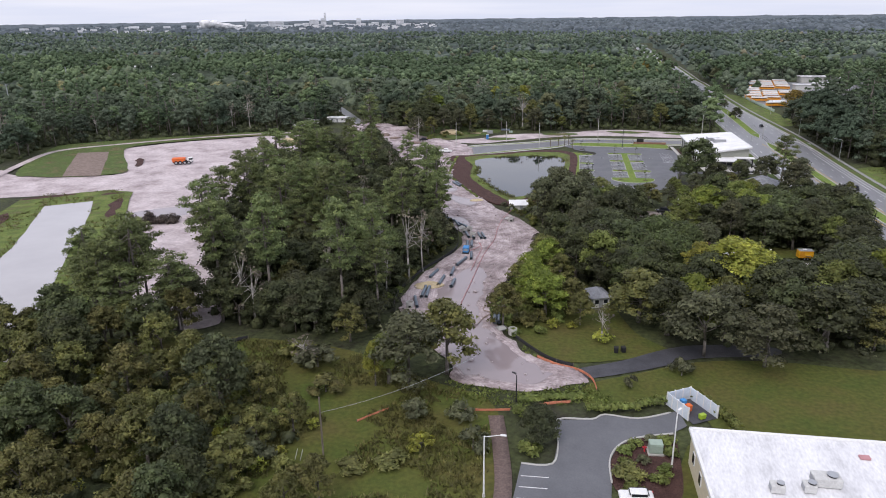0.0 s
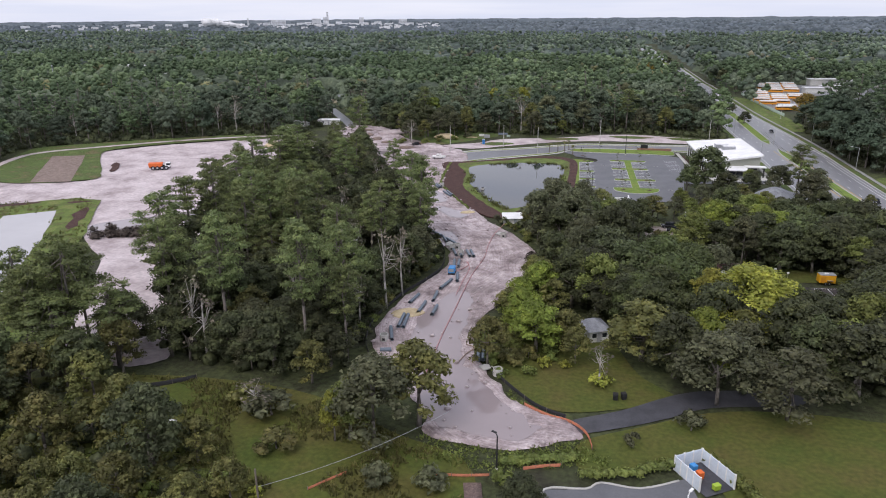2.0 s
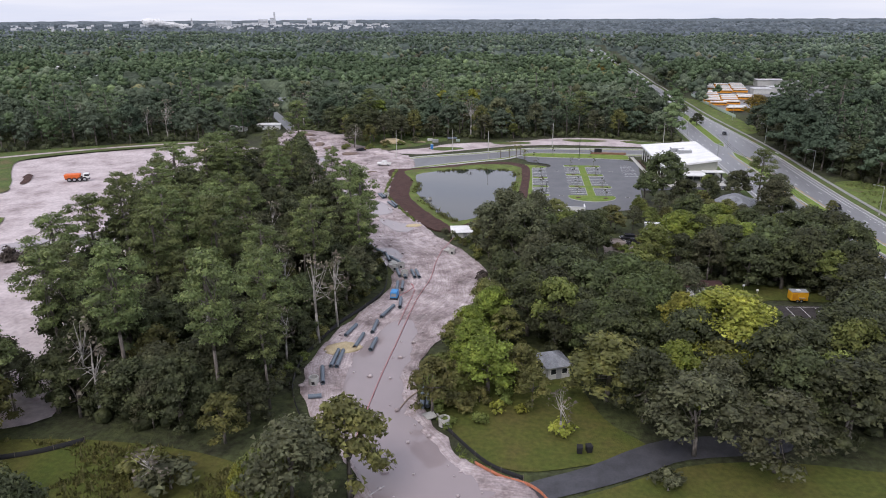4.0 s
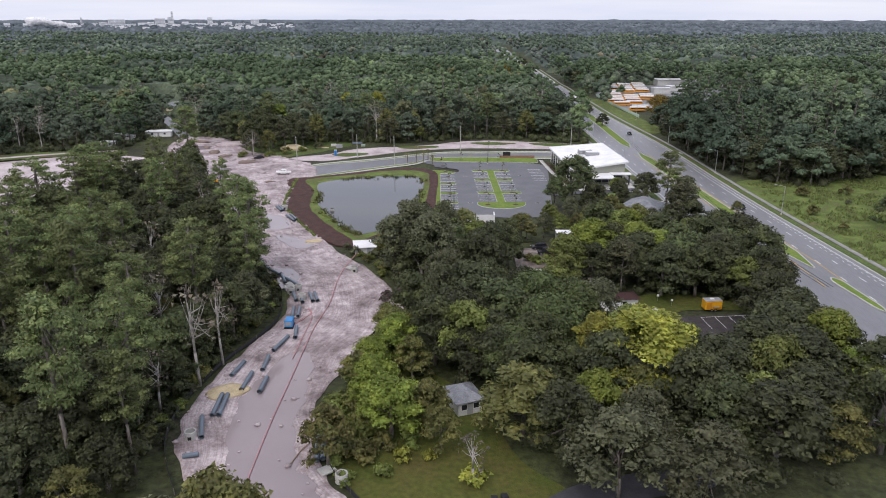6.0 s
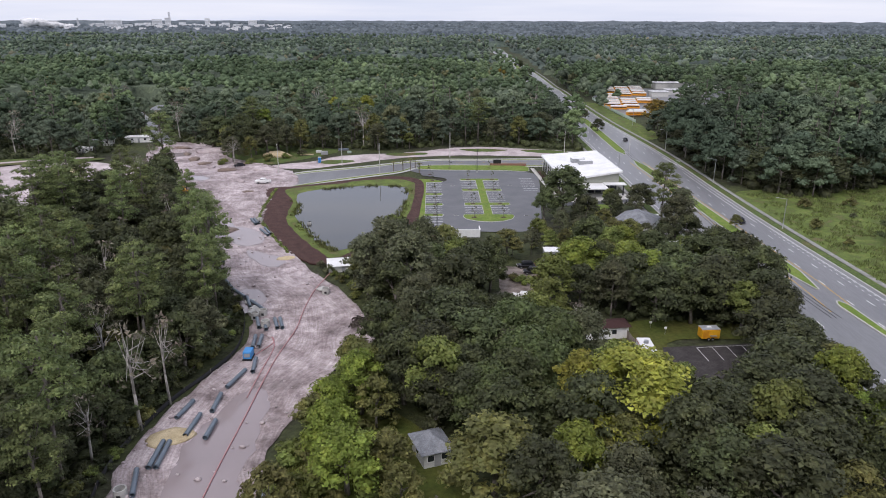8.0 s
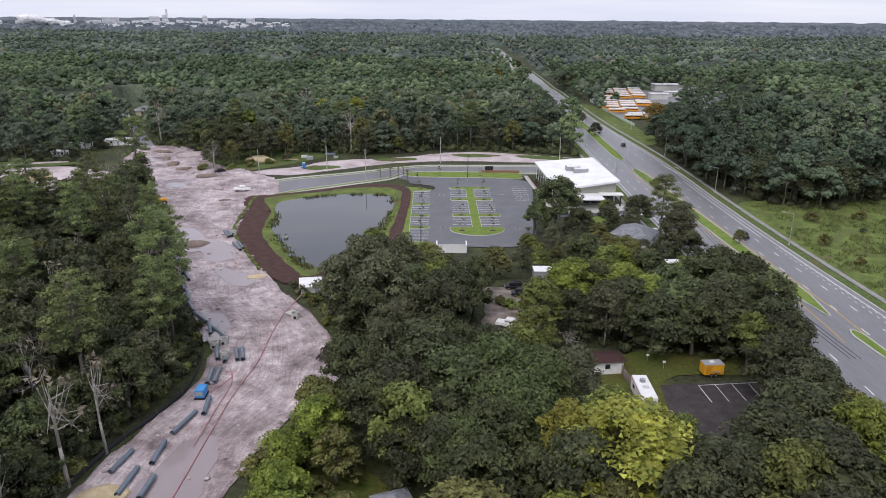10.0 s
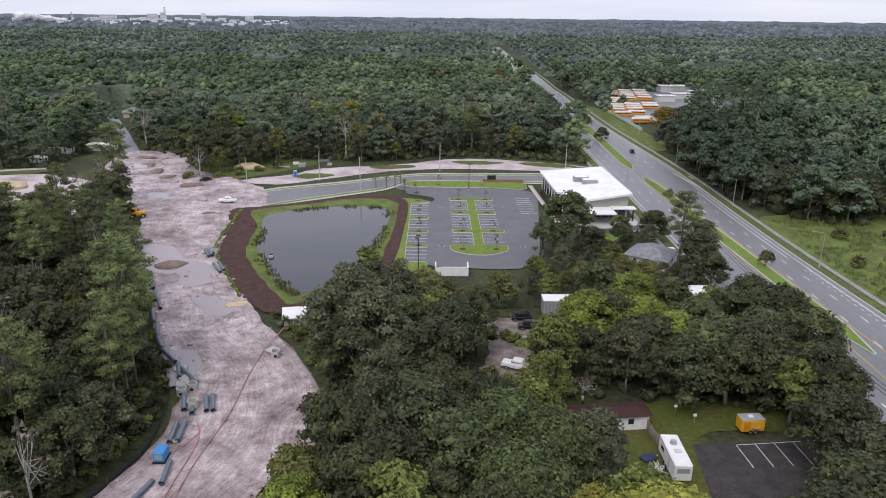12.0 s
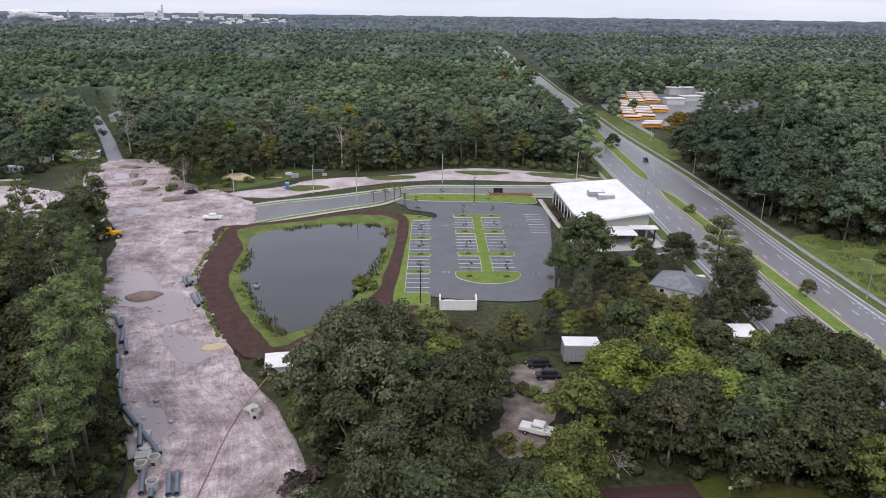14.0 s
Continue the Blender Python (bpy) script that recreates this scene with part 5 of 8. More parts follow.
def far_crowns(spots, r, tris, pine=False):
    """Crowns of far trees: leafy clumps, stacked where they are pines."""
    V, F, k = [], [], 0
    for x, y in spots:
        big = 0.5 + 0.5 * noise.noise((x * 0.014, y * 0.014, 2.2))
        R = 3.0 + 4.6 * r.random() ** 1.6 * (0.5 + big)
        H = 7.0 + R * 0.8 + 9.0 * big * r.random() + 3.0 * r.random()
        z0 = float(land(x, y))
        if pine:
            R, H = 2.6 + 2.2 * r.random(), 16.0 + 8.0 * big + 4.0 * r.random()
        n = 5 if tris == "leafy" else 2
        a = r.random() * 6.3 + np.arange(n) * 2.5
        q = np.sqrt(np.arange(n) / n)
        drop = 1.1 if pine else 0.7
        lobes = [(x + R * 0.68 * q[i] * math.cos(a[i]), y + R * 0.68 * q[i] * math.sin(a[i]), z0 + H - R * (0.45 + drop * q[i] * (0.4 + 0.8 * r.random())), R * (0.58 - 0.16 * q[i]) * (0.85 + 0.3 * r.random()) * (1.0 if n > 2 else 1.25), 0.8) for i in range(n)]
        v, f = foliage(r, lobes, 3.3 if n > 2 else 0.4, 0.42 if n > 2 else 0.8, 0.88, 0.8, 0.32, 0.36)
        V.append(v)
        F.append(f + k)
        k += len(v)
    return np.concatenate(V), np.concatenate(F)


def off_road(x, y):
    return y > 1600 or not (np.interp(y, YS, XL) - 5 - max(0.0, min(y, 760.0) - 480) * 0.02 < x < np.interp(y, YS, XR) + 5)


fr = np.random.default_rng(99)
BUS_YARD = [(92, 500), (175, 500), (215, 640), (170, 660), (95, 620)]
FREE = Zone(STREET), Zone(BUS_YARD + []), Zone(DEPOT_VIEW)
POWER_ZONE = Zone(POWER)
near_far = scatter([(-300, 245), (-390, 335), (-300, 405), (-230, 472), (55, 472), (96, 482), (262, 482), (262, 330), (420, 420), (560, 820), (-800, 820), (-700, 560), (-560, 300), (-420, 235)], 7.4, 21, lambda x, y: off_road(x, y) and not FREE[0].has(x, y) and not FREE[1].has(x, y) and not FREE[2].has(x, y) and not POWER_ZONE.has(x, y))
SPECIES = ("oak_leaf", 0.24), ("dark_leaf", 0.20), ("moss_leaf", 0.10), ("pine_leaf", 0.34), ("lush_leaf", 0.06), ("olive_leaf", 0.06)
share = np.cumsum([0.0] + [q for _, q in SPECIES])


def species_of(x, y):
    """Stands of one kind, mixed at their rims."""
    return (0.5 + 0.5 * noise.noise((x * 0.012, y * 0.012, 7.7)) * 1.5 + 0.3 * fr.random()) % 1.0


def woods(name, spots, tris, label, tone):
    pick = np.array([species_of(x, y) for x, y in spots])
    for i, (lf, q) in enumerate(SPECIES):
        own = [s for s, p in zip(spots, pick) if share[i] <= p < share[i + 1]]
        if own:
            v, f = far_crowns(own, fr, tris, lf == "pine_leaf")
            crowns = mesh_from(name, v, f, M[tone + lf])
            crowns.shade_smooth()
            tagged(new(name, crowns), label + {"oak_leaf": "green oaks", "dark_leaf": "dark live oaks", "moss_leaf": "grey mossy trees", "pine_leaf": "tall pines", "lush_leaf": "fresh green trees", "olive_leaf": "olive autumn trees", "rust_leaf": "rusty autumn trees"}[lf], "woods", kind="stuff")


sheet("power_line_clearing", np.array(POWER, float), 0.05, M["pond_grass"], "mown clearing below the power line", "grass")
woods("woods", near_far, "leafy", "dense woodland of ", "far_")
# low growth closing the gaps between the far crowns
ux, uy = np.meshgrid(np.arange(-800, 620, 6.5), np.arange(246, 900, 6.5))
FAR_RIM = np.array([(-300, 248), (-390, 338), (-300, 408), (-228, 474), (52, 474), (98, 484), (262, 484), (264, 334), (420, 424), (600, 900), (-800, 900), (-700, 560), (-560, 300), (-420, 240)], float)
um = inside(ux, uy, FAR_RIM) & ~inside(ux, uy, np.array(POWER, float)) & ~inside(ux, uy, np.array(DEPOT_VIEW, float)) & ~inside(ux, uy, np.array([(84, 470), (185, 480), (250, 640), (230, 730), (86, 710)], float)) & ~inside(ux, uy, np.array(STREET, float)) & ~((ux > np.interp(uy, YS, XL) - 15 - np.maximum(0, uy - 480) * 0.02) & (ux < np.interp(uy, YS, XR) + 15))
uz = np.where(um, 9.2 + 1.3 * fr.normal(size=ux.shape), -1.0)
ux, uy = ux + fr.normal(size=ux.shape) * 1.5, uy + fr.normal(size=ux.shape) * 1.5
uw = ux.shape[1]
ua, ub = np.meshgrid(np.arange(ux.shape[0] - 1), np.arange(uw - 1), indexing="ij")
uf = np.stack([ua * uw + ub, ua * uw + ub + 1, (ua + 1) * uw + ub + 1, (ua + 1) * uw + ub], -1)[um[:-1, :-1] | um[1:, 1:] | um[1:, :-1] | um[:-1, 1:]].reshape(-1, 4)
tagged(new("low_growth", mesh_from("low_growth", np.stack([ux.ravel(), uy.ravel(), uz.ravel()], 1), uf, M["far_oak_leaf"])), "low growth filling the far woods", "undergrowth", kind="stuff")
qx, qy = np.meshgrid(np.arange(-1700, 1300, 15.0), np.arange(330, 1780, 15.0))
qm = ~inside(qx, qy, np.array(POWER, float)) & (qy > np.where(qx < -560, 330 + (qx + 560) * -0.1, np.where(qx > 440, 440, 850))) & ~((qx > np.interp(qy, YS, XL) - 26) & (qx < np.interp(qy, YS, XR) + 26) & (qy < 1600))
qz = np.where(qm, land(qx, qy) + 10.0 + 2.5 * fr.normal(size=qx.shape), -1.0)
qx, qy = qx + fr.normal(size=qx.shape) * 3, qy + fr.normal(size=qx.shape) * 3
qw = qx.shape[1]
ua, ub = np.meshgrid(np.arange(qx.shape[0] - 1), np.arange(qw - 1), indexing="ij")
qf = np.stack([ua * qw + ub, ua * qw + ub + 1, (ua + 1) * qw + ub + 1, (ua + 1) * qw + ub], -1)[qm[:-1, :-1] | qm[1:, 1:] | qm[1:, :-1] | qm[:-1, 1:]].reshape(-1, 4)
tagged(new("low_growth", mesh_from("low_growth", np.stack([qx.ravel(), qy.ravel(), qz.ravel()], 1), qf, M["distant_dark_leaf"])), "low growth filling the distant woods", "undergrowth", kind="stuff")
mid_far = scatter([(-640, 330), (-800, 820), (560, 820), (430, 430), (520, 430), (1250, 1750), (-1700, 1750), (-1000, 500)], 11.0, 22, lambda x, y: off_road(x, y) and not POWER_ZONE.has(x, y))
# these crowns take the bluest leaf colours, where haze is painted in
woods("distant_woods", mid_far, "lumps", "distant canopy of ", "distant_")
# canopy from there to the horizon, with the haze painted into its colour
th = np.radians(np.linspace(-52, 44, 200))
rr_ = np.geomspace(1650, 4890, 60)
cr, ct = np.meshgrid(rr_, th, indexing="ij")
cx, cy = cr * np.sin(ct), cr * np.cos(ct)
bumps = np.array([4.0 * noise.noise((a * 0.03, b * 0.03, 0)) + 5.0 * noise.noise((a * 0.009, b * 0.009, 4)) for a, b in zip(cx.ravel(), cy.ravel())]) + fr.normal(size=cx.size) * 1.1
cz = land(cx, cy).ravel() + 8 + bumps
cz[:len(th)] = -6.0
a, b = np.meshgrid(np.arange(len(rr_) - 1), np.arange(len(th) - 1), indexing="ij")
w = len(th)
cf = np.stack([a * w + b, a * w + b + 1, (a + 1) * w + b + 1, (a + 1) * w + b], -1).reshape(-1, 4)[:, ::-1]
tagged(new("horizon_woods", mesh_from("horizon_woods", np.stack([cx.ravel(), cy.ravel(), cz], 1), cf, M["horizon_leaf"])), "woodland reaching to the horizon, haze painted blue-grey", "woods", kind="stuff")

# crowns that break up the far canopy
n_far = 15000
fd, fa = np.sqrt(1650.0 ** 2 + fr.random(n_far) * (3600.0 ** 2 - 1650.0 ** 2)), np.radians(-50 + 88 * fr.random(n_far))
fx, fy = fd * np.sin(fa), fd * np.cos(fa)
fR = 6.0 + 7.0 * fr.random(n_far)
fH = land(fx, fy) + 12 + 6 * fr.random(n_far) ** 2 + np.array([5.0 * noise.noise((a * 0.006, b * 0.006, 3)) for a, b in zip(fx, fy)])
ring = np.arange(5) * 2 * math.pi / 5
dome = np.concatenate([np.stack([np.cos(ring), np.sin(ring), -1.0 + 0 * ring], 1), np.stack([0.8 * np.cos(ring + 0.6), 0.8 * np.sin(ring + 0.6), -0.25 + 0 * ring], 1), [[0, 0, 0.15]]])
df = np.array([(i, (i + 1) % 5, 5 + i) for i in range(5)] + [((i + 1) % 5, 5 + (i + 1) % 5, 5 + i) for i in range(5)] + [(5 + i, 5 + (i + 1) % 5, 10) for i in range(5)])
dv = dome[None] * (fR * 1.0)[:, None, None] * (0.8 + 0.4 * fr.random((n_far, 11, 3))) + np.stack([fx, fy, fH], 1)[:, None]
tagged(new("horizon_woods", mesh_from("horizon_woods", dv.reshape(-1, 3), (df[None] + 11 * np.arange(n_far)[:, None, None]).reshape(-1, 3), M["horizon_leaf"])), "tree crowns far towards the horizon, haze painted blue-grey", "woods", kind="stuff")

# ---- vehicles ----


def wheels(t, x, y, r=0.36, w=0.26):
    for sx in (-x, x):
        for sy in (-y, y):
            wh = part("wheel", tube(B(), (sx, sy - w / 2, r), (sx, sy + w / 2, r), r, n=12), M["dark"], t)
            part("rim", tube(B(), (sx, sy - w / 2 - 0.01, r), (sx, sy + w / 2 + 0.01, r), r * 0.55, n=10), M["steel"], wh)


def pickup(label, paint, m, group=""):
    """A crew-cab pickup, its nose towards -x."""
    t = thing("pickup_truck", label, "pickup truck", m, group)
    bm = B()
    box(bm, (-1.85, 0, 0.92), (1.9, 1.92, 0.74), bevel=0.1, taper=0.96)
    box(bm, (0.1, 0, 0.86), (2.3, 1.96, 0.8), bevel=0.08)
    part("body", bm, paint, t)
    cab = part("cab", box(B(), (0.1, 0, 1.6), (2.15, 1.8, 0.8), bevel=0.08, taper=0.86), paint, t)
    part("windscreen", box(B(), (-0.93, 0, 1.45), (0.06, 1.45, 0.44)), M["glass"], cab)
    for s in (-1, 1):
        part("side_window", box(B(), (0.05, s * 0.82, 1.46), (1.65, 0.05, 0.4)), M["glass"], cab)
    part("rear_window", box(B(), (1.03, 0, 1.48), (0.06, 1.3, 0.4)), M["glass"], cab)
    bed = B()
    box(bed, (2.0, 0, 0.62), (1.7, 1.85, 0.12))
    for s in (-1, 1):
        box(bed, (2.0, s * 0.9, 0.92), (1.7, 0.12, 0.56), bevel=0.03)
    box(bed, (2.85, 0, 0.92), (0.1, 1.85, 0.56), bevel=0.03)
    part("bed", bed, paint, t, "open empty load bed")
    part("bumper", box(B(), (-2.84, 0, 0.58), (0.12, 1.8, 0.24), bevel=0.04), M["steel"], t)
    for s in (-1, 1):
        part("headlight", box(B(), (-2.79, s * 0.72, 0.92), (0.08, 0.34, 0.18)), M["white"], t)
    wheels(t, 1.75, 0.86)
    return t


def car(label, paint, m, tall=0.0, group="", category="car"):
    """A hatchback or, when tall, an SUV or van, its nose towards -x."""
    t = thing(category.replace(" ", "_"), label, category, m, group)
    bm = box(B(), (0, 0, 0.66), (4.5, 1.82, 0.62), bevel=0.16, taper=0.95)
    part("body", bm, paint, t)
    cab = part("cabin", box(B(), (0.25, 0, 1.2 + tall / 2), (2.7 + tall, 1.62, 0.58 + tall), bevel=0.14, taper=0.78), paint, t)
    part("windscreen", box(B(), (-0.92 - tall * 0.45, 0, 1.2 + tall / 2), (0.12, 1.3, 0.34 + tall * 0.6)), M["glass"], cab)
    part("rear_window", box(B(), (1.42 + tall * 0.4, 0, 1.2 + tall / 2), (0.12, 1.3, 0.34 + tall * 0.5)), M["glass"], cab)
    for s in (-1, 1):
        part("side_window", box(B(), (0.25, s * 0.74, 1.22 + tall / 2), (2.0 + tall * 0.6, 0.08, 0.34 + tall * 0.5)), M["glass"], cab)
        part("headlight", box(B(), (-2.2, s * 0.65, 0.74), (0.08, 0.32, 0.14)), M["white"], t)
        part("tail_light", box(B(), (2.2, s * 0.68, 0.8), (0.08, 0.26, 0.16)), M["red"], t)
    wheels(t, 1.35, 0.8, 0.33)
    return t


pickup("white crew-cab pickup parked on the sand road", M["white"], pose(-76.5, 309, 0.28, 0, 0, 6))
pickup("white pickup parked in the sandy yard", M["white"], pose(13.8, 202.2, 0.06, 0, 0, -18))
car("black off-roader parked in the sandy yard", M["black_paint"], pose(16.8, 219.5, 0.06, 0, 0, 4), 0.3)
car("dark pickup-sized car beside the box trailer", M["black_paint"], pose(15.5, 223.6, 0.06, 0, 0, 8), 0.25)
car("white van parked behind the hip-roofed house", M["white"], pose(56.5, 268, 0.02, 0, 0, 10), 0.6, category="van")
car("white car parked by the planting bed", M["white"], pose(5.4, 79.2, 0.05, 0, 0, 10))
for i, (x, y, p, lab, tl) in enumerate(((76.0, 415, "black_paint", "black car driving on the highway", 0.0), (66.0, 242, "black_paint", "dark car driving beside the trees", 0.1), (82.6, 268, "black_paint", "dark saloon driving along the highway", 0.0), (60.4, 485, "grey", "grey car on the highway", 0.2),
                                        (69.0, 587, "white", "white car on the highway", 0.3), (53.5, 690, "white", "white van far along the highway", 0.5), (43.5, 900, "grey", "grey car far along the highway", 0.2), (67.2, 541, "black_paint", "dark car far along the highway", 0.0))):
    car(lab, M[p], pose(x, y, 0.1, 0, 0, 90 if x > 66 else -90), tl, "cars on the highway")
car("black car standing beside the sand track", M["black_paint"], pose(-95.5, 339, 0.12, 0, 0, 30))


def digger(label, m):
    t = thing("loader", label, "loader", m)
    part("body", box(B(), (0.9, 0, 1.5), (2.8, 1.8, 1.1), bevel=0.15), M["yellow"], t)
    cab = part("cab", box(B(), (-0.9, 0, 2.3), (1.4, 1.5, 1.7), bevel=0.1, taper=0.9), M["yellow"], t)
    part("cab_window", box(B(), (-1.2, 0, 2.5), (0.95, 1.52, 0.8)), M["glass"], cab)
    arm = B()
    for s in (-0.8, 0.8):
        tube(arm, (-0.6, s, 1.9), (-2.9, s, 0.8), 0.14, n=6)
    part("lift_arm", arm, M["yellow"], t)
    part("bucket", box(B(), (-3.2, 0, 0.6), (1.0, 2.5, 0.9), bevel=0.15, taper=0.7), M["steel"], t)
    wheels(t, 1.5, 0.95, 0.75, 0.55)
    return t


digger("yellow wheel loader standing on the sand", pose(-97, 289, 0.2, 0, 0, 20))
digger("yellow loader parked at the wood's edge", pose(-117, 318, 0.2, 0, 0, 70))


def dump_truck(m):
    t = thing("dump_truck", "orange articulated dump truck with a white cab", "dump truck", m)
    part("skip", box(B(), (1.6, 0, 2.0), (5.0, 2.7, 1.7), bevel=0.2, taper=1.12), M["orange"], t)
    part("chassis", box(B(), (0, 0, 1.0), (8.4, 1.5, 0.5), bevel=0.05), M["dark"], t)
    cab = part("cab", box(B(), (-3.1, 0, 2.0), (2.2, 2.3, 1.9), bevel=0.2, taper=0.9), M["white"], t)
    part("cab_window", box(B(), (-3.4, 0, 2.3), (1.5, 2.34, 0.7)), M["glass"], cab)
    wheels(t, 2.6, 1.1, 0.85, 0.6)
    wheels(t, 0.9, 1.1, 0.85, 0.6)


dump_truck(pose(-182.5, 262.5, 0.2, 0, 0, 205))


def bus(m):
    t = thing("school_bus", "orange school bus with a white roof in the depot", "bus", m, "buses in the depot")
    part("body", box(B(), (0, 0, 1.45), (11.0, 2.4, 1.9), bevel=0.15), M["bus"], t)
    part("roof", box(B(), (0, 0, 2.8), (11.0, 2.5, 0.9), bevel=0.2, taper=0.92), M["white"], t)
    for s in (-1, 1):
        part("window_band", box(B(), (0, s * 1.2, 1.95), (10.0, 0.05, 0.5)), M["glass"], t)
    wheels(t, 3.6, 1.0, 0.5, 0.3)
    return t


M["bus"] = flat("school_bus_orange", (0.72, 0.30, 0.03), 0.4)
sheet("bus_depot_yard", catmull([(91, 528), (100, 512), (150, 560), (215, 640), (190, 690), (120, 690), (92, 640)], 3), 0.05, M["asphalt"], "asphalt yard of the bus depot", "yard")
sheet("depot_turf", catmull([(108, 592), (128, 596), (132, 616), (110, 612)], 4), 0.09, M["bright_grass"], "patch of turf in the depot", "grass")
first_bus = bus(pose(95, 540, 0.07, 0, 0, 2))
for i in range(11):
    y = 541 + 13.0 * i
    for k in range(3):
        if (i, k) == (0, 0) or (k == 2 and (i < 2 or 3 < i < 6)) or (k == 0 and i == 7) or (k == 1 and i in (4, 5)):
            continue
        copy_thing(first_bus, pose(92 + 0.13 * (y - 540) + k * 12.6, y + k * 5.5 + (i * 5 % 3), 0.07, 0, 0, -7 + (i * 7 + k * 3) % 6 - i * 0.8))
copy_thing(first_bus, pose(100, 511, 0.07, 0, 0, 6))
copy_thing(first_bus, pose(103, 519, 0.07, 0, 0, 4))
for x, y, a, b, h, rz in ((166, 698, 26, 12, 5, 6), (196, 690, 26, 14, 5, 10), (142, 628, 14, 9, 4, 6), (160, 650, 16, 9, 3.5, 12), (176, 668, 14, 8, 4, 20)):
    t = thing("depot_shed", "white-roofed depot shed among the trees", "shed", pose(x, y, 0, 0, 0, rz), "depot sheds")
    part("wall", box(B(), (0, 0, h / 2), (a - 1, b - 1, h)), M["offwhite"], t)
    part("roof", box(B(), (0, 0, h + 0.25), (a, b, 0.5), bevel=0.1), M["worn_roof"], t)
strip("depot_fence", [(87, 604), (88, 566), (91, 520), (94.5, 481)], 0.12, 0.05, M["green_box"], 1.8, "green screened fence of the bus depot", "fence", kind="")

# ---- the white-roofed public building ----
QUAD = [Vector(p) for p in ((32.5, 299, 0), (53, 301.5, 0), (50.5, 345, 0), (28, 341.5, 0))]
TOPZ = (5.2, 8.0, 7.2, 5.8)
mid = sum(QUAD, Vector()) / 4


def prism(bm, pts, z0, z1):
    lo = [bm.verts.new((p.x, p.y, z)) for p, z in zip(pts, z0)]
    hi = [bm.verts.new((p.x, p.y, z)) for p, z in zip(pts, z1)]
    bm.faces.new(lo[::-1])
    bm.faces.new(hi)
    for i in range(len(pts)):
        j = (i + 1) % len(pts)
        bm.faces.new((lo[i], lo[j], hi[j], hi[i]))
    return bm


hall = thing("public_building", "modern low building with a white tilted roof", "building", pose(0, 0, 0))
inner = [mid + (p - mid) * 0.93 for p in QUAD]
WALLC = flat("olive_grey_panel", (0.33, 0.34, 0.29), 0.7)
part("wall", prism(B(), inner, (0,) * 4, [z - 0.25 for z in TOPZ]), WALLC, hall)
roof = part("roof", prism(B(), QUAD, [z - 0.25 for z in TOPZ], [z + 0.25 for z in TOPZ]), M["white_roof"], hall, "white membrane roof, tilted")
rim_bm = B()
for i in range(4):
    a, b = QUAD[i].copy(), QUAD[(i + 1) % 4].copy()
    a.z, b.z = TOPZ[i] + 0.3, TOPZ[(i + 1) % 4] + 0.3
    tube(rim_bm, a, b, 0.16, n=4)
part("roof_edge", rim_bm, M["white"], roof)
for x, y, a in ((40.5, 325.5, 5.0), (42.8, 321.5, 5.0)):
    sc = part("plant_screen", box(B(), (x, y, 7.3), (a, 3.2, 1.5), 5, bevel=0.05), M["grey"], roof, "grey louvred screen round roof plant")
    part("plant_top", box(B(), (x, y, 7.9), (a - 0.6, 2.6, 0.4), 5), M["white_roof"], sc)
    for k in range(4):
        part("louvre", box(B(), (x, y, 6.75 + k * 0.35), (a + 0.12, 3.32, 0.08), 5), M["steel"], sc)
wa, wb = inner[3], inner[0]
for i in range(9):
    p = wa.lerp(wb, (i + 0.6) / 9.2)
    fin = part("window", box(B(), (p.x - 0.04, p.y, 2.2), (0.12, 3.3, 3.4), 7.3), M["glass"], hall)
    part("fin", box(B(), (p.x - 0.2, p.y + 2.1, 2.5), (0.5, 0.35, 4.9), 7.3), M["white"], fin, "white upright fin")
sa_, sb_ = inner[0], inner[1]
part("white_wall_panel", box(B(), (36.6, 302.3, 2.6), (5.0, 0.3, 5.0), 7), M["white"], hall)
for i in range(4):
    p = sa_.lerp(sb_, 0.50 + 0.135 * i)
    part("window", box(B(), (p.x, p.y - 0.05, 1.7), (2.3, 0.12, 2.6), 7), M["glass"], hall)
for (x0, y0, x1, y1, z) in ((37.6, 293.5, 47.2, 302.0, 3.6), (46.6, 299.2, 54.2, 302.6, 3.9)):
    cn = part("canopy", box(B(), ((x0 + x1) / 2, (y0 + y1) / 2, z), (x1 - x0, y1 - y0, 0.35), 4, bevel=0.05), M["white_roof"], hall, "flat white entrance canopy")
    for cx_, cy_ in ((x0 + 0.8, y0 + 0.6), (x1 - 0.8, y0 + 0.8)):
        part("column", box(B(), (cx_, cy_, z / 2), (0.4, 0.4, z)), M["dark"], cn)
sheet("forecourt", [(35, 286), (60, 290), (60, 300), (54, 303), (33, 299)], 0.07, M["concrete"], "concrete forecourt before the entrance", "pavement")
strip("forecourt_drive", catmull([(24, 284), (34, 287), (46, 289.5), (57, 294)], 5, False), 4.0, 0.10, M["dark_asphalt"], 0, "dark curving drop-off lane", "drive")
sheet("hall_turf", catmull([(36, 280), (46, 279), (50, 284), (44, 287), (37, 285)], 4), 0.06, M["bright_grass"], "crescent of fresh turf by the entrance", "lawn")
sheet("hall_bed", [(26.5, 338), (30.5, 302), (32, 302), (28, 338.5)], 0.05, M["mulch"], "dark planting bed along the building", "planting bed")
strip("hall_path", [(24.8, 344), (27.6, 318), (30.2, 296)], 1.6, 0.08, M["concrete"], 0.05, "concrete path along the building", "pavement")
for i in range(9):
    tree("dull_shrub", 28.4 + 0.27 * i, 333 - 3.6 * i, 0.5, 0.5, group="bed shrubs")
sign = thing("monument_sign", "low brown brick sign wall with a dark panel", "sign", pose(15, 348.4, 0.1, 0, 0, 3))
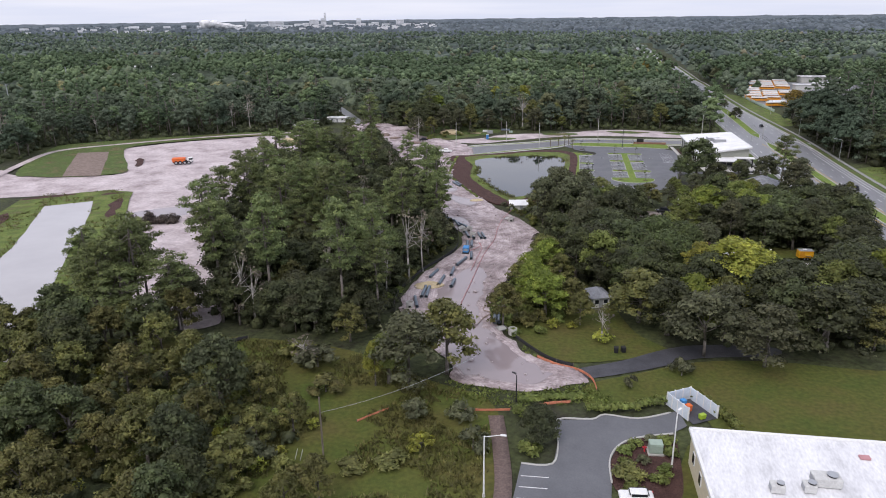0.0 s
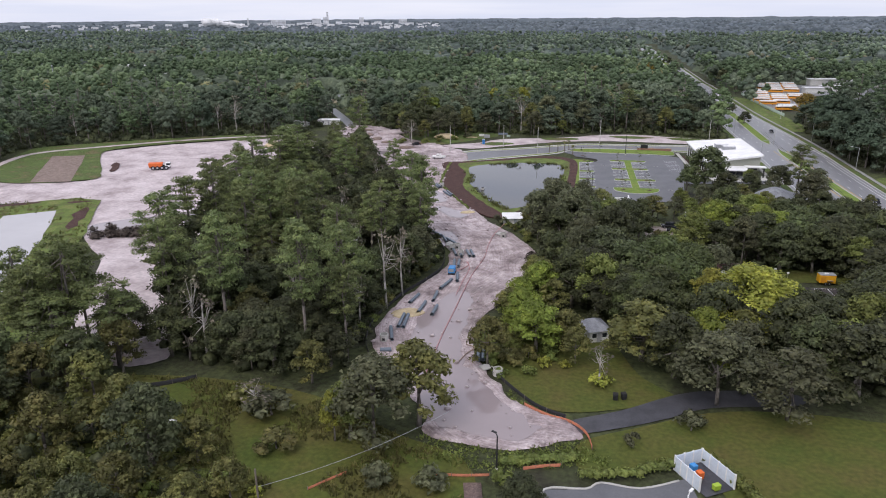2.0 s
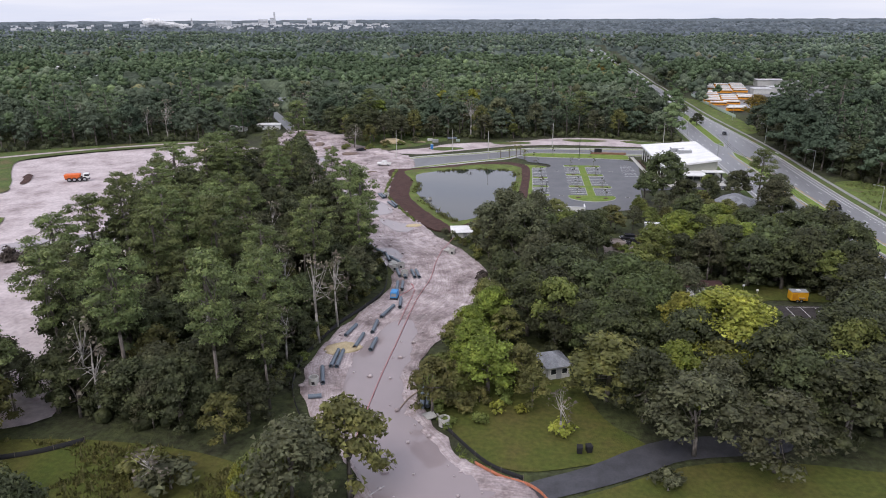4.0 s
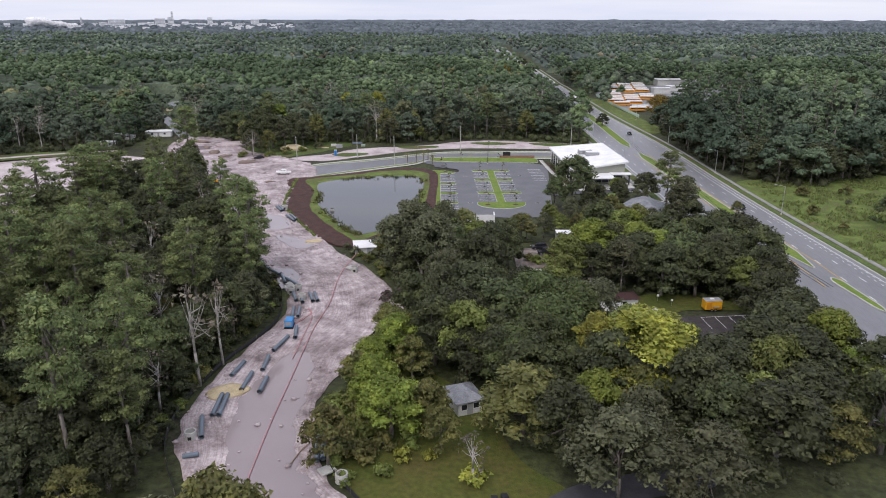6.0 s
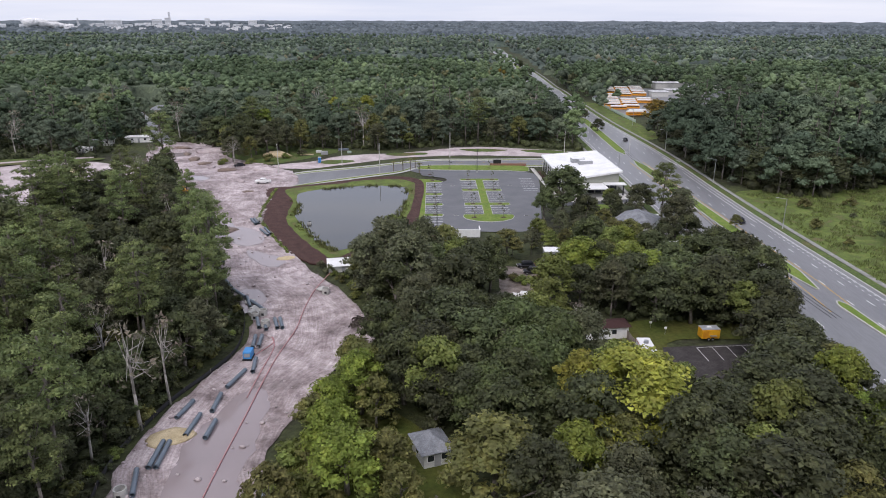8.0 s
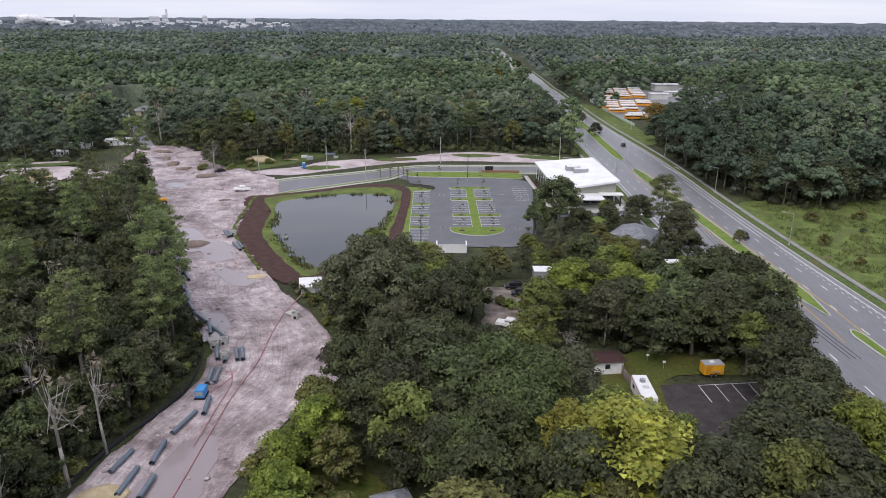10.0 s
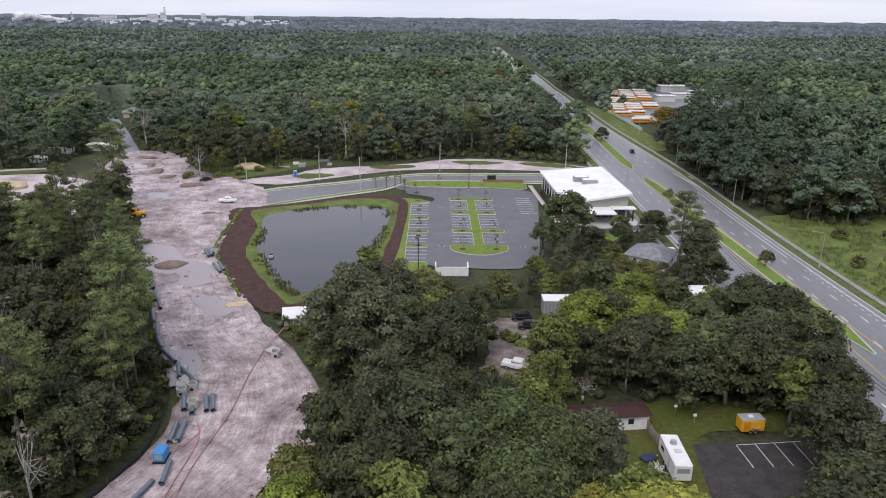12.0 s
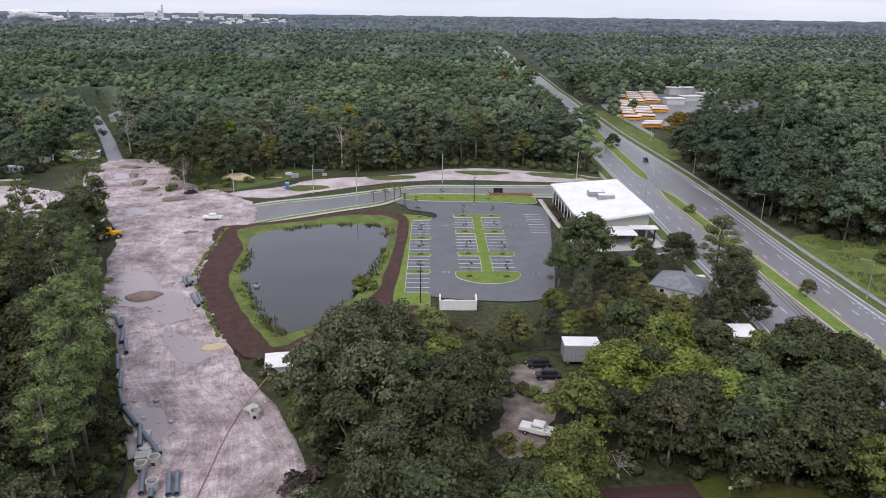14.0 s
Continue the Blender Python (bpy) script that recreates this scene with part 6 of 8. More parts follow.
part("base", box(B(), (0, 0, 0.5), (15, 0.7, 1.0), bevel=0.05), mat("brown_brick", [(0.2, 0.1, 0.07), (0.28, 0.16, 0.12)], scale=2, rough=0.9, fine=0.2), sign)
part("panel", box(B(), (-4.5, 0, 1.7), (3.2, 0.5, 1.8), bevel=0.05), M["dark"], sign, "dark sign panel")

# ---- the car park ----
PO, PU, PV = np.array((6.0, 270.0)), np.array((0.998, 0.068)), np.array((-0.068, 0.998))


def lot(u, v):
    return PO + PU * u + PV * v


STEP = [0.0]


def island(name, pts, label, smooth=0):
    o = np.array([lot(u, v) for u, v in pts])
    if smooth:
        o = catmull(o, smooth)
    STEP[0] += 0.004
    sheet(name, o, 0.25 + STEP[0], M["bright_grass"], label, "planted island", thick=0.2)
    strip("island_kerb", np.concatenate([o, o[:1]]), 0.3, 0.1, M["concrete"], 0.14 + STEP[0] * 0.5, "concrete kerb round a planted island", "kerb")


island("spine_island", [(-0.6, 0), (2.0, 0), (1.9, 51), (-0.7, 51)], "long strip of turf between parking bays")
for v, a, b in ((51, -6.4, 8.1), (34.3, -6.3, 7.6), (14.6, -6.2, 8.6)):
    island("finger_island", [(a, v - 1.1), (a + 0.8, v - 1.5), (b - 0.8, v - 1.5), (b, v - 1.1), (b, v + 1.1), (b - 0.8, v + 1.5), (a + 0.8, v + 1.5), (a, v + 1.1)], "turf finger island with young trees")
island("end_island", [(-7.2, 0.6), (-6.5, -3.2), (-3, -5.8), (0.6, -6.6), (4.5, -5.8), (7.6, -3.2), (8.4, 0.6), (6, 1.5), (-5, 1.5)], "half-round turf island at the end of the bays", 3)
for v in (28.0, 13.9, 1.0):
    island("side_island", [(-19.2, v - 1.2), (-13.9, v - 1.2), (-13.4, v), (-13.9, v + 1.2), (-19.2, v + 1.2)], "turf island between the western bays")
island("edge_turf", [(-22.4, -22), (-13.5, -22), (-13.5, -12.5), (-19.3, -12.5), (-19.3, 46), (-13.8, 46.5), (-13.2, 48), (-17, 51), (-22, 52)], "turf strip between car park and pond")
island("north_island", [(-23, 71), (-10, 68.6), (10, 68), (20, 66), (22, 70), (19, 77), (-10, 77), (-20, 76)], "long turf island by the access road", 3)
bays = []
for v0, v1 in ((2.4, 12.6), (15.4, 26.6), (29.4, 45.6), (-12, -0.4)):
    n = max(3, round((v1 - v0) / 2.75))
    bays += [(-19.1, -13.6, v0 + (v1 - v0) * i / n) for i in range(n + 1)]
for v0, v1 in ((1.8, 13.0), (16.2, 32.6), (36.0, 49.3)):
    n = max(3, round((v1 - v0) / 2.75))
    for i in range(n + 1):
        bays += [(-6.4, -0.8, v0 + (v1 - v0) * i / n), (2.2, 7.8, v0 + (v1 - v0) * i / n)]
bays += [(15.8, 21.0, 34 + 2.75 * i) for i in range(8)]
bv, bf = [], []
for u0, u1, v in bays:
    k = len(bv)
    for u, w in ((u0, -0.11), (u1, -0.11), (u1, 0.11), (u0, 0.11)):
        bv.append((*lot(u, v + w), 0.132))
    bf.append((k, k + 1, k + 2, k + 3))
tagged(new("bay_lines", mesh_from("bay_lines", bv, bf, M["paint"])), "white painted lines of the parking bays", "road marking", kind="structure")
for u, v in ((-16, 28), (-16, 14), (-16, 1), (-3.5, 51), (5.5, 51), (-3.5, 34.3), (5, 34.3), (-3.5, 14.6), (5.5, 14.6), (-4, -2), (5, -2), (-17, 49), (-18, 60), (-10, 72), (6, 72)):
    x, y = lot(u, v)
    tree("sapling", x, y, 1.0 + 0.3 * rng.random(), group="young trees in the car park", z=0.2)
    solo("tree_ring", box(B(), (0, 0, 0.0), (1.5, 1.2, 0.04), 20, bevel=0.015), M["mulch"], "small mulched ring under a young tree", "mulch ring", pose(x, y, 0.28))
for u, v in ((-9.5, 41), (-9.5, 1.0), (11.5, 42), (12.5, 0.5)):
    x, y = lot(u, v)
    g = thing("drain_grate", "dark iron drain grate in the asphalt", "drain", pose(x, y, 0.125, 0, 0, 4), "drains")
    part("frame", box(B(), (0, 0, 0.01), (1.5, 0.9, 0.02)), M["concrete"], g)
    part("grate", box(B(), (0, 0, 0.025), (1.2, 0.6, 0.02)), M["dark"], g)


def enclosure(m, a, b, h, label, wallm, inside_m):
    t = thing("bin_enclosure", label, "bin enclosure", m)
    for x, y, sx, sy in ((0, b / 2, a, 0.2), (-a / 2, 0, 0.2, b), (a / 2, 0, 0.2, b)):
        w = part("wall", box(B(), (x, y, h / 2), (sx, sy, h), bevel=0.03), wallm, t)
        part("coping", box(B(), (x, y, h + 0.05), (sx + 0.12, sy + 0.12, 0.1)), wallm, w)
    part("floor", box(B(), (0, 0, 0.05), (a, b, 0.1)), inside_m, t)
    return t


x, y = lot(-7.4, -20.2)
enclosure(pose(x, y, 0.1, 0, 0, 184), 7.8, 3.6, 2.2, "white walled bin enclosure beside the car park", M["white"], M["concrete"])
for dx in (-1.8, 1.8):
    s = solo("waste_bin", box(B(), (0, 0, 0.7), (2.2, 1.5, 1.3), bevel=0.06, taper=1.06), M["green_box"], "green steel waste bin in the enclosure", "waste bin", pose(x + dx, y - 0.1, 0.2, 0, 0, 4), "bins in the enclosure")


def lamp_post(m, h, arm, label, colour, group=""):
    """A street lamp whose arm reaches along its own x."""
    t = thing("street_lamp", label, "street lamp", m, group)
    part("base", tube(B(), (0, 0, 0), (0, 0, 0.5), 0.22, 0.18, 8), M["concrete"], t)
    part("pole", tube(B(), (0, 0, 0.4), (0, 0, h), 0.13, 0.08, 8), colour, t)
    if arm:
        part("arm", tube(B(), (0, 0, h - 0.1), (arm, 0, h + 0.35), 0.06, 0.05, 6), colour, t)
    part("lamp_head", box(B(), (arm + 0.25, 0, h + 0.35), (0.8, 0.32, 0.16), bevel=0.04), colour, t)
    return t


for x, y, r in ((92.6, 262, 180), (91.0, 322, 180), (90.2, 392, 180), (90.5, 470, 180), (60.0, 268, 0), (57.5, 332, 0), (57.0, 410, 0), (97, 206, 180), (57, 500, 0), (89, 560, 180)):
    lamp_post(pose(x, y, 0.05, 0, 0, r), 9.0, 2.6, "tall galvanised street lamp with a long arm", M["steel"], "highway lamps")
for u, v in ((-15.5, -19.5), (0.7, 64.5)):
    x, y = lot(u, v)
    lamp_post(pose(x, y, 0.1), 9.0, 0.0, "slim dark car park lamp", M["dark"], "car park lamps")


def pole(m, h, label, colour, cross=0, group="", r=0.16):
    t = thing("utility_pole", label, "utility pole", m, group)
    part("pole", tube(B(), (0, 0, -0.2), (0, 0, h), r, r * 0.65, 8), colour, t)
    if cross:
        part("crossarm", box(B(), (0, 0, h - 0.6), (2.4, 0.14, 0.16)), colour, t)
        for dx in (-1.0, 0, 1.0):
            part("insulator", tube(B(), (dx, 0, h - 0.52), (dx, 0, h - 0.25), 0.06, 0.04, 6), M["grey"], t)
    return t


for x, y, h in ((-75.4, 326, 12), (-36, 329.8, 12), (-10, 366, 11), (41, 374, 11), (-54, 345, 10), (70, 375, 7)):
    pole(pose(x, y, 0.1), h, "pale new concrete utility pole", M["concrete"], 0, "poles on the access road")
pole(pose(-38.3, 79.2, 0), 9.5, "weathered dark wooden pole carrying a cable", M["wood"], 0)
pole(pose(61.2, 262, 0), 12.0, "grey wooden pole beside the highway", M["wood"], 1)
pole(pose(-360, 353, 0), 24, "tall steel power pole over the trees", M["steel"], 1, "power poles", 0.4)
pole(pose(-420, 470, 0), 26, "tall steel power pole over the trees", M["steel"], 1, "power poles", 0.4)


def cable(p0, p1, sag, r, material, label):
    bm = B()
    p0, p1 = Vector(p0), Vector(p1)
    across = Vector((-(p1 - p0).y, (p1 - p0).x, 0)).normalized()
    rings = []
    for i in range(13):
        f = i / 12
        q = p0.lerp(p1, f) - Vector((0, 0, sag * 4 * f * (1 - f)))
        rings.append([bm.verts.new(q + across * (r * math.cos(t)) + Vector((0, 0, r * math.sin(t)))) for t in (0.0, 1.571, 3.142, 4.712)])
    for ra, rb in zip(rings[:-1], rings[1:]):
        for i in range(4):
            bm.faces.new((ra[i], ra[(i + 1) % 4], rb[(i + 1) % 4], rb[i]))
    solo("cable", bm, material, label, "cable")


cable((-38.3, 79.2, 7.0), (-20, 100, 7.5), 1.0, 0.03, M["grey"], "overhead cable sagging over the meadow")
for k in (0, 1, 2):
    cable((60.4 + k * 0.8, 262, 11.6), (62.4 + k * 0.8, 170, 11.6), 1.5, 0.05, M["dark"], "power cable beside the highway")
    cable((60.4 + k * 0.8, 262, 11.6), (57.5 + k * 0.8, 340, 11.6), 1.5, 0.05, M["dark"], "power cable beside the highway")

# ---- houses and trailers among the trees ----


def hip_house(m, a, b, h, rise, label, wallm, roofm, group=""):
    t = thing("house", label, "house", m, group)
    w = part("wall", box(B(), (0, 0, h / 2), (a, b, h)), wallm, t)
    bm = B()
    e = 0.5
    lo = [bm.verts.new((sx * (a / 2 + e), sy * (b / 2 + e), h - 0.1)) for sx, sy in ((-1, -1), (1, -1), (1, 1), (-1, 1))]
    rl = max(0.1, (max(a, b) - min(a, b)) / 2)
    r0, r1 = (bm.verts.new((-rl, 0, h + rise)), bm.verts.new((rl, 0, h + rise))) if a >= b else (bm.verts.new((0, -rl, h + rise)), bm.verts.new((0, rl, h + rise)))
    if a >= b:
        for f in ((lo[0], lo[1], r1, r0), (lo[1], lo[2], r1), (lo[2], lo[3], r0, r1), (lo[3], lo[0], r0)):
            bm.faces.new(f)
    else:
        for f in ((lo[0], lo[1], r0), (lo[1], lo[2], r1, r0), (lo[2], lo[3], r1), (lo[3], lo[0], r0, r1)):
            bm.faces.new(f)
    bm.faces.new(lo[::-1])
    part("roof", bm, roofm, t, "grey shingled roof")
    for i, (x, y, r) in enumerate(((-a * 0.25, -b / 2, 0), (a * 0.25, -b / 2, 0), (-a / 2, 0, 90), (a / 2, 0, 90))):
        wi = part("window", box(B(), (x, y, h * 0.58), (1.1, 0.12, 1.1), r), M["white"], t)
        part("pane", box(B(), (x, y, h * 0.58), (0.9, 0.16, 0.9), r), M["glass"], wi)
    part("door", box(B(), (0, -b / 2, 1.0), (0.95, 0.14, 2.0)), M["grey"], t)
    return t


hip_house(pose(50.5, 262, 0, 0, 0, -30), 10.5, 10.0, 2.7, 2.6, "house with a blue-grey hipped shingle roof", M["offwhite"], M["shingle"])
hip_house(pose(-2.2, 144.5, 0, 0, 0, 25), 4.0, 5.0, 2.5, 1.3, "small white cottage with a grey roof among trees", M["offwhite"], M["shingle"])
hip_house(pose(-178, 386, 0, 0, 0, 5), 9, 4, 2.8, 0.5, "white mobile home by the sand road", M["white"], M["white_roof"], "mobile homes")
hip_house(pose(-165, 396, 0, 0, 0, 15), 12, 5, 2.8, 0.6, "white mobile home under trees", M["white"], M["white_roof"], "mobile homes")
hip_house(pose(-178, 386, 0, 0, 0, 5) @ pose(0, -20, 0), 6, 3, 2.4, 0.4, "small white trailer home by the wood", M["white"], M["white_roof"], "mobile homes")
hip_house(pose(27.0, 185.4, 0, 0, 0, 10), 11.5, 3.4, 2.6, 0.5, "low white building with a dark red roof", M["white"], flat("dark_red_roof", (0.05, 0.022, 0.02), 0.8))
hip_house(pose(54.5, 236.5, 0, 0, 0, 5), 7, 5, 2.8, 0.5, "white-roofed shed between trees and highway", M["white"], M["white_roof"])
hip_house(pose(-200, 500, 0, 0, 0, 30), 14, 9, 3, 2.5, "grey-roofed house deep in the woods", M["cream"], M["shingle"])
hip_house(pose(31, 616, 0, 0, 0, 0), 14, 10, 4, 1.0, "white-roofed shop beside the highway", M["offwhite"], M["white_roof"])
hip_house(pose(40, 560, 0, 0, 0, 0), 12, 9, 4, 1.2, "low shop with a grey roof beside the highway", M["cream"], M["shingle"])
hip_house(pose(118, 860, 0, 0, 0, 0), 24, 14, 5, 0.6, "long white-roofed store in the woods", M["offwhite"], M["white_roof"])
hip_house(pose(-420, 600, 0, 0, 0, 0), 30, 10, 10, 0.5, "long pale building beyond the woods", M["offwhite"], M["white_roof"])
hip_house(pose(-520, 690, 0, 0, 0, 0), 40, 10, 11, 0.5, "long pale building beyond the woods", M["offwhite"], M["white_roof"])
for x, y, a, b, h in ((-462, 478, 12, 8, 3), (-486, 512, 14, 9, 3.4), (-560, 612, 14, 9, 3.4), (-640, 712, 16, 10, 3.6), (-700, 830, 22, 12, 5)):
    hip_house(pose(x, y, 0, 0, 0, 20), a, b, h, 1.4, "pale house beside the power line clearing", M["offwhite"], M["worn_roof"], "houses by the clearing")
house_path = strip("woodland_street", catmull([(-147, 388), (-172, 430), (-198, 472), (-226, 516), (-250, 556)], 5, False), 6.0, 0.06, M["asphalt"], 0, "narrow street leading into the wood", "road")
tr = thing("box_trailer", "long white and grey box trailer under trees", "trailer", pose(23.2, 226.5, 0.0, 0, 0, 3))
part("body", box(B(), (0, 0, 2.3), (6.5, 3.6, 3.2), bevel=0.05), M["grey"], tr)
part("roof", box(B(), (0, 0, 3.98), (6.6, 3.7, 0.18), bevel=0.04), M["white_roof"], tr, "white ribbed roof")
for i in range(9):
    part("rib", box(B(), (-3.0 + i * 0.75, 0, 2.3), (0.08, 3.66, 3.0)), M["steel"], tr)
wheels(tr, 2.4, 1.4, 0.45)
rv = thing("camper_trailer", "white camper trailer with a red stripe", "camper", pose(34.4, 175.2, 0.02, 0, 0, 2))
part("body", box(B(), (0, 0, 1.75), (2.5, 7.4, 2.5), bevel=0.14), M["white"], rv)
part("stripe", box(B(), (-1.26, 0.4, 2.75), (0.03, 6.4, 0.14)), M["red"], rv, "red stripe along the eave")
part("roof_vent", box(B(), (0.1, -0.5, 3.1), (0.9, 0.7, 0.2), bevel=0.05), M["offwhite"], rv)
part("roof_unit", tube(B(), (0, 1.4, 3.0), (0, 1.4, 3.45), 0.5, 0.42, 12), M["steel"], rv, "round steel roof unit")
part("rear_window", box(B(), (0, -3.71, 2.1), (1.7, 0.05, 0.7)), M["grey"], rv)
part("side_window", box(B(), (-1.26, 1.8, 1.9), (0.04, 1.2, 0.6)), M["glass"], rv)
part("door", box(B(), (-1.26, -1.2, 1.5), (0.04, 0.7, 1.8)), M["offwhite"], rv)
wheels(rv, 1.1, 0.6, 0.36)
gs = thing("generator_trailer", "bright yellow cargo trailer with a grey roof", "trailer", pose(48.3, 185.4, 0.02, 0, 0, 8))
part("body", box(B(), (0, 0, 1.35), (3.6, 2.0, 1.9), bevel=0.1), M["yellow"], gs)
part("roof", box(B(), (0, 0, 2.36), (3.6, 2.0, 0.14), bevel=0.05), M["grey"], gs)
part("roof_vent", box(B(), (-0.1, 0, 2.52), (0.8, 0.6, 0.22), bevel=0.05), M["white"], gs)
part("shelf", box(B(), (0.4, -1.2, 1.15), (1.3, 0.5, 0.06)), M["steel"], gs)
part("panel", box(B(), (-1.0, -1.01, 1.35), (1.1, 0.04, 1.4)), flat("amber_panel", (0.6, 0.26, 0.02), 0.5), gs)
part("drawbar", tube(B(), (1.8, 0, 0.5), (3.0, 0, 0.45), 0.06, n=6), M["dark"], gs)
wheels(gs, 0.4, 0.95, 0.34)
sheet("small_car_park", ragged(np.array([(38.6, 181), (57, 184), (59, 166), (44, 163), (37.6, 167.5)]), 0.4), 0.05, M["old_asphalt"], "worn dark asphalt yard with bay lines", "car park")
strip("small_bay_line", [(45.0, 181.3), (57.5, 183.4)], 0.10, 0.056, M["paint"], 0, "white bay line on dark asphalt", "road marking")
for i in range(4):
    x, y = 45.0 + i * 2.9, 181.3 + i * 0.45
    strip("small_bay_line", [(x, y), (x + 0.6, y - 5.4)], 0.10, 0.056, M["paint"], 0, "white bay line on dark asphalt", "road marking")
strip("yard_fence", [(32.6, 186), (33.0, 182), (34.2, 178)], 0.15, 0.0, M["wood"], 1.7, "brown board fence between yards", "fence", kind="")
for x, y in ((40.5, 187), (38.2, 189.5)):
    sg = thing("sign_post", "small white sign on a thin post", "sign", pose(x, y, 0))
    part("post", tube(B(), (0, 0, 0), (0, 0, 1.3), 0.04, n=6), M["steel"], sg)
    part("board", box(B(), (0, 0, 1.35), (0.5, 0.05, 0.45)), M["white"], sg)
for i in range(14):
    a = rng.random() * 180
    solo("scrap_pipe", tube(B(), (-0.9 - rng.random(), 0, 0.1 + 0.04 * (i % 4)), (1.0 + rng.random(), 0, 0.14 + 0.04 * (i % 4)), 0.05, n=6), M["offwhite"], "loose white pipe lying in the grass", "pipe", pose(32.2 + rng.normal() * 0.7, 174.6 + rng.normal() * 0.7, 0.0, 0, 0, a), "scrap pipes")
solo("blue_tarpaulin", box(B(), (0, 0, 0.25), (2.4, 1.6, 0.5), bevel=0.2), flat("navy_tarpaulin", (0.03, 0.045, 0.09), 0.6), "crumpled dark blue tarpaulin", "tarpaulin", pose(31.3, 177.0, 0, 0, 0, 30))

# ---- the south building and its court ----
sb = thing("white_roofed_building", "cream building with a stained flat white roof", "building", pose(12.3, 89.4, 0, 0, 0, 5.0))
part("wall", box(B(), (17, -14, 2.55), (33.4, 27.4, 5.1)), M["cream"], sb)
rf = part("roof", box(B(), (17, -14, 5.2), (33.6, 27.6, 0.22)), M["worn_roof"], sb, "flat white roof streaked with dirt")
for c, s in (((17, -0.1, 5.35), (34, 0.4, 0.5)), ((0.1, -14, 5.35), (0.4, 28, 0.5)), ((33.9, -14, 5.35), (0.4, 28, 0.5)), ((17, -27.9, 5.35), (34, 0.4, 0.5))):
    part("parapet", box(B(), c, s, bevel=0.05), M["white"], rf)
for y in (-3.5, -8, -13):
    wn_ = part("window", box(B(), (0.25, y, 2.9), (0.2, 1.2, 1.6)), M["white"], sb)
    part("pane", box(B(), (0.2, y, 2.9), (0.2, 0.95, 1.35)), M["glass"], wn_)


def roof_unit(x, y, a, b, h):
    t = thing("rooftop_unit", "beige rooftop air unit with a dark fan", "air unit", pose(12.3, 89.4, 0, 0, 0, 5.0) @ pose(x, y, 5.3), "roof plant")
    part("casing", box(B(), (0, 0, h / 2 + 0.1), (a, b, h), bevel=0.06), M["offwhite"], t)
    f = part("fan", tube(B(), (a * 0.2, 0, h + 0.1), (a * 0.2, 0, h + 0.3), min(a, b) * 0.32, n=14), M["dark"], t)
    part("fan_guard", tube(B(), (a * 0.2, 0, h + 0.3), (a * 0.2, 0, h + 0.33), min(a, b) * 0.36, n=14), M["steel"], f)
    part("grille", box(B(), (-a / 2, 0, h / 2 + 0.1), (0.06, b * 0.8, h * 0.6)), M["grey"], t)


roof_unit(8.0, -12.4, 1.6, 1.3, 1.0)
roof_unit(14.2, -10.2, 3.2, 1.9, 1.2)
roof_unit(11.8, -11.8, 1.4, 1.4, 1.0)
solo("roof_hatch", box(B(), (0, 0, 0.15), (1.3, 0.8, 0.3), bevel=0.05), flat("pink_primer", (0.5, 0.25, 0.26), 0.6), "faded pink roof hatch on the flat roof", "roof hatch", pose(12.3, 89.4, 0, 0, 0, 5.0) @ pose(21.0, -4.0, 5.32))
COURT = [(-6.3, 95.9), (-1, 97.2), (0.9, 99), (6, 99), (12.2, 102.8), (13.2, 98.6), (10.6, 95.7), (5.5, 93.5), (3.0, 90.8), (1.9, 87), (2.3, 82), (2.3, 60), (-10.2, 60), (-10.2, 83.5), (-5.8, 84.5), (-5.6, 90)]
sheet("service_court", np.array(COURT), 0.07, M["lot_asphalt"], "grey asphalt service court", "drive")
strip("court_kerb", catmull([(-10.2, 83.6), (-5.9, 84.4), (-5.6, 90), (-6.3, 95.9), (-1, 97.3), (0.9, 99.1), (6, 99.1), (11, 102)], 4, False), 0.25, 0.0, M["concrete"], 0.2, "pale kerb round the service court", "kerb")
strip("court_kerb", catmull([(11, 96), (5.5, 93.5), (3.0, 90.8), (1.9, 87), (2.3, 82)], 4, False), 0.25, 0.0, M["concrete"], 0.2, "pale kerb round the planting bed", "kerb")
for y in (80.8, 78.4, 76.0):
    strip("court_bay_line", [(-9.8, y), (-6.0, y + 0.4)], 0.14, 0.082, M["paint"], 0, "white bay line in the court", "road marking")
sheet("planting_bed", catmull([(2.3, 82), (2.1, 87), (3.2, 90.6), (5.6, 93.2), (10.6, 95.4), (11.6, 90), (11, 80), (6, 77)], 4), 0.05, M["mulch"], "mulched planting bed by the cream building", "planting bed")
strip("brick_path", catmull([(-15.8, 95), (-13.5, 86), (-11.6, 76), (-11.2, 60)], 5, False), 2.4, 0.05, mat("brown_paving", [(0.12, 0.085, 0.075), (0.17, 0.125, 0.11)], scale=1.5, rough=0.9, fine=0.2, fine_scale=6), 0.04, "worn brown brick footpath", "path")
for x, y, s_ in ((4.0, 89.5, 0.6), (5.5, 91.5, 0.6), (9.8, 93.4, 0.65), (10.4, 90.5, 0.6), (4.0, 86.5, 0.6), (6.5, 87.4, 0.55), (9.6, 86.2, 0.6), (7.6, 93.2, 0.5), (5.0, 81.0, 0.7), (8.6, 83.6, 0.7), (3.2, 84.0, 0.5)):
    tree("dull_shrub" if s_ < 0.6 else "shrub", x, y, s_, s_ * 0.8, group="bed shrubs")
en = thing("bin_enclosure", "white-blue panelled bin enclosure, gate open", "bin enclosure", pose(14.2, 103.2, 0, 0, 0, 35))
PANEL = flat("pale_blue_panel", (0.62, 0.68, 0.74), 0.5)
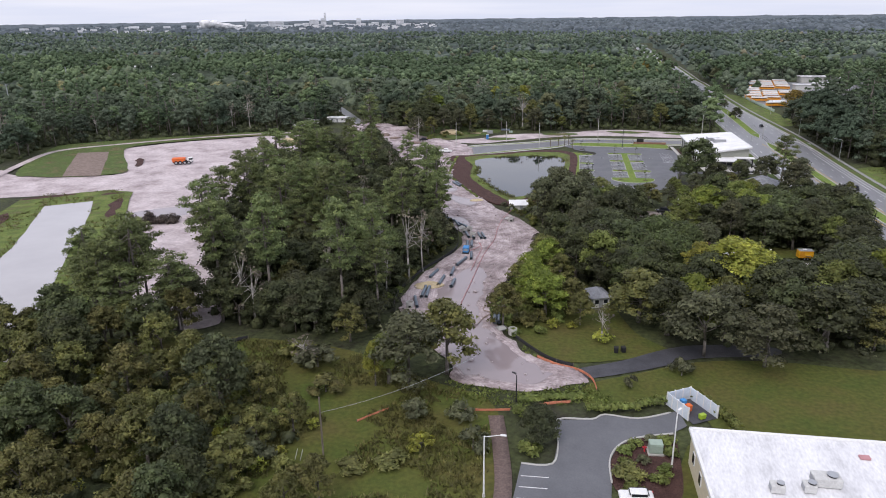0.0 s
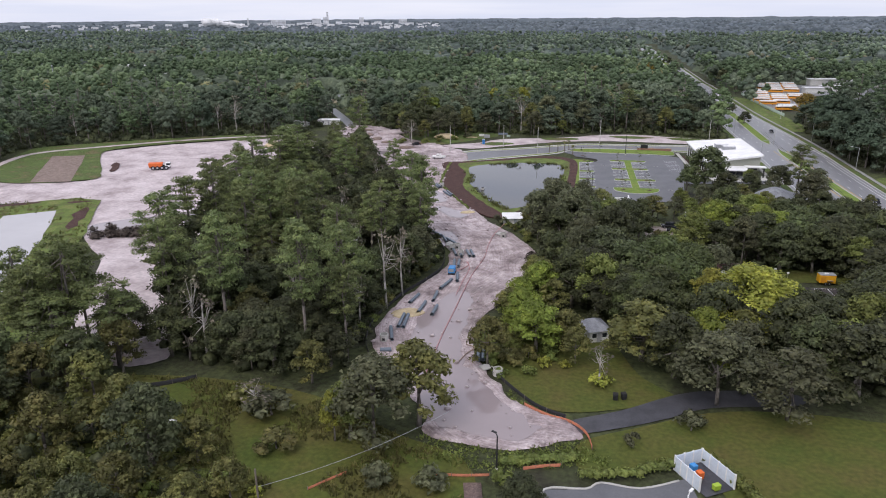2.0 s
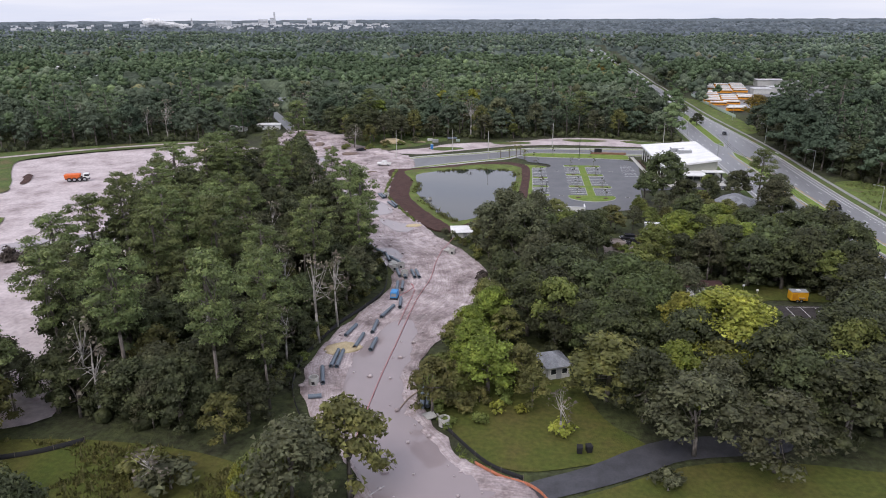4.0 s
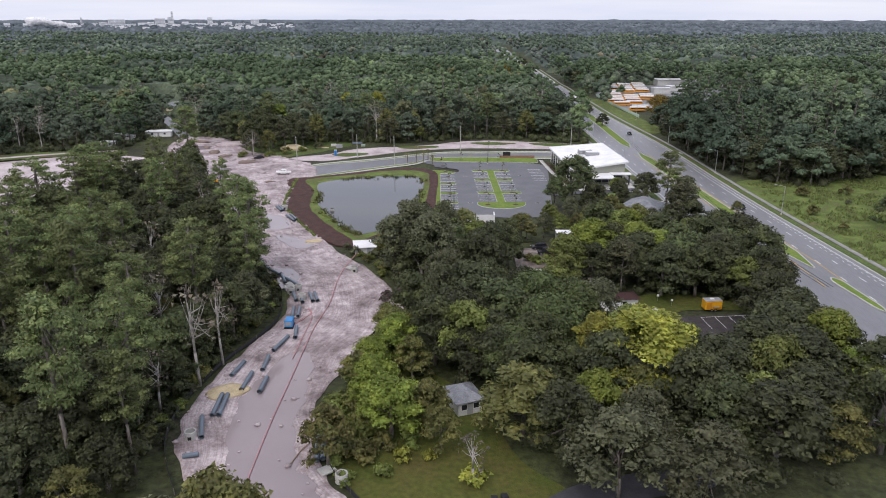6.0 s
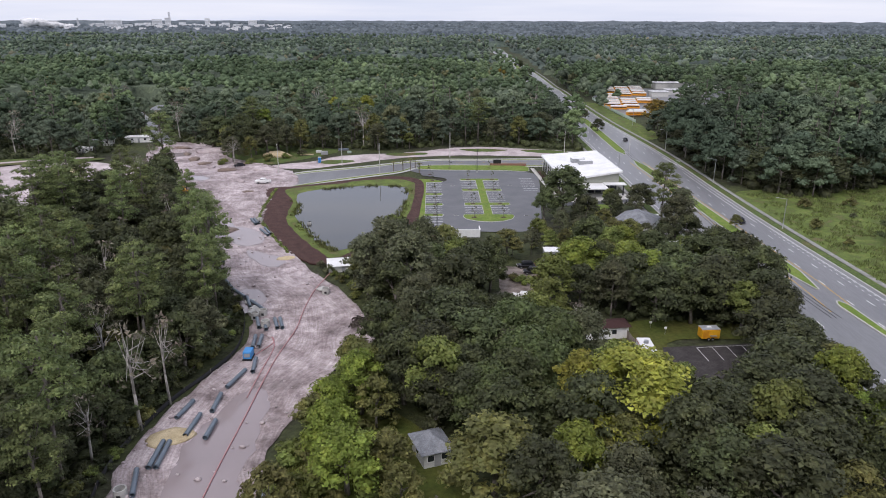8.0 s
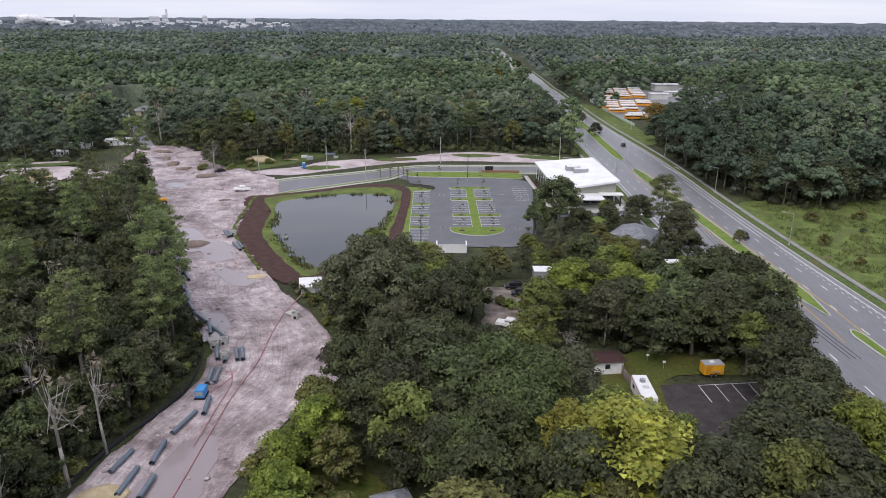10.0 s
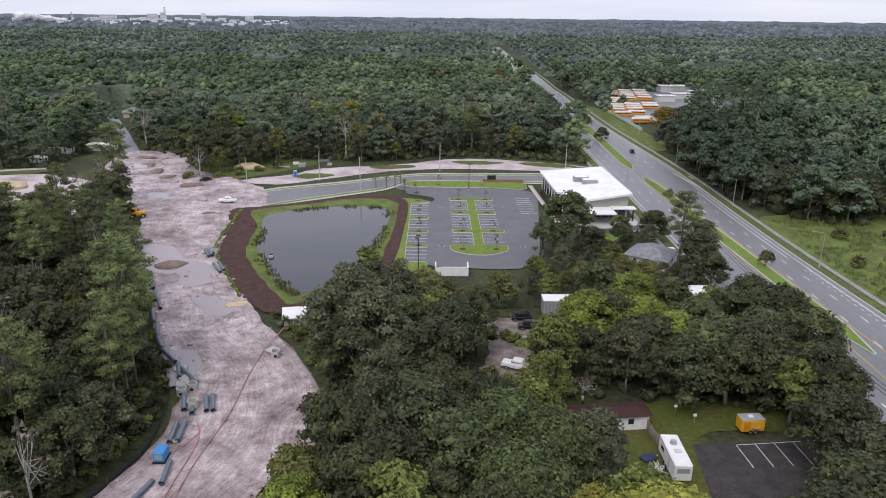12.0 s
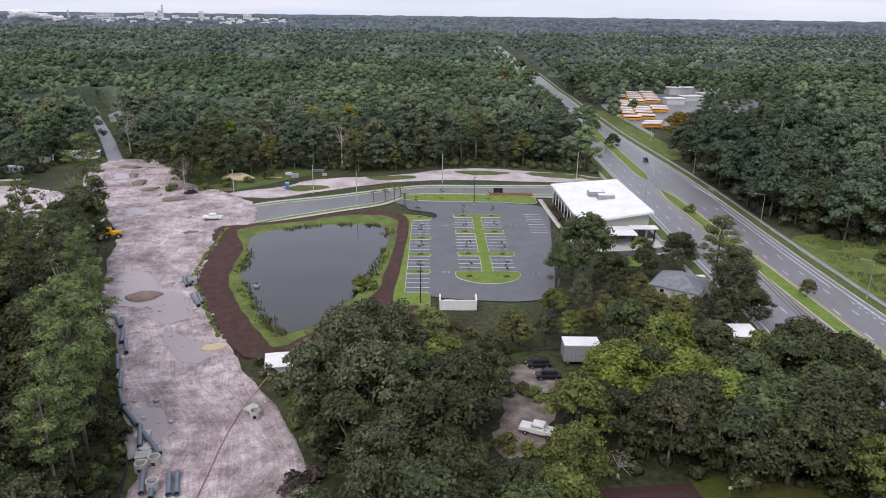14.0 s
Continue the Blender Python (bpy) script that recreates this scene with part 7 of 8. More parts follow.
for x, y, sx, sy in ((0, 3.2, 4.6, 0.14), (-2.3, 0.6, 0.14, 5.2), (2.3, 0, 0.14, 6.4)):
    w = part("panel_wall", box(B(), (x, y, 1.1), (sx, sy, 2.2), bevel=0.02), PANEL, en)
    n = int(max(sx, sy) // 1.3)
    for i in range(n + 1):
        f = i / n - 0.5
        part("post", box(B(), (x + (sx - 0.14) * f, y + (sy - 0.14) * f, 1.15), (0.2, 0.2, 2.3)), M["white"], w)
part("floor", box(B(), (0, 0, 0.06), (4.5, 6.4, 0.06)), M["dark_asphalt"], en)
solo("waste_bin", box(B(), (0, 0, 0.45), (1.0, 0.7, 0.8), bevel=0.06, taper=1.06), flat("lime_bin", (0.35, 0.5, 0.05), 0.5), "lime green waste bin in the enclosure", "waste bin", pose(15.6, 101.2, 0.1, 0, 0, 35))
solo("wheeled_bin", box(B(), (0, 0, 0.55), (0.8, 0.8, 1.1), bevel=0.06, taper=1.1), M["orange"], "orange bin in the enclosure", "bin", pose(13.7, 103.2, 0.1, 0, 0, 35))
solo("wheeled_bin", box(B(), (0, 0, 0.55), (0.8, 0.8, 1.1), bevel=0.06, taper=1.1), M["blue"], "blue bin in the enclosure", "bin", pose(13.0, 104.6, 0.1, 0, 0, 35))
tb = thing("transformer_box", "pale green electrical transformer cabinet", "transformer", pose(8.2, 90.6, 0.05, 0, 0, 8))
part("pad", box(B(), (0, 0, 0.1), (2.3, 2.0, 0.2)), M["concrete"], tb)
part("cabinet", box(B(), (0, 0, 0.95), (1.9, 1.5, 1.5), bevel=0.06), M["green_box"], tb)
part("door", box(B(), (0, -0.77, 0.9), (1.7, 0.06, 1.2)), M["green_box"], tb)
solo("standpipe", tube(tube(B(), (0, 0, 0), (0, 0, 0.9), 0.12, n=8), (-0.3, 0, 0.7), (0.3, 0, 0.7), 0.1, n=8), M["red"], "red fire standpipe beside the transformer", "standpipe", pose(6.7, 90.4, 0.05))
lamp_post(pose(-14.0, 75.4, 0, 0, 0, 5), 9.2, 2.2, "white street lamp with a curved arm", M["white"])
lamp_post(pose(10.3, 87.5, 0, 0, 0, 60), 8.6, 0.4, "white court lamp beside the building", M["white"])
lamp_post(pose(-13.1, 98.4, 0, 0, 0, 150), 5.6, 0.3, "dark lamp post with a pale head", M["dark"])


def hedge(line, w, h, label):
    r = np.random.default_rng(int(abs(line[0][0]) * 10) + 5)
    p = np.array(line, float)
    lobes = []
    for a, b in zip(p[:-1], p[1:]):
        n = max(2, int(np.linalg.norm(b - a) / 0.9))
        for i in range(n):
            q = a + (b - a) * i / n
            lobes.append((q[0] + r.normal() * 0.15, q[1] + r.normal() * 0.15, h * 0.55, w * 0.5 * (0.9 + 0.3 * r.random()), h / w))
    v, f = foliage(r, lobes, 46, 0.22, 0.8)
    solo("hedge", mesh_from("hedge", v, f, M["lush_leaf"]), None, label, "hedge")


hedge([(-1.5, 99.6), (4, 101.2), (9.5, 104.4), (10.5, 106.0)], 1.9, 1.3, "clipped green hedge along the court")
hedge([(15.5, 107.2), (18.6, 102.6), (20.5, 98.5), (19, 96)], 1.9, 1.5, "overgrown green hedge round the bin enclosure")
hedge([(-12, 101), (-7, 102.6), (-2, 104.4)], 2.4, 0.8, "low band of leafy weeds by the fence")
hedge([(-69, 300), (-67.5, 288), (-66, 276), (-63.4, 262), (-53.5, 243.5), (-45.5, 230)], 1.0, 0.7, "young low hedge between mulch and sand")
sheet("dark_drive", catmull([(-4.6, 113), (-3.4, 109.9), (4.3, 113.7), (11, 118), (17.3, 122.4), (31, 126.5), (30, 130), (15, 127), (3.3, 118.2)], 4), 0.06, M["dark_asphalt"], "freshly laid dark asphalt drive", "drive")
for i, (x, y) in enumerate(((2.3, 121.4), (3.6, 121.9))):
    b = thing("wheeled_bin", "black wheeled bin standing in the grass", "bin", pose(x, y, 0, 0, 0, 20 * i), "yard bins")
    part("tub", box(B(), (0, 0, 0.55), (0.75, 0.8, 1.0), bevel=0.06, taper=1.12), M["dark"], b)
    part("lid", box(B(), (0, 0, 1.1), (0.85, 0.9, 0.1), bevel=0.03), M["dark"], b)

# ---- things on the works road ----
R_PIPE = 0.36


def pipe(x0, y0, x1, y1, r=R_PIPE, z=0.3):
    """A length of drain pipe lying on the sand, hollow at both ends."""
    d = math.hypot(x1 - x0, y1 - y0)
    bm = B()
    tube(bm, (0, -d / 2, r), (0, d / 2, r), r, n=12, caps=False)
    tube(bm, (0, -d / 2, r), (0, d / 2, r), r * 0.86, n=12, caps=False)
    tube(bm, (0, d / 2 - 0.25, r), (0, d / 2, r), r * 1.12, n=12, caps=False)
    return solo("drain_pipe", bm, M["pvc"], "length of blue-grey drain pipe on the sand", "pipe", pose((x0 + x1) / 2, (y0 + y1) / 2, z, 0, 0, math.degrees(math.atan2(-(x1 - x0), y1 - y0))), "drain pipes", smooth=True)


for seg in ((-70, 237.5, -66.4, 232.6), (-65.6, 232, -63, 226), (-68.3, 236.8, -66.6, 233.2), (-62.9, 227.4, -60.0, 222), (-61.2, 221, -58.4, 215.6), (-57.4, 215, -55, 209.5), (-54.7, 209, -51.7, 204.4), (-51.3, 203.8, -46.9, 199.2),
            (-46.5, 199.2, -44.0, 193.8), (-45.0, 197.2, -40.4, 192.4), (-40.9, 188.4, -39.0, 183.8), (-38.9, 187.0, -37.4, 183.0), (-37.2, 188.3, -35.4, 183.8), (-36.2, 188.6, -34.4, 184.0), (-59.2, 250, -55.2, 244.2), (-58.3, 251.2, -54.9, 245.6)):
    pipe(*seg)
for seg in ((-65.3, 260.4, -62.2, 255), (-64.5, 260.8, -61.6, 255.8), (-41.6, 151, -41.0, 156), (-40.9, 144.9, -40.2, 138.6), (-40.0, 144.9, -39.2, 138.7), (-41.6, 138.2, -39.6, 132.8), (-38.4, 152.3, -38.3, 146.4), (-35.4, 150.7, -35.2, 146), (-37.4, 158.5, -36.9, 153.2),
            (-37.2, 160.6, -36.1, 166.6), (-35.6, 171, -34.6, 166), (-38.6, 180.2, -37.6, 175.2), (-37.4, 180.4, -36.6, 175.6), (-40.4, 128.2, -38.4, 128.9), (-22.8, 134.0, -21.8, 128.4), (-22.0, 134.2, -21.0, 128.8)):
    pipe(*seg)


def manhole(x, y, label="round concrete manhole ring on the sand"):
    t = thing("manhole_ring", label, "manhole ring", pose(x, y, 0.25, 0, 0, 10), "manhole rings")
    bm = B()
    tube(bm, (0, 0, 0), (0, 0, 1.3), 0.85, n=16, caps=False)
    tube(bm, (0, 0, 0), (0, 0, 1.3), 0.68, n=16, caps=False)
    part("ring", bm, M["concrete"], t, smooth=True)
    rimb = B()
    for i in range(16):
        a, b = i * math.pi / 8, (i + 1) * math.pi / 8
        rimb.faces.new([rimb.verts.new((r * math.cos(q), r * math.sin(q), 1.3)) for r, q in ((0.68, a), (0.85, a), (0.85, b), (0.68, b))])
    part("rim", rimb, M["concrete"], t)
    part("opening", box(B(), (0, -0.8, 0.5), (0.5, 0.14, 0.5)), M["dark"], t, "dark pipe opening")


def slab(x, y, rz):
    bm = box(B(), (0, 0, 0.2), (2.2, 1.7, 0.3), bevel=0.06)
    tube(bm, (0.3, 0, 0.36), (0.3, 0, 0.38), 0.35, n=10)
    solo("concrete_slab", bm, M["concrete"], "precast concrete cover slab on the sand", "slab", pose(x, y, 0.25, 0, 0, rz), "cover slabs")


for x, y in ((-40.3, 190.6), (-30, 203.2), (-62, 258.3), (-41.2, 133.0), (-17.6, 124.6), (-41.5, 189.0), (-38.2, 185.4)):
    manhole(x, y)
for x, y, r in ((-42.8, 192.3, 20), (-31.4, 205.6, 60), (-72, 239.5, 10), (-20, 126.6, 40), (-45.2, 197.3, 15), (-43.0, 194.2, 70)):
    slab(x, y, r)
solo("concrete_block", box(B(), (0, 0, 0.5), (1.4, 1.2, 1.0), bevel=0.08), M["concrete"], "rough concrete block at the road's edge", "concrete block", pose(-21.8, 157.4, 0.2, 0, 0, 30))
bb = thing("blue_pump", "blue skid-mounted pump on the sand", "pump", pose(-37.2, 171.8, 0.25, 0, 0, 5))
part("casing", box(B(), (0, 0, 0.95), (1.5, 2.2, 1.4), bevel=0.08), M["blue"], bb)
part("skid", box(B(), (0, 0, 0.14), (1.7, 2.5, 0.28)), M["dark"], bb)
part("vent", box(B(), (0, -1.11, 1.0), (1.1, 0.05, 0.7)), M["grey"], bb)
part("exhaust", tube(B(), (0.4, 0.6, 1.6), (0.4, 0.6, 2.0), 0.07, n=6), M["steel"], bb)


def heap(name, x, y, a, b, h, material, label, category, rz=0, seed=1.0, rough=0.25):
    v = ICO2_V.copy()
    k = np.array([1 + rough * noise.noise((p[0] * 2.2 + seed, p[1] * 2.2, p[2] * 2.2)) for p in v])
    v = v * k[:, None] * np.array((a, b, h))
    v[:, 2] = np.maximum(v[:, 2], -0.05)
    me = mesh_from(name, v, ICO2_F, material)
    me.shade_smooth()
    return solo(name, me, None, label, category, pose(x, y, 0.15, 0, 0, rz))


heap("sand_mound", -40.6, 146.5, 3.6, 2.6, 0.5, M["dirt_pile"], "low heap of tan sand beside the pipes", "sand heap", 30, 1.0)
heap("sand_mound", -87, 363, 6.5, 4, 2.2, M["dirt_pile"], "tall heap of tan sand by the new road", "sand heap", 0, 4.0)
heap("sand_mound", -45.2, 226.5, 2.6, 1.6, 0.4, M["dirt_pile"], "small heap of yellow sand", "sand heap", 20, 6.0)
heap("earth_mound", -118, 372, 9, 5, 1.8, M["sand"], "pushed-up heap of grey sand", "earth heap", 40, 3.0, 0.5)
heap("earth_mound", -83, 333, 5, 3, 1.2, M["sand"], "pushed-up heap of grey sand", "earth heap", 10, 8.0, 0.5)
heap("earth_mound", -69.5, 249, 3.8, 3.0, 0.8, M["brown_heap"], "brown heap of earth in the puddle", "earth heap", 10, 9.0, 0.4)
for i, (x, y, s_) in enumerate(((-92, 322, 1.0), (-98, 331, 1.5), (-112, 343, 1.3), (-106, 336, 0.8), (-120, 352, 1.7), (-128, 364, 1.2), (-86, 312, 0.9), (-136, 378, 1.6), (-78, 296, 0.8), (-122, 374, 1.1), (-95, 346, 0.8))):
    heap("earth_mound", x, y, 2.6 * s_, 1.4 * s_, 0.7 * s_, M["brown_heap"] if i % 3 else M["sand"], "low ridge of bulldozed earth on the sand", "earth heap", 25 * i, i * 1.7, 0.6)
heap("earth_mound", -160, 322, 7, 4, 2.4, M["dirt_pile"], "pale tan earth heap behind the wood", "earth heap", 10, 2.0)
for x, y, a, b, h, lab in ((-19.0, 188.4, 2.6, 1.7, 1.0, "tangle of uprooted roots and dark brush"), (-138, 179.5, 9.0, 4.0, 3.0, "long pile of cleared brush on the sand")):
    r = np.random.default_rng(int(a * 10))
    lobes = [(r.normal() * a * 0.4, r.normal() * b * 0.4, abs(r.normal()) * h * 0.3 + 0.3, 0.9 + r.random() * h * 0.35, 0.7) for _ in range(int(a * 4))]
    v, f = foliage(r, lobes, 26, 0.32, 0.7)
    solo("uprooted_brush", mesh_from("uprooted_brush", v, f, M["brush"]), None, lab, "brush pile", pose(x, y, 0.1, 0, 0, 15))


def hose(line, r, material, label, name="hose"):
    p = catmull(line, 8, False)
    bm, rings = B(), []
    side = np.gradient(p, axis=0)
    side = np.stack([-side[:, 1], side[:, 0]], 1) / np.linalg.norm(side, axis=1)[:, None]
    for q, s_ in zip(p, side):
        rings.append([bm.verts.new((q[0] + s_[0] * r * math.cos(t), q[1] + s_[1] * r * math.cos(t), 0.26 + r + r * math.sin(t))) for t in (0.0, 1.26, 2.51, 3.77, 5.03)])
    for ra, rb in zip(rings[:-1], rings[1:]):
        for i in range(5):
            bm.faces.new((ra[i], ra[(i + 1) % 5], rb[(i + 1) % 5], rb[i]))
    solo(name, bm, material, label, "hose", smooth=True)


HOSE = flat("faded_red_hose", (0.52, 0.25, 0.26), 0.6)
hose([(-31.5, 219), (-32.2, 212), (-32.9, 204), (-32.6, 194), (-31.8, 184), (-32.2, 170), (-31.4, 151), (-31, 140), (-30.4, 130), (-29.5, 118)], 0.08, HOSE, "long red hose laid along the sand road")
hose([(-36.5, 172.5), (-34.5, 178), (-35.6, 180.5), (-33.8, 176), (-33.4, 166), (-33.0, 158)], 0.07, HOSE, "red hose looped beside the pump")
hose([(-22.4, 137), (-25, 138), (-25.5, 135), (-23.6, 133.8), (-24.6, 131), (-25.2, 128)], 0.09, flat("tan_hose", (0.3, 0.22, 0.16), 0.7), "coiled brown hose on the bank")
FENCE = flat("black_silt_fence", (0.025, 0.025, 0.027), 0.8)
ORANGE_NET = flat("orange_net", (0.52, 0.19, 0.11), 0.8, var=0.3)


def silt_fence(line, material, h, label):
    t = thing("silt_fence", label, "silt fence", pose(0, 0, 0))
    p = catmull(line, 6, False)
    strip("fabric", p, 0.05, 0.05, material, h, parent=t)
    for q in p[::4]:
        part("stake", box(B(), (q[0], q[1], h / 2 + 0.1), (0.08, 0.08, h + 0.25)), M["wood"], t)


silt_fence([(-38.5, 121), (-44.2, 131), (-46.2, 142), (-44.8, 156), (-42, 166), (-40.6, 176), (-44, 190), (-50, 199)], FENCE, 0.8, "black silt fence along the wood's edge")
silt_fence([(-5, 113.8), (-10, 116.2), (-16, 122.5), (-20, 128), (-22.6, 136)], FENCE, 0.7, "black silt fence along the cottage yard")
silt_fence([(-18.4, 176), (-21.4, 164), (-23.0, 152)], FENCE, 0.7, "black silt fence below the grove")
silt_fence([(-79, 104.5), (-73, 107.5), (-68, 111.4)], FENCE, 0.8, "black silt fence across the meadow")
silt_fence([(-11.8, 116.2), (-8, 113.9), (-4, 112.6), (-1.6, 110), (-0.6, 106.4)], ORANGE_NET, 0.5, "orange safety netting at the road's end")
silt_fence([(-9.6, 99.4), (-7, 100.6), (-4.6, 101.4)], ORANGE_NET, 0.5, "orange safety netting lying in the grass")
silt_fence([(-21, 95.4), (-17.5, 96), (-13.8, 97)], ORANGE_NET, 0.4, "orange safety netting beside the path")
silt_fence([(-36.6, 88.4), (-34.6, 91), (-32.9, 93)], ORANGE_NET, 0.35, "orange netting in the meadow")
for x in (-41.8, -41.0):
    solo("stake", tube(B(), (0, 0, 0), (0.4, 0.3, 1.7), 0.05, n=5), M["offwhite"], "white stake leaning in the meadow", "stake", pose(x, 77.2, 0), "meadow stakes")
bx = heap("white_rubbish", -63.8, 98, 0.9, 0.6, 0.5, M["white"], "heap of white rubbish in the meadow", "rubbish", 0, 2.0, 0.6)
tp = thing("portable_toilet", "blue portable toilet on the site strip", "portable toilet", pose(-64.6, 350, 0.05, 0, 0, 10))
part("cabin", box(B(), (0, 0, 1.15), (1.2, 1.2, 2.2), bevel=0.06), M["blue"], tp)
part("roof", box(B(), (0, 0, 2.32), (1.25, 1.25, 0.16), bevel=0.06), M["offwhite"], tp)
part("door", box(B(), (0, -0.61, 1.1), (0.8, 0.05, 1.9)), flat("dark_blue", (0.04, 0.17, 0.42), 0.5), tp)
for x, y, a, b, h, mt, lab in ((-66.5, 368, 3, 2, 1.4, "grey", "grey stack of covered materials"), (-60, 379, 5, 1.4, 0.8, "pvc", "bundle of pale blue pipes"), (-70, 372, 2.6, 1.6, 1.0, "offwhite", "pallet of pale materials"), (-56, 372, 2, 1.4, 0.9, "green_box", "pallet of green materials"), (-74, 366, 6, 0.6, 0.4, "dirt_pile", "stack of pale timber")):
    t = thing("material_stack", lab, "material stack", pose(x, y, 0.02, 0, 0, 8))
    part("pallet", box(B(), (0, 0, 0.08), (a, b, 0.16)), M["wood"], t)
    part("load", box(B(), (0, 0, 0.16 + h / 2), (a * 0.95, b * 0.95, h), bevel=0.06), M[mt], t)
# stands for an inclined white sheet; the wall and door are added
ws = thing("white_shed", "tilted white panel, built up as a low shed", "shed", pose(-29.9, 218.9, 0, 0, 0, 14))
part("wall", box(B(), (0, 0, 0.9), (5.6, 3.0, 1.8), bevel=0.04), M["offwhite"], ws)
part("roof", prism(B(), [Vector(q) for q in ((-3.1, -1.9, 0), (3.1, -1.9, 0), (3.1, 1.9, 0), (-3.1, 1.9, 0))], (1.6, 1.6, 2.5, 2.5), (1.75, 1.75, 2.65, 2.65)), M["white_roof"], ws, "sloping white sheet roof")
part("door", box(B(), (0.8, -1.52, 0.85), (0.9, 0.06, 1.6)), M["grey"], ws)
ri = thing("pond_riser", "grey drain riser standing in the pond", "drain riser", pose(-46.5, 256.5, 0.3))
part("box", box(B(), (0, 0, 0.4), (1.1, 1.1, 0.8), bevel=0.05), M["concrete"], ri)
part("grate", box(B(), (0, 0, 0.84), (0.9, 0.9, 0.08)), M["dark"], ri)



def palm(x, y, h):
    t = thing("palm_tree", "young planted palm with drooping fronds", "palm tree", pose(x, y, 0.2), "young palms")
    part("trunk", tube(B(), (0, 0, -0.1), (0, 0, h), 0.2, 0.16, 8), M["wood"], t)
    r = np.random.default_rng(int(abs(x) * 7))
    v, f = [], []
    for i in range(16):
        a, up = i * 2.4, 0.2 + 0.8 * r.random()
        d = np.array((math.cos(a), math.sin(a), 0))
        s_ = np.array((-d[1], d[0], 0)) * 0.22
        for j in range(4):
            p0, p1 = ((0, 0, h) + d * (q * 0.45) + np.array((0, 0, up * q * 0.5 - 0.14 * q * q)) for q in (j, j + 1))
            w0, w1 = (1 - j * 0.22), (1 - (j + 1) * 0.22)
            k = len(v)
            v += [p0 - s_ * w0, p0 + s_ * w0, p1 + s_ * w1, p1 - s_ * w1]
            f.append((k, k + 1, k + 2, k + 3))
    part("crown", mesh_from("palm_crown", v, f, M["olive_leaf"]), None, t)


for x, y, h in ((-24.6, 337.5, 4.5), (-27.5, 336, 4.0), (-23, 341, 4.2), (-31, 333.5, 3.8), (-20.5, 332, 3.6)):
    palm(x, y, h)

# reeds and tufts along the pond, clods and tracks on the sand
rv_, rf_, k = [], [], 0
for i in range(len(POND)):
    a, b = POND[i], POND[(i + 1) % len(POND)]
    for j in range(7):
        q = a + (b - a) * rng.random() + rng.normal(size=2) * 0.7
        if noise.noise((q[0] * 0.12, q[1] * 0.12, 3.0)) < 0.02:
            continue
        for m_ in range(6):
            w, h, an = 0.10 + 0.1 * rng.random(), 0.3 + 0.8 * rng.random() ** 2, rng.random() * 6.28
            c = q + rng.normal(size=2) * 0.35
            dx, dy = math.cos(an) * w, math.sin(an) * w
            rv_ += [(c[0] - dx, c[1] - dy, 0.38), (c[0] + dx, c[1] + dy, 0.38), (c[0] + rng.normal() * 0.3, c[1] + rng.normal() * 0.3, 0.38 + h)]
            rf_.append((k, k + 1, k + 2))
            k += 3
tagged(new("reeds", mesh_from("reeds", rv_, rf_, M["straw_blade"])), "tufts of green reeds along the pond", "reeds", kind="stuff")


def tufts(name, poly, n, h, material, label, z=0.0, seed=5, keep=None):
    """Blades of grass and weeds, as one growth."""
    r = np.random.default_rng(seed)
    poly = np.array(poly, float)
    lo, hi = poly.min(0), poly.max(0)
    c = lo + r.random((n * 2, 2)) * (hi - lo)
    c = c[inside(c[:, 0], c[:, 1], poly)][:n]
    for hole in keep or ():
        c = c[~inside(c[:, 0], c[:, 1], np.asarray(hole, float))]
    c = np.array([q for q in c if noise.noise((q[0] * 0.09, q[1] * 0.09, seed)) > -0.1])
    c = np.repeat(c, 5, 0) + r.normal(size=(len(c) * 5, 2)) * 0.3
    m_ = len(c)
    an, w = r.random(m_) * 6.28, 0.08 + 0.12 * r.random(m_)
    d = np.stack([np.cos(an) * w, np.sin(an) * w], 1)
    top = c + r.normal(size=(m_, 2)) * 0.25
    v = np.stack([np.column_stack([c - d, np.full(m_, z)]), np.column_stack([c + d, np.full(m_, z)]), np.column_stack([top, z + h * (0.5 + r.random(m_))])], 1).reshape(-1, 3)
    f = np.arange(m_ * 3).reshape(-1, 3)
    tagged(new(name, mesh_from(name, v, f, material)), label, "grass", kind="stuff")


tufts("meadow_grass", [(-80, 110), (-50, 113), (-30, 104), (-16, 97), (-14, 62), (-50, 58), (-60, 98)], 5000, 0.5, M["grass_blade"], "rough tufts of meadow grass")
tufts("field_grass", [(98, 205), (150, 212), (185, 280), (140, 316), (96, 305)], 6000, 0.7, M["straw_blade"], "tawny and green field grass", 0.03, 6)
tufts("yard_weeds", [(-22, 126), (-8, 114), (2, 104), (-12, 98), (-24, 98), (-26, 105), (-12, 112), (-24, 135), (-22, 158), (-16, 165), (-14, 140)], 2200, 0.35, M["lush_leaf"], "weeds along the works road", 0.02, 7, [SITE_ROAD])
tufts("bank_grass", [(-201, 203), (-176, 215), (-147, 177), (-104, 104), (-92, 80), (-140, 78), (-168, 140), (-192, 176)], 3000, 0.5, M["grass_blade"], "tufts on the basin bank", 0.40, 8, [SILT])
cv, cf_, k = [], [], 0
cr_ = np.random.default_rng(17)
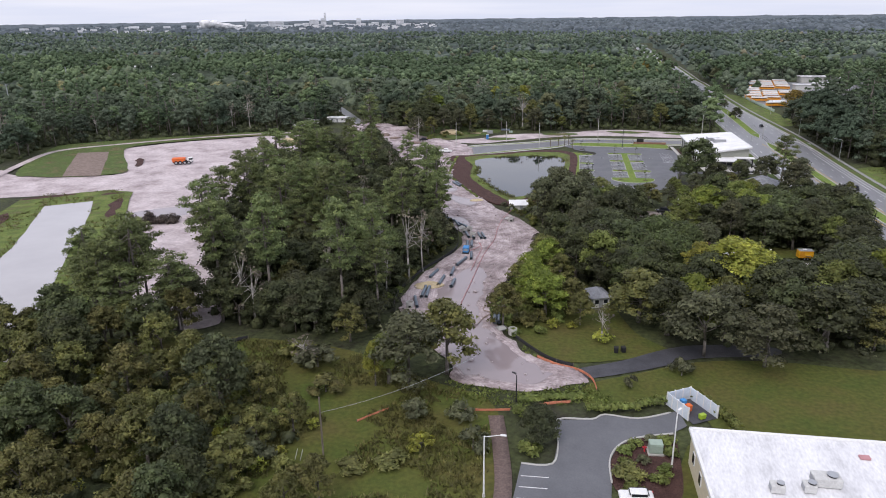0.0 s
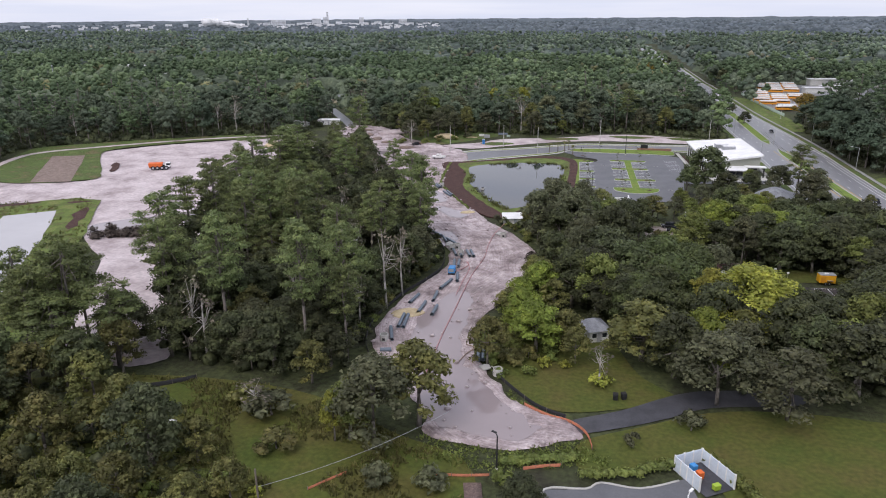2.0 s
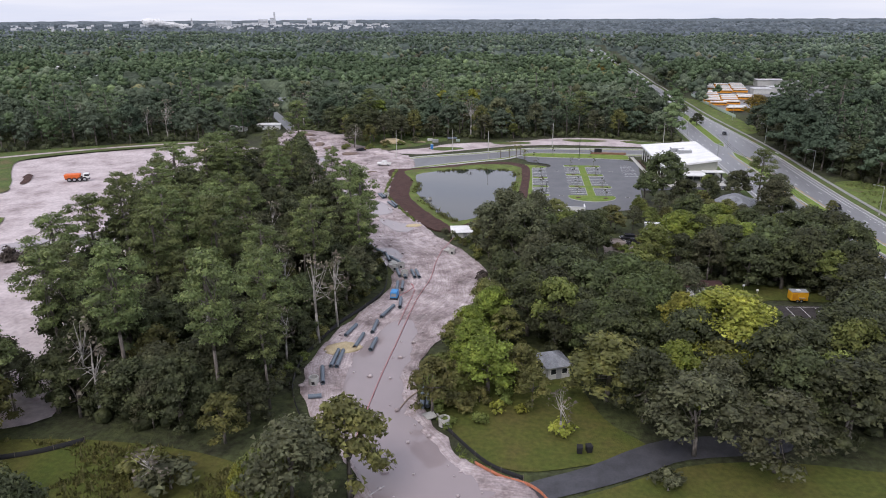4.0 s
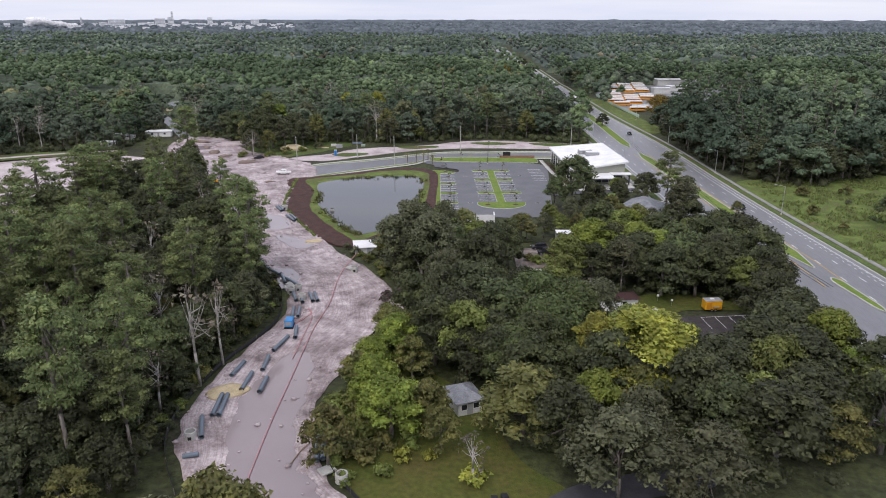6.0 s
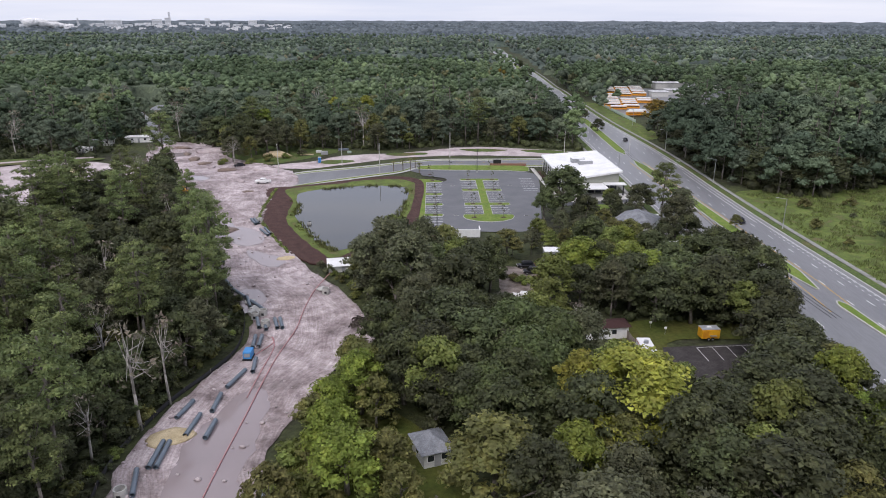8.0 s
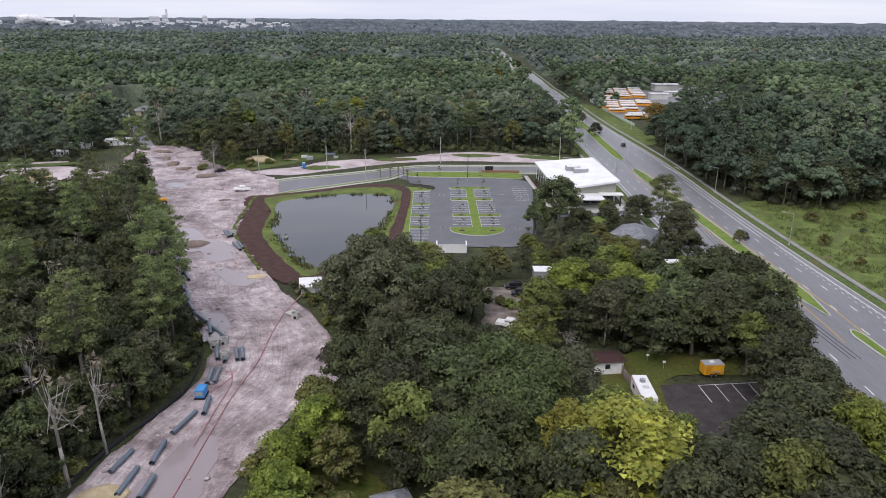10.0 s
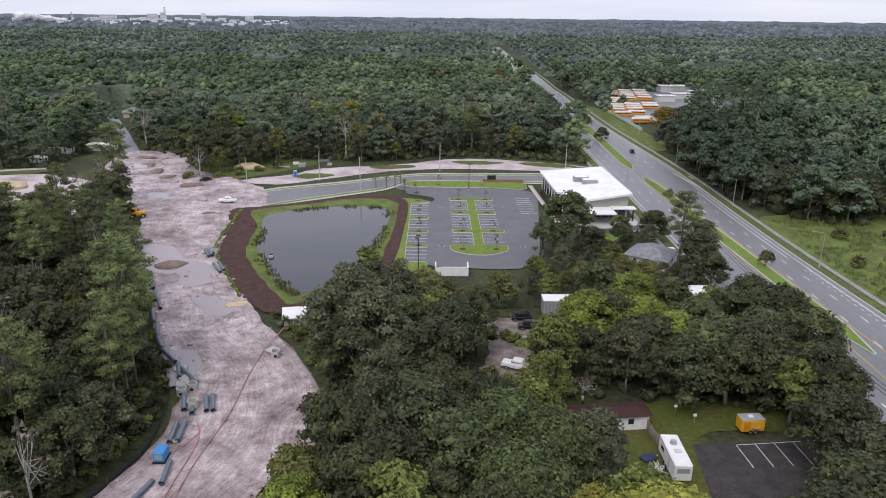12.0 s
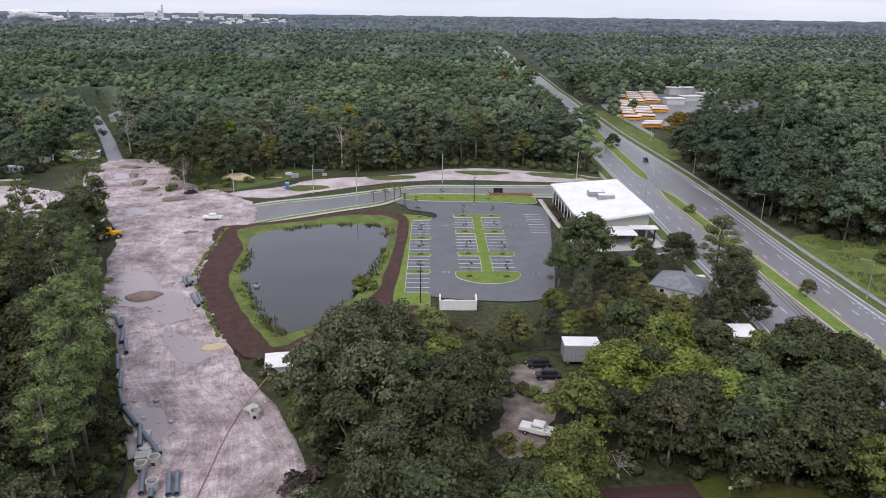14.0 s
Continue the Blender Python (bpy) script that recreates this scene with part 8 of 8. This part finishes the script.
for i in range(6000):
    q = SITE_ROAD.min(0) + cr_.random(2) * (SITE_ROAD.max(0) - SITE_ROAD.min(0))
    edge = np.min(((SITE_ROAD - q) ** 2).sum(1)) ** 0.5
    if not inside(q[:1], q[1:], SITE_ROAD)[0] or edge > 3.0 + 9 * cr_.random() ** 3:
        continue
    s = 0.12 + 0.35 * cr_.random() ** 2
    cv.append(ICO_V * s * (0.7 + 0.6 * cr_.random((len(ICO_V), 1))) * np.array((1.3, 1, 0.7)) + np.array((q[0], q[1], 0.25 + s * 0.3)))
    cf_.append(ICO_F + k)
    k += len(ICO_V)
tagged(new("clods", mesh_from("clods", np.concatenate(cv), np.concatenate(cf_), M["sand"])), "clods and lumps of pushed-up sand", "clods", kind="stuff")

# ---- the town near the horizon ----
for i, (az_, w, d, dz) in enumerate(((-27.9, 80, 40, -20), (-30.2, 8, 8, -8), (-26.1, 56, 36, -40), (-24.95, 50, 36, -14), (-24.07, 10, 10, 26), (-24.2, 30, 24, -6), (-22.5, 110, 36, -44), (-21.4, 26, 24, -8), (-20.1, 40, 30, -36), (-18.1, 44, 30, -20), (-17.6, 56, 30, -44), (-16.2, 40, 30, -46),
                                      (-28.8, 40, 30, -38), (-25.6, 34, 26, -36), (-23.2, 34, 26, -34), (-43.5, 40, 26, -40), (-41.9, 34, 26, -44), (-38.3, 50, 26, -40), (-36.0, 34, 26, -42), (-33.5, 50, 26, -42), (-34.8, 26, 20, -40), (-45.4, 40, 24, -42), (-27.0, 50, 30, -46), (-19.2, 50, 30, -46))):
    D = 2900.0
    x, y = 4 + D * math.sin(radians(az_)), 110 + D * math.cos(radians(az_))
    base = float(land(x, y))
    h = 60 + dz * D / 4700 - base
    t = thing("town_building", "pale town building on the horizon", "building", pose(x, y, base, 0, 0, -az_), "town skyline")
    w *= 0.72
    part("wall", box(B(), (0, 0, h / 2), (w, d, h)), M["town"], t)
    part("roof", box(B(), (0, 0, h + 0.4), (w * 0.96, d * 0.96, 0.8)), M["worn_roof"], t)
    for fl in range(max(1, int((h - 12) // 5))):
        part("window_band", box(B(), (0, -d / 2, 15 + fl * 5), (w * 0.9, 0.6, 1.4)), M["grey"], t)

tb_ = B()
tr_ = np.random.default_rng(12)
for i in range(150):
    az_, D = radians(-46 + 31 * tr_.random()), 2300 + 800 * tr_.random()
    if az_ < radians(-31) and i % 3:
        continue
    x, y = 4 + D * math.sin(az_), 110 + D * math.cos(az_)
    box(tb_, (x, y, float(land(x, y)) + 13 + 3 * tr_.random()), (7 + 18 * tr_.random(), 12, 5 + 4 * tr_.random()), math.degrees(-az_))
tagged(new("town_roofs", mesh_bm("town_roofs", tb_, M["worn_roof"])), "scattered pale roofs of the distant town", "buildings", kind="stuff")

# steam over the town
STEAM = bpy.data.materials.new("steam")
STEAM.use_nodes = True
sn, sl = STEAM.node_tree.nodes, STEAM.node_tree.links
sd, st_, sm = sn.new("ShaderNodeBsdfDiffuse"), sn.new("ShaderNodeBsdfTransparent"), sn.new("ShaderNodeMixShader")
sd.inputs[0].default_value = (0.95, 0.95, 0.95, 1)
sm.inputs[0].default_value = 0.45
sl.new(st_.outputs[0], sm.inputs[1])
sl.new(sd.outputs[0], sm.inputs[2])
sl.new(sm.outputs[0], sn["Material Output"].inputs[0])
pv, pf, k = [], [], 0
pr_ = np.random.default_rng(3)
for i in range(26):
    f_ = i / 25
    D = 2700.0
    az_ = radians(-30.6 - 2.6 * f_ + pr_.normal() * 0.25)
    c = np.array((4 + D * math.sin(az_), 110 + D * math.cos(az_), 27 + 17 * f_ + pr_.normal() * 2))
    w = ICO2_V * (7 + 9 * f_) * (0.8 + 0.4 * pr_.random((len(ICO2_V), 1))) * np.array((1.5, 1, 0.75)) + c
    pv.append(w)
    pf.append(ICO2_F + k)
    k += len(w)
tagged(new("steam_plume", mesh_from("steam_plume", np.concatenate(pv), np.concatenate(pf), STEAM)), "white plume of steam drifting over town", "steam", kind="stuff").data.shade_smooth()
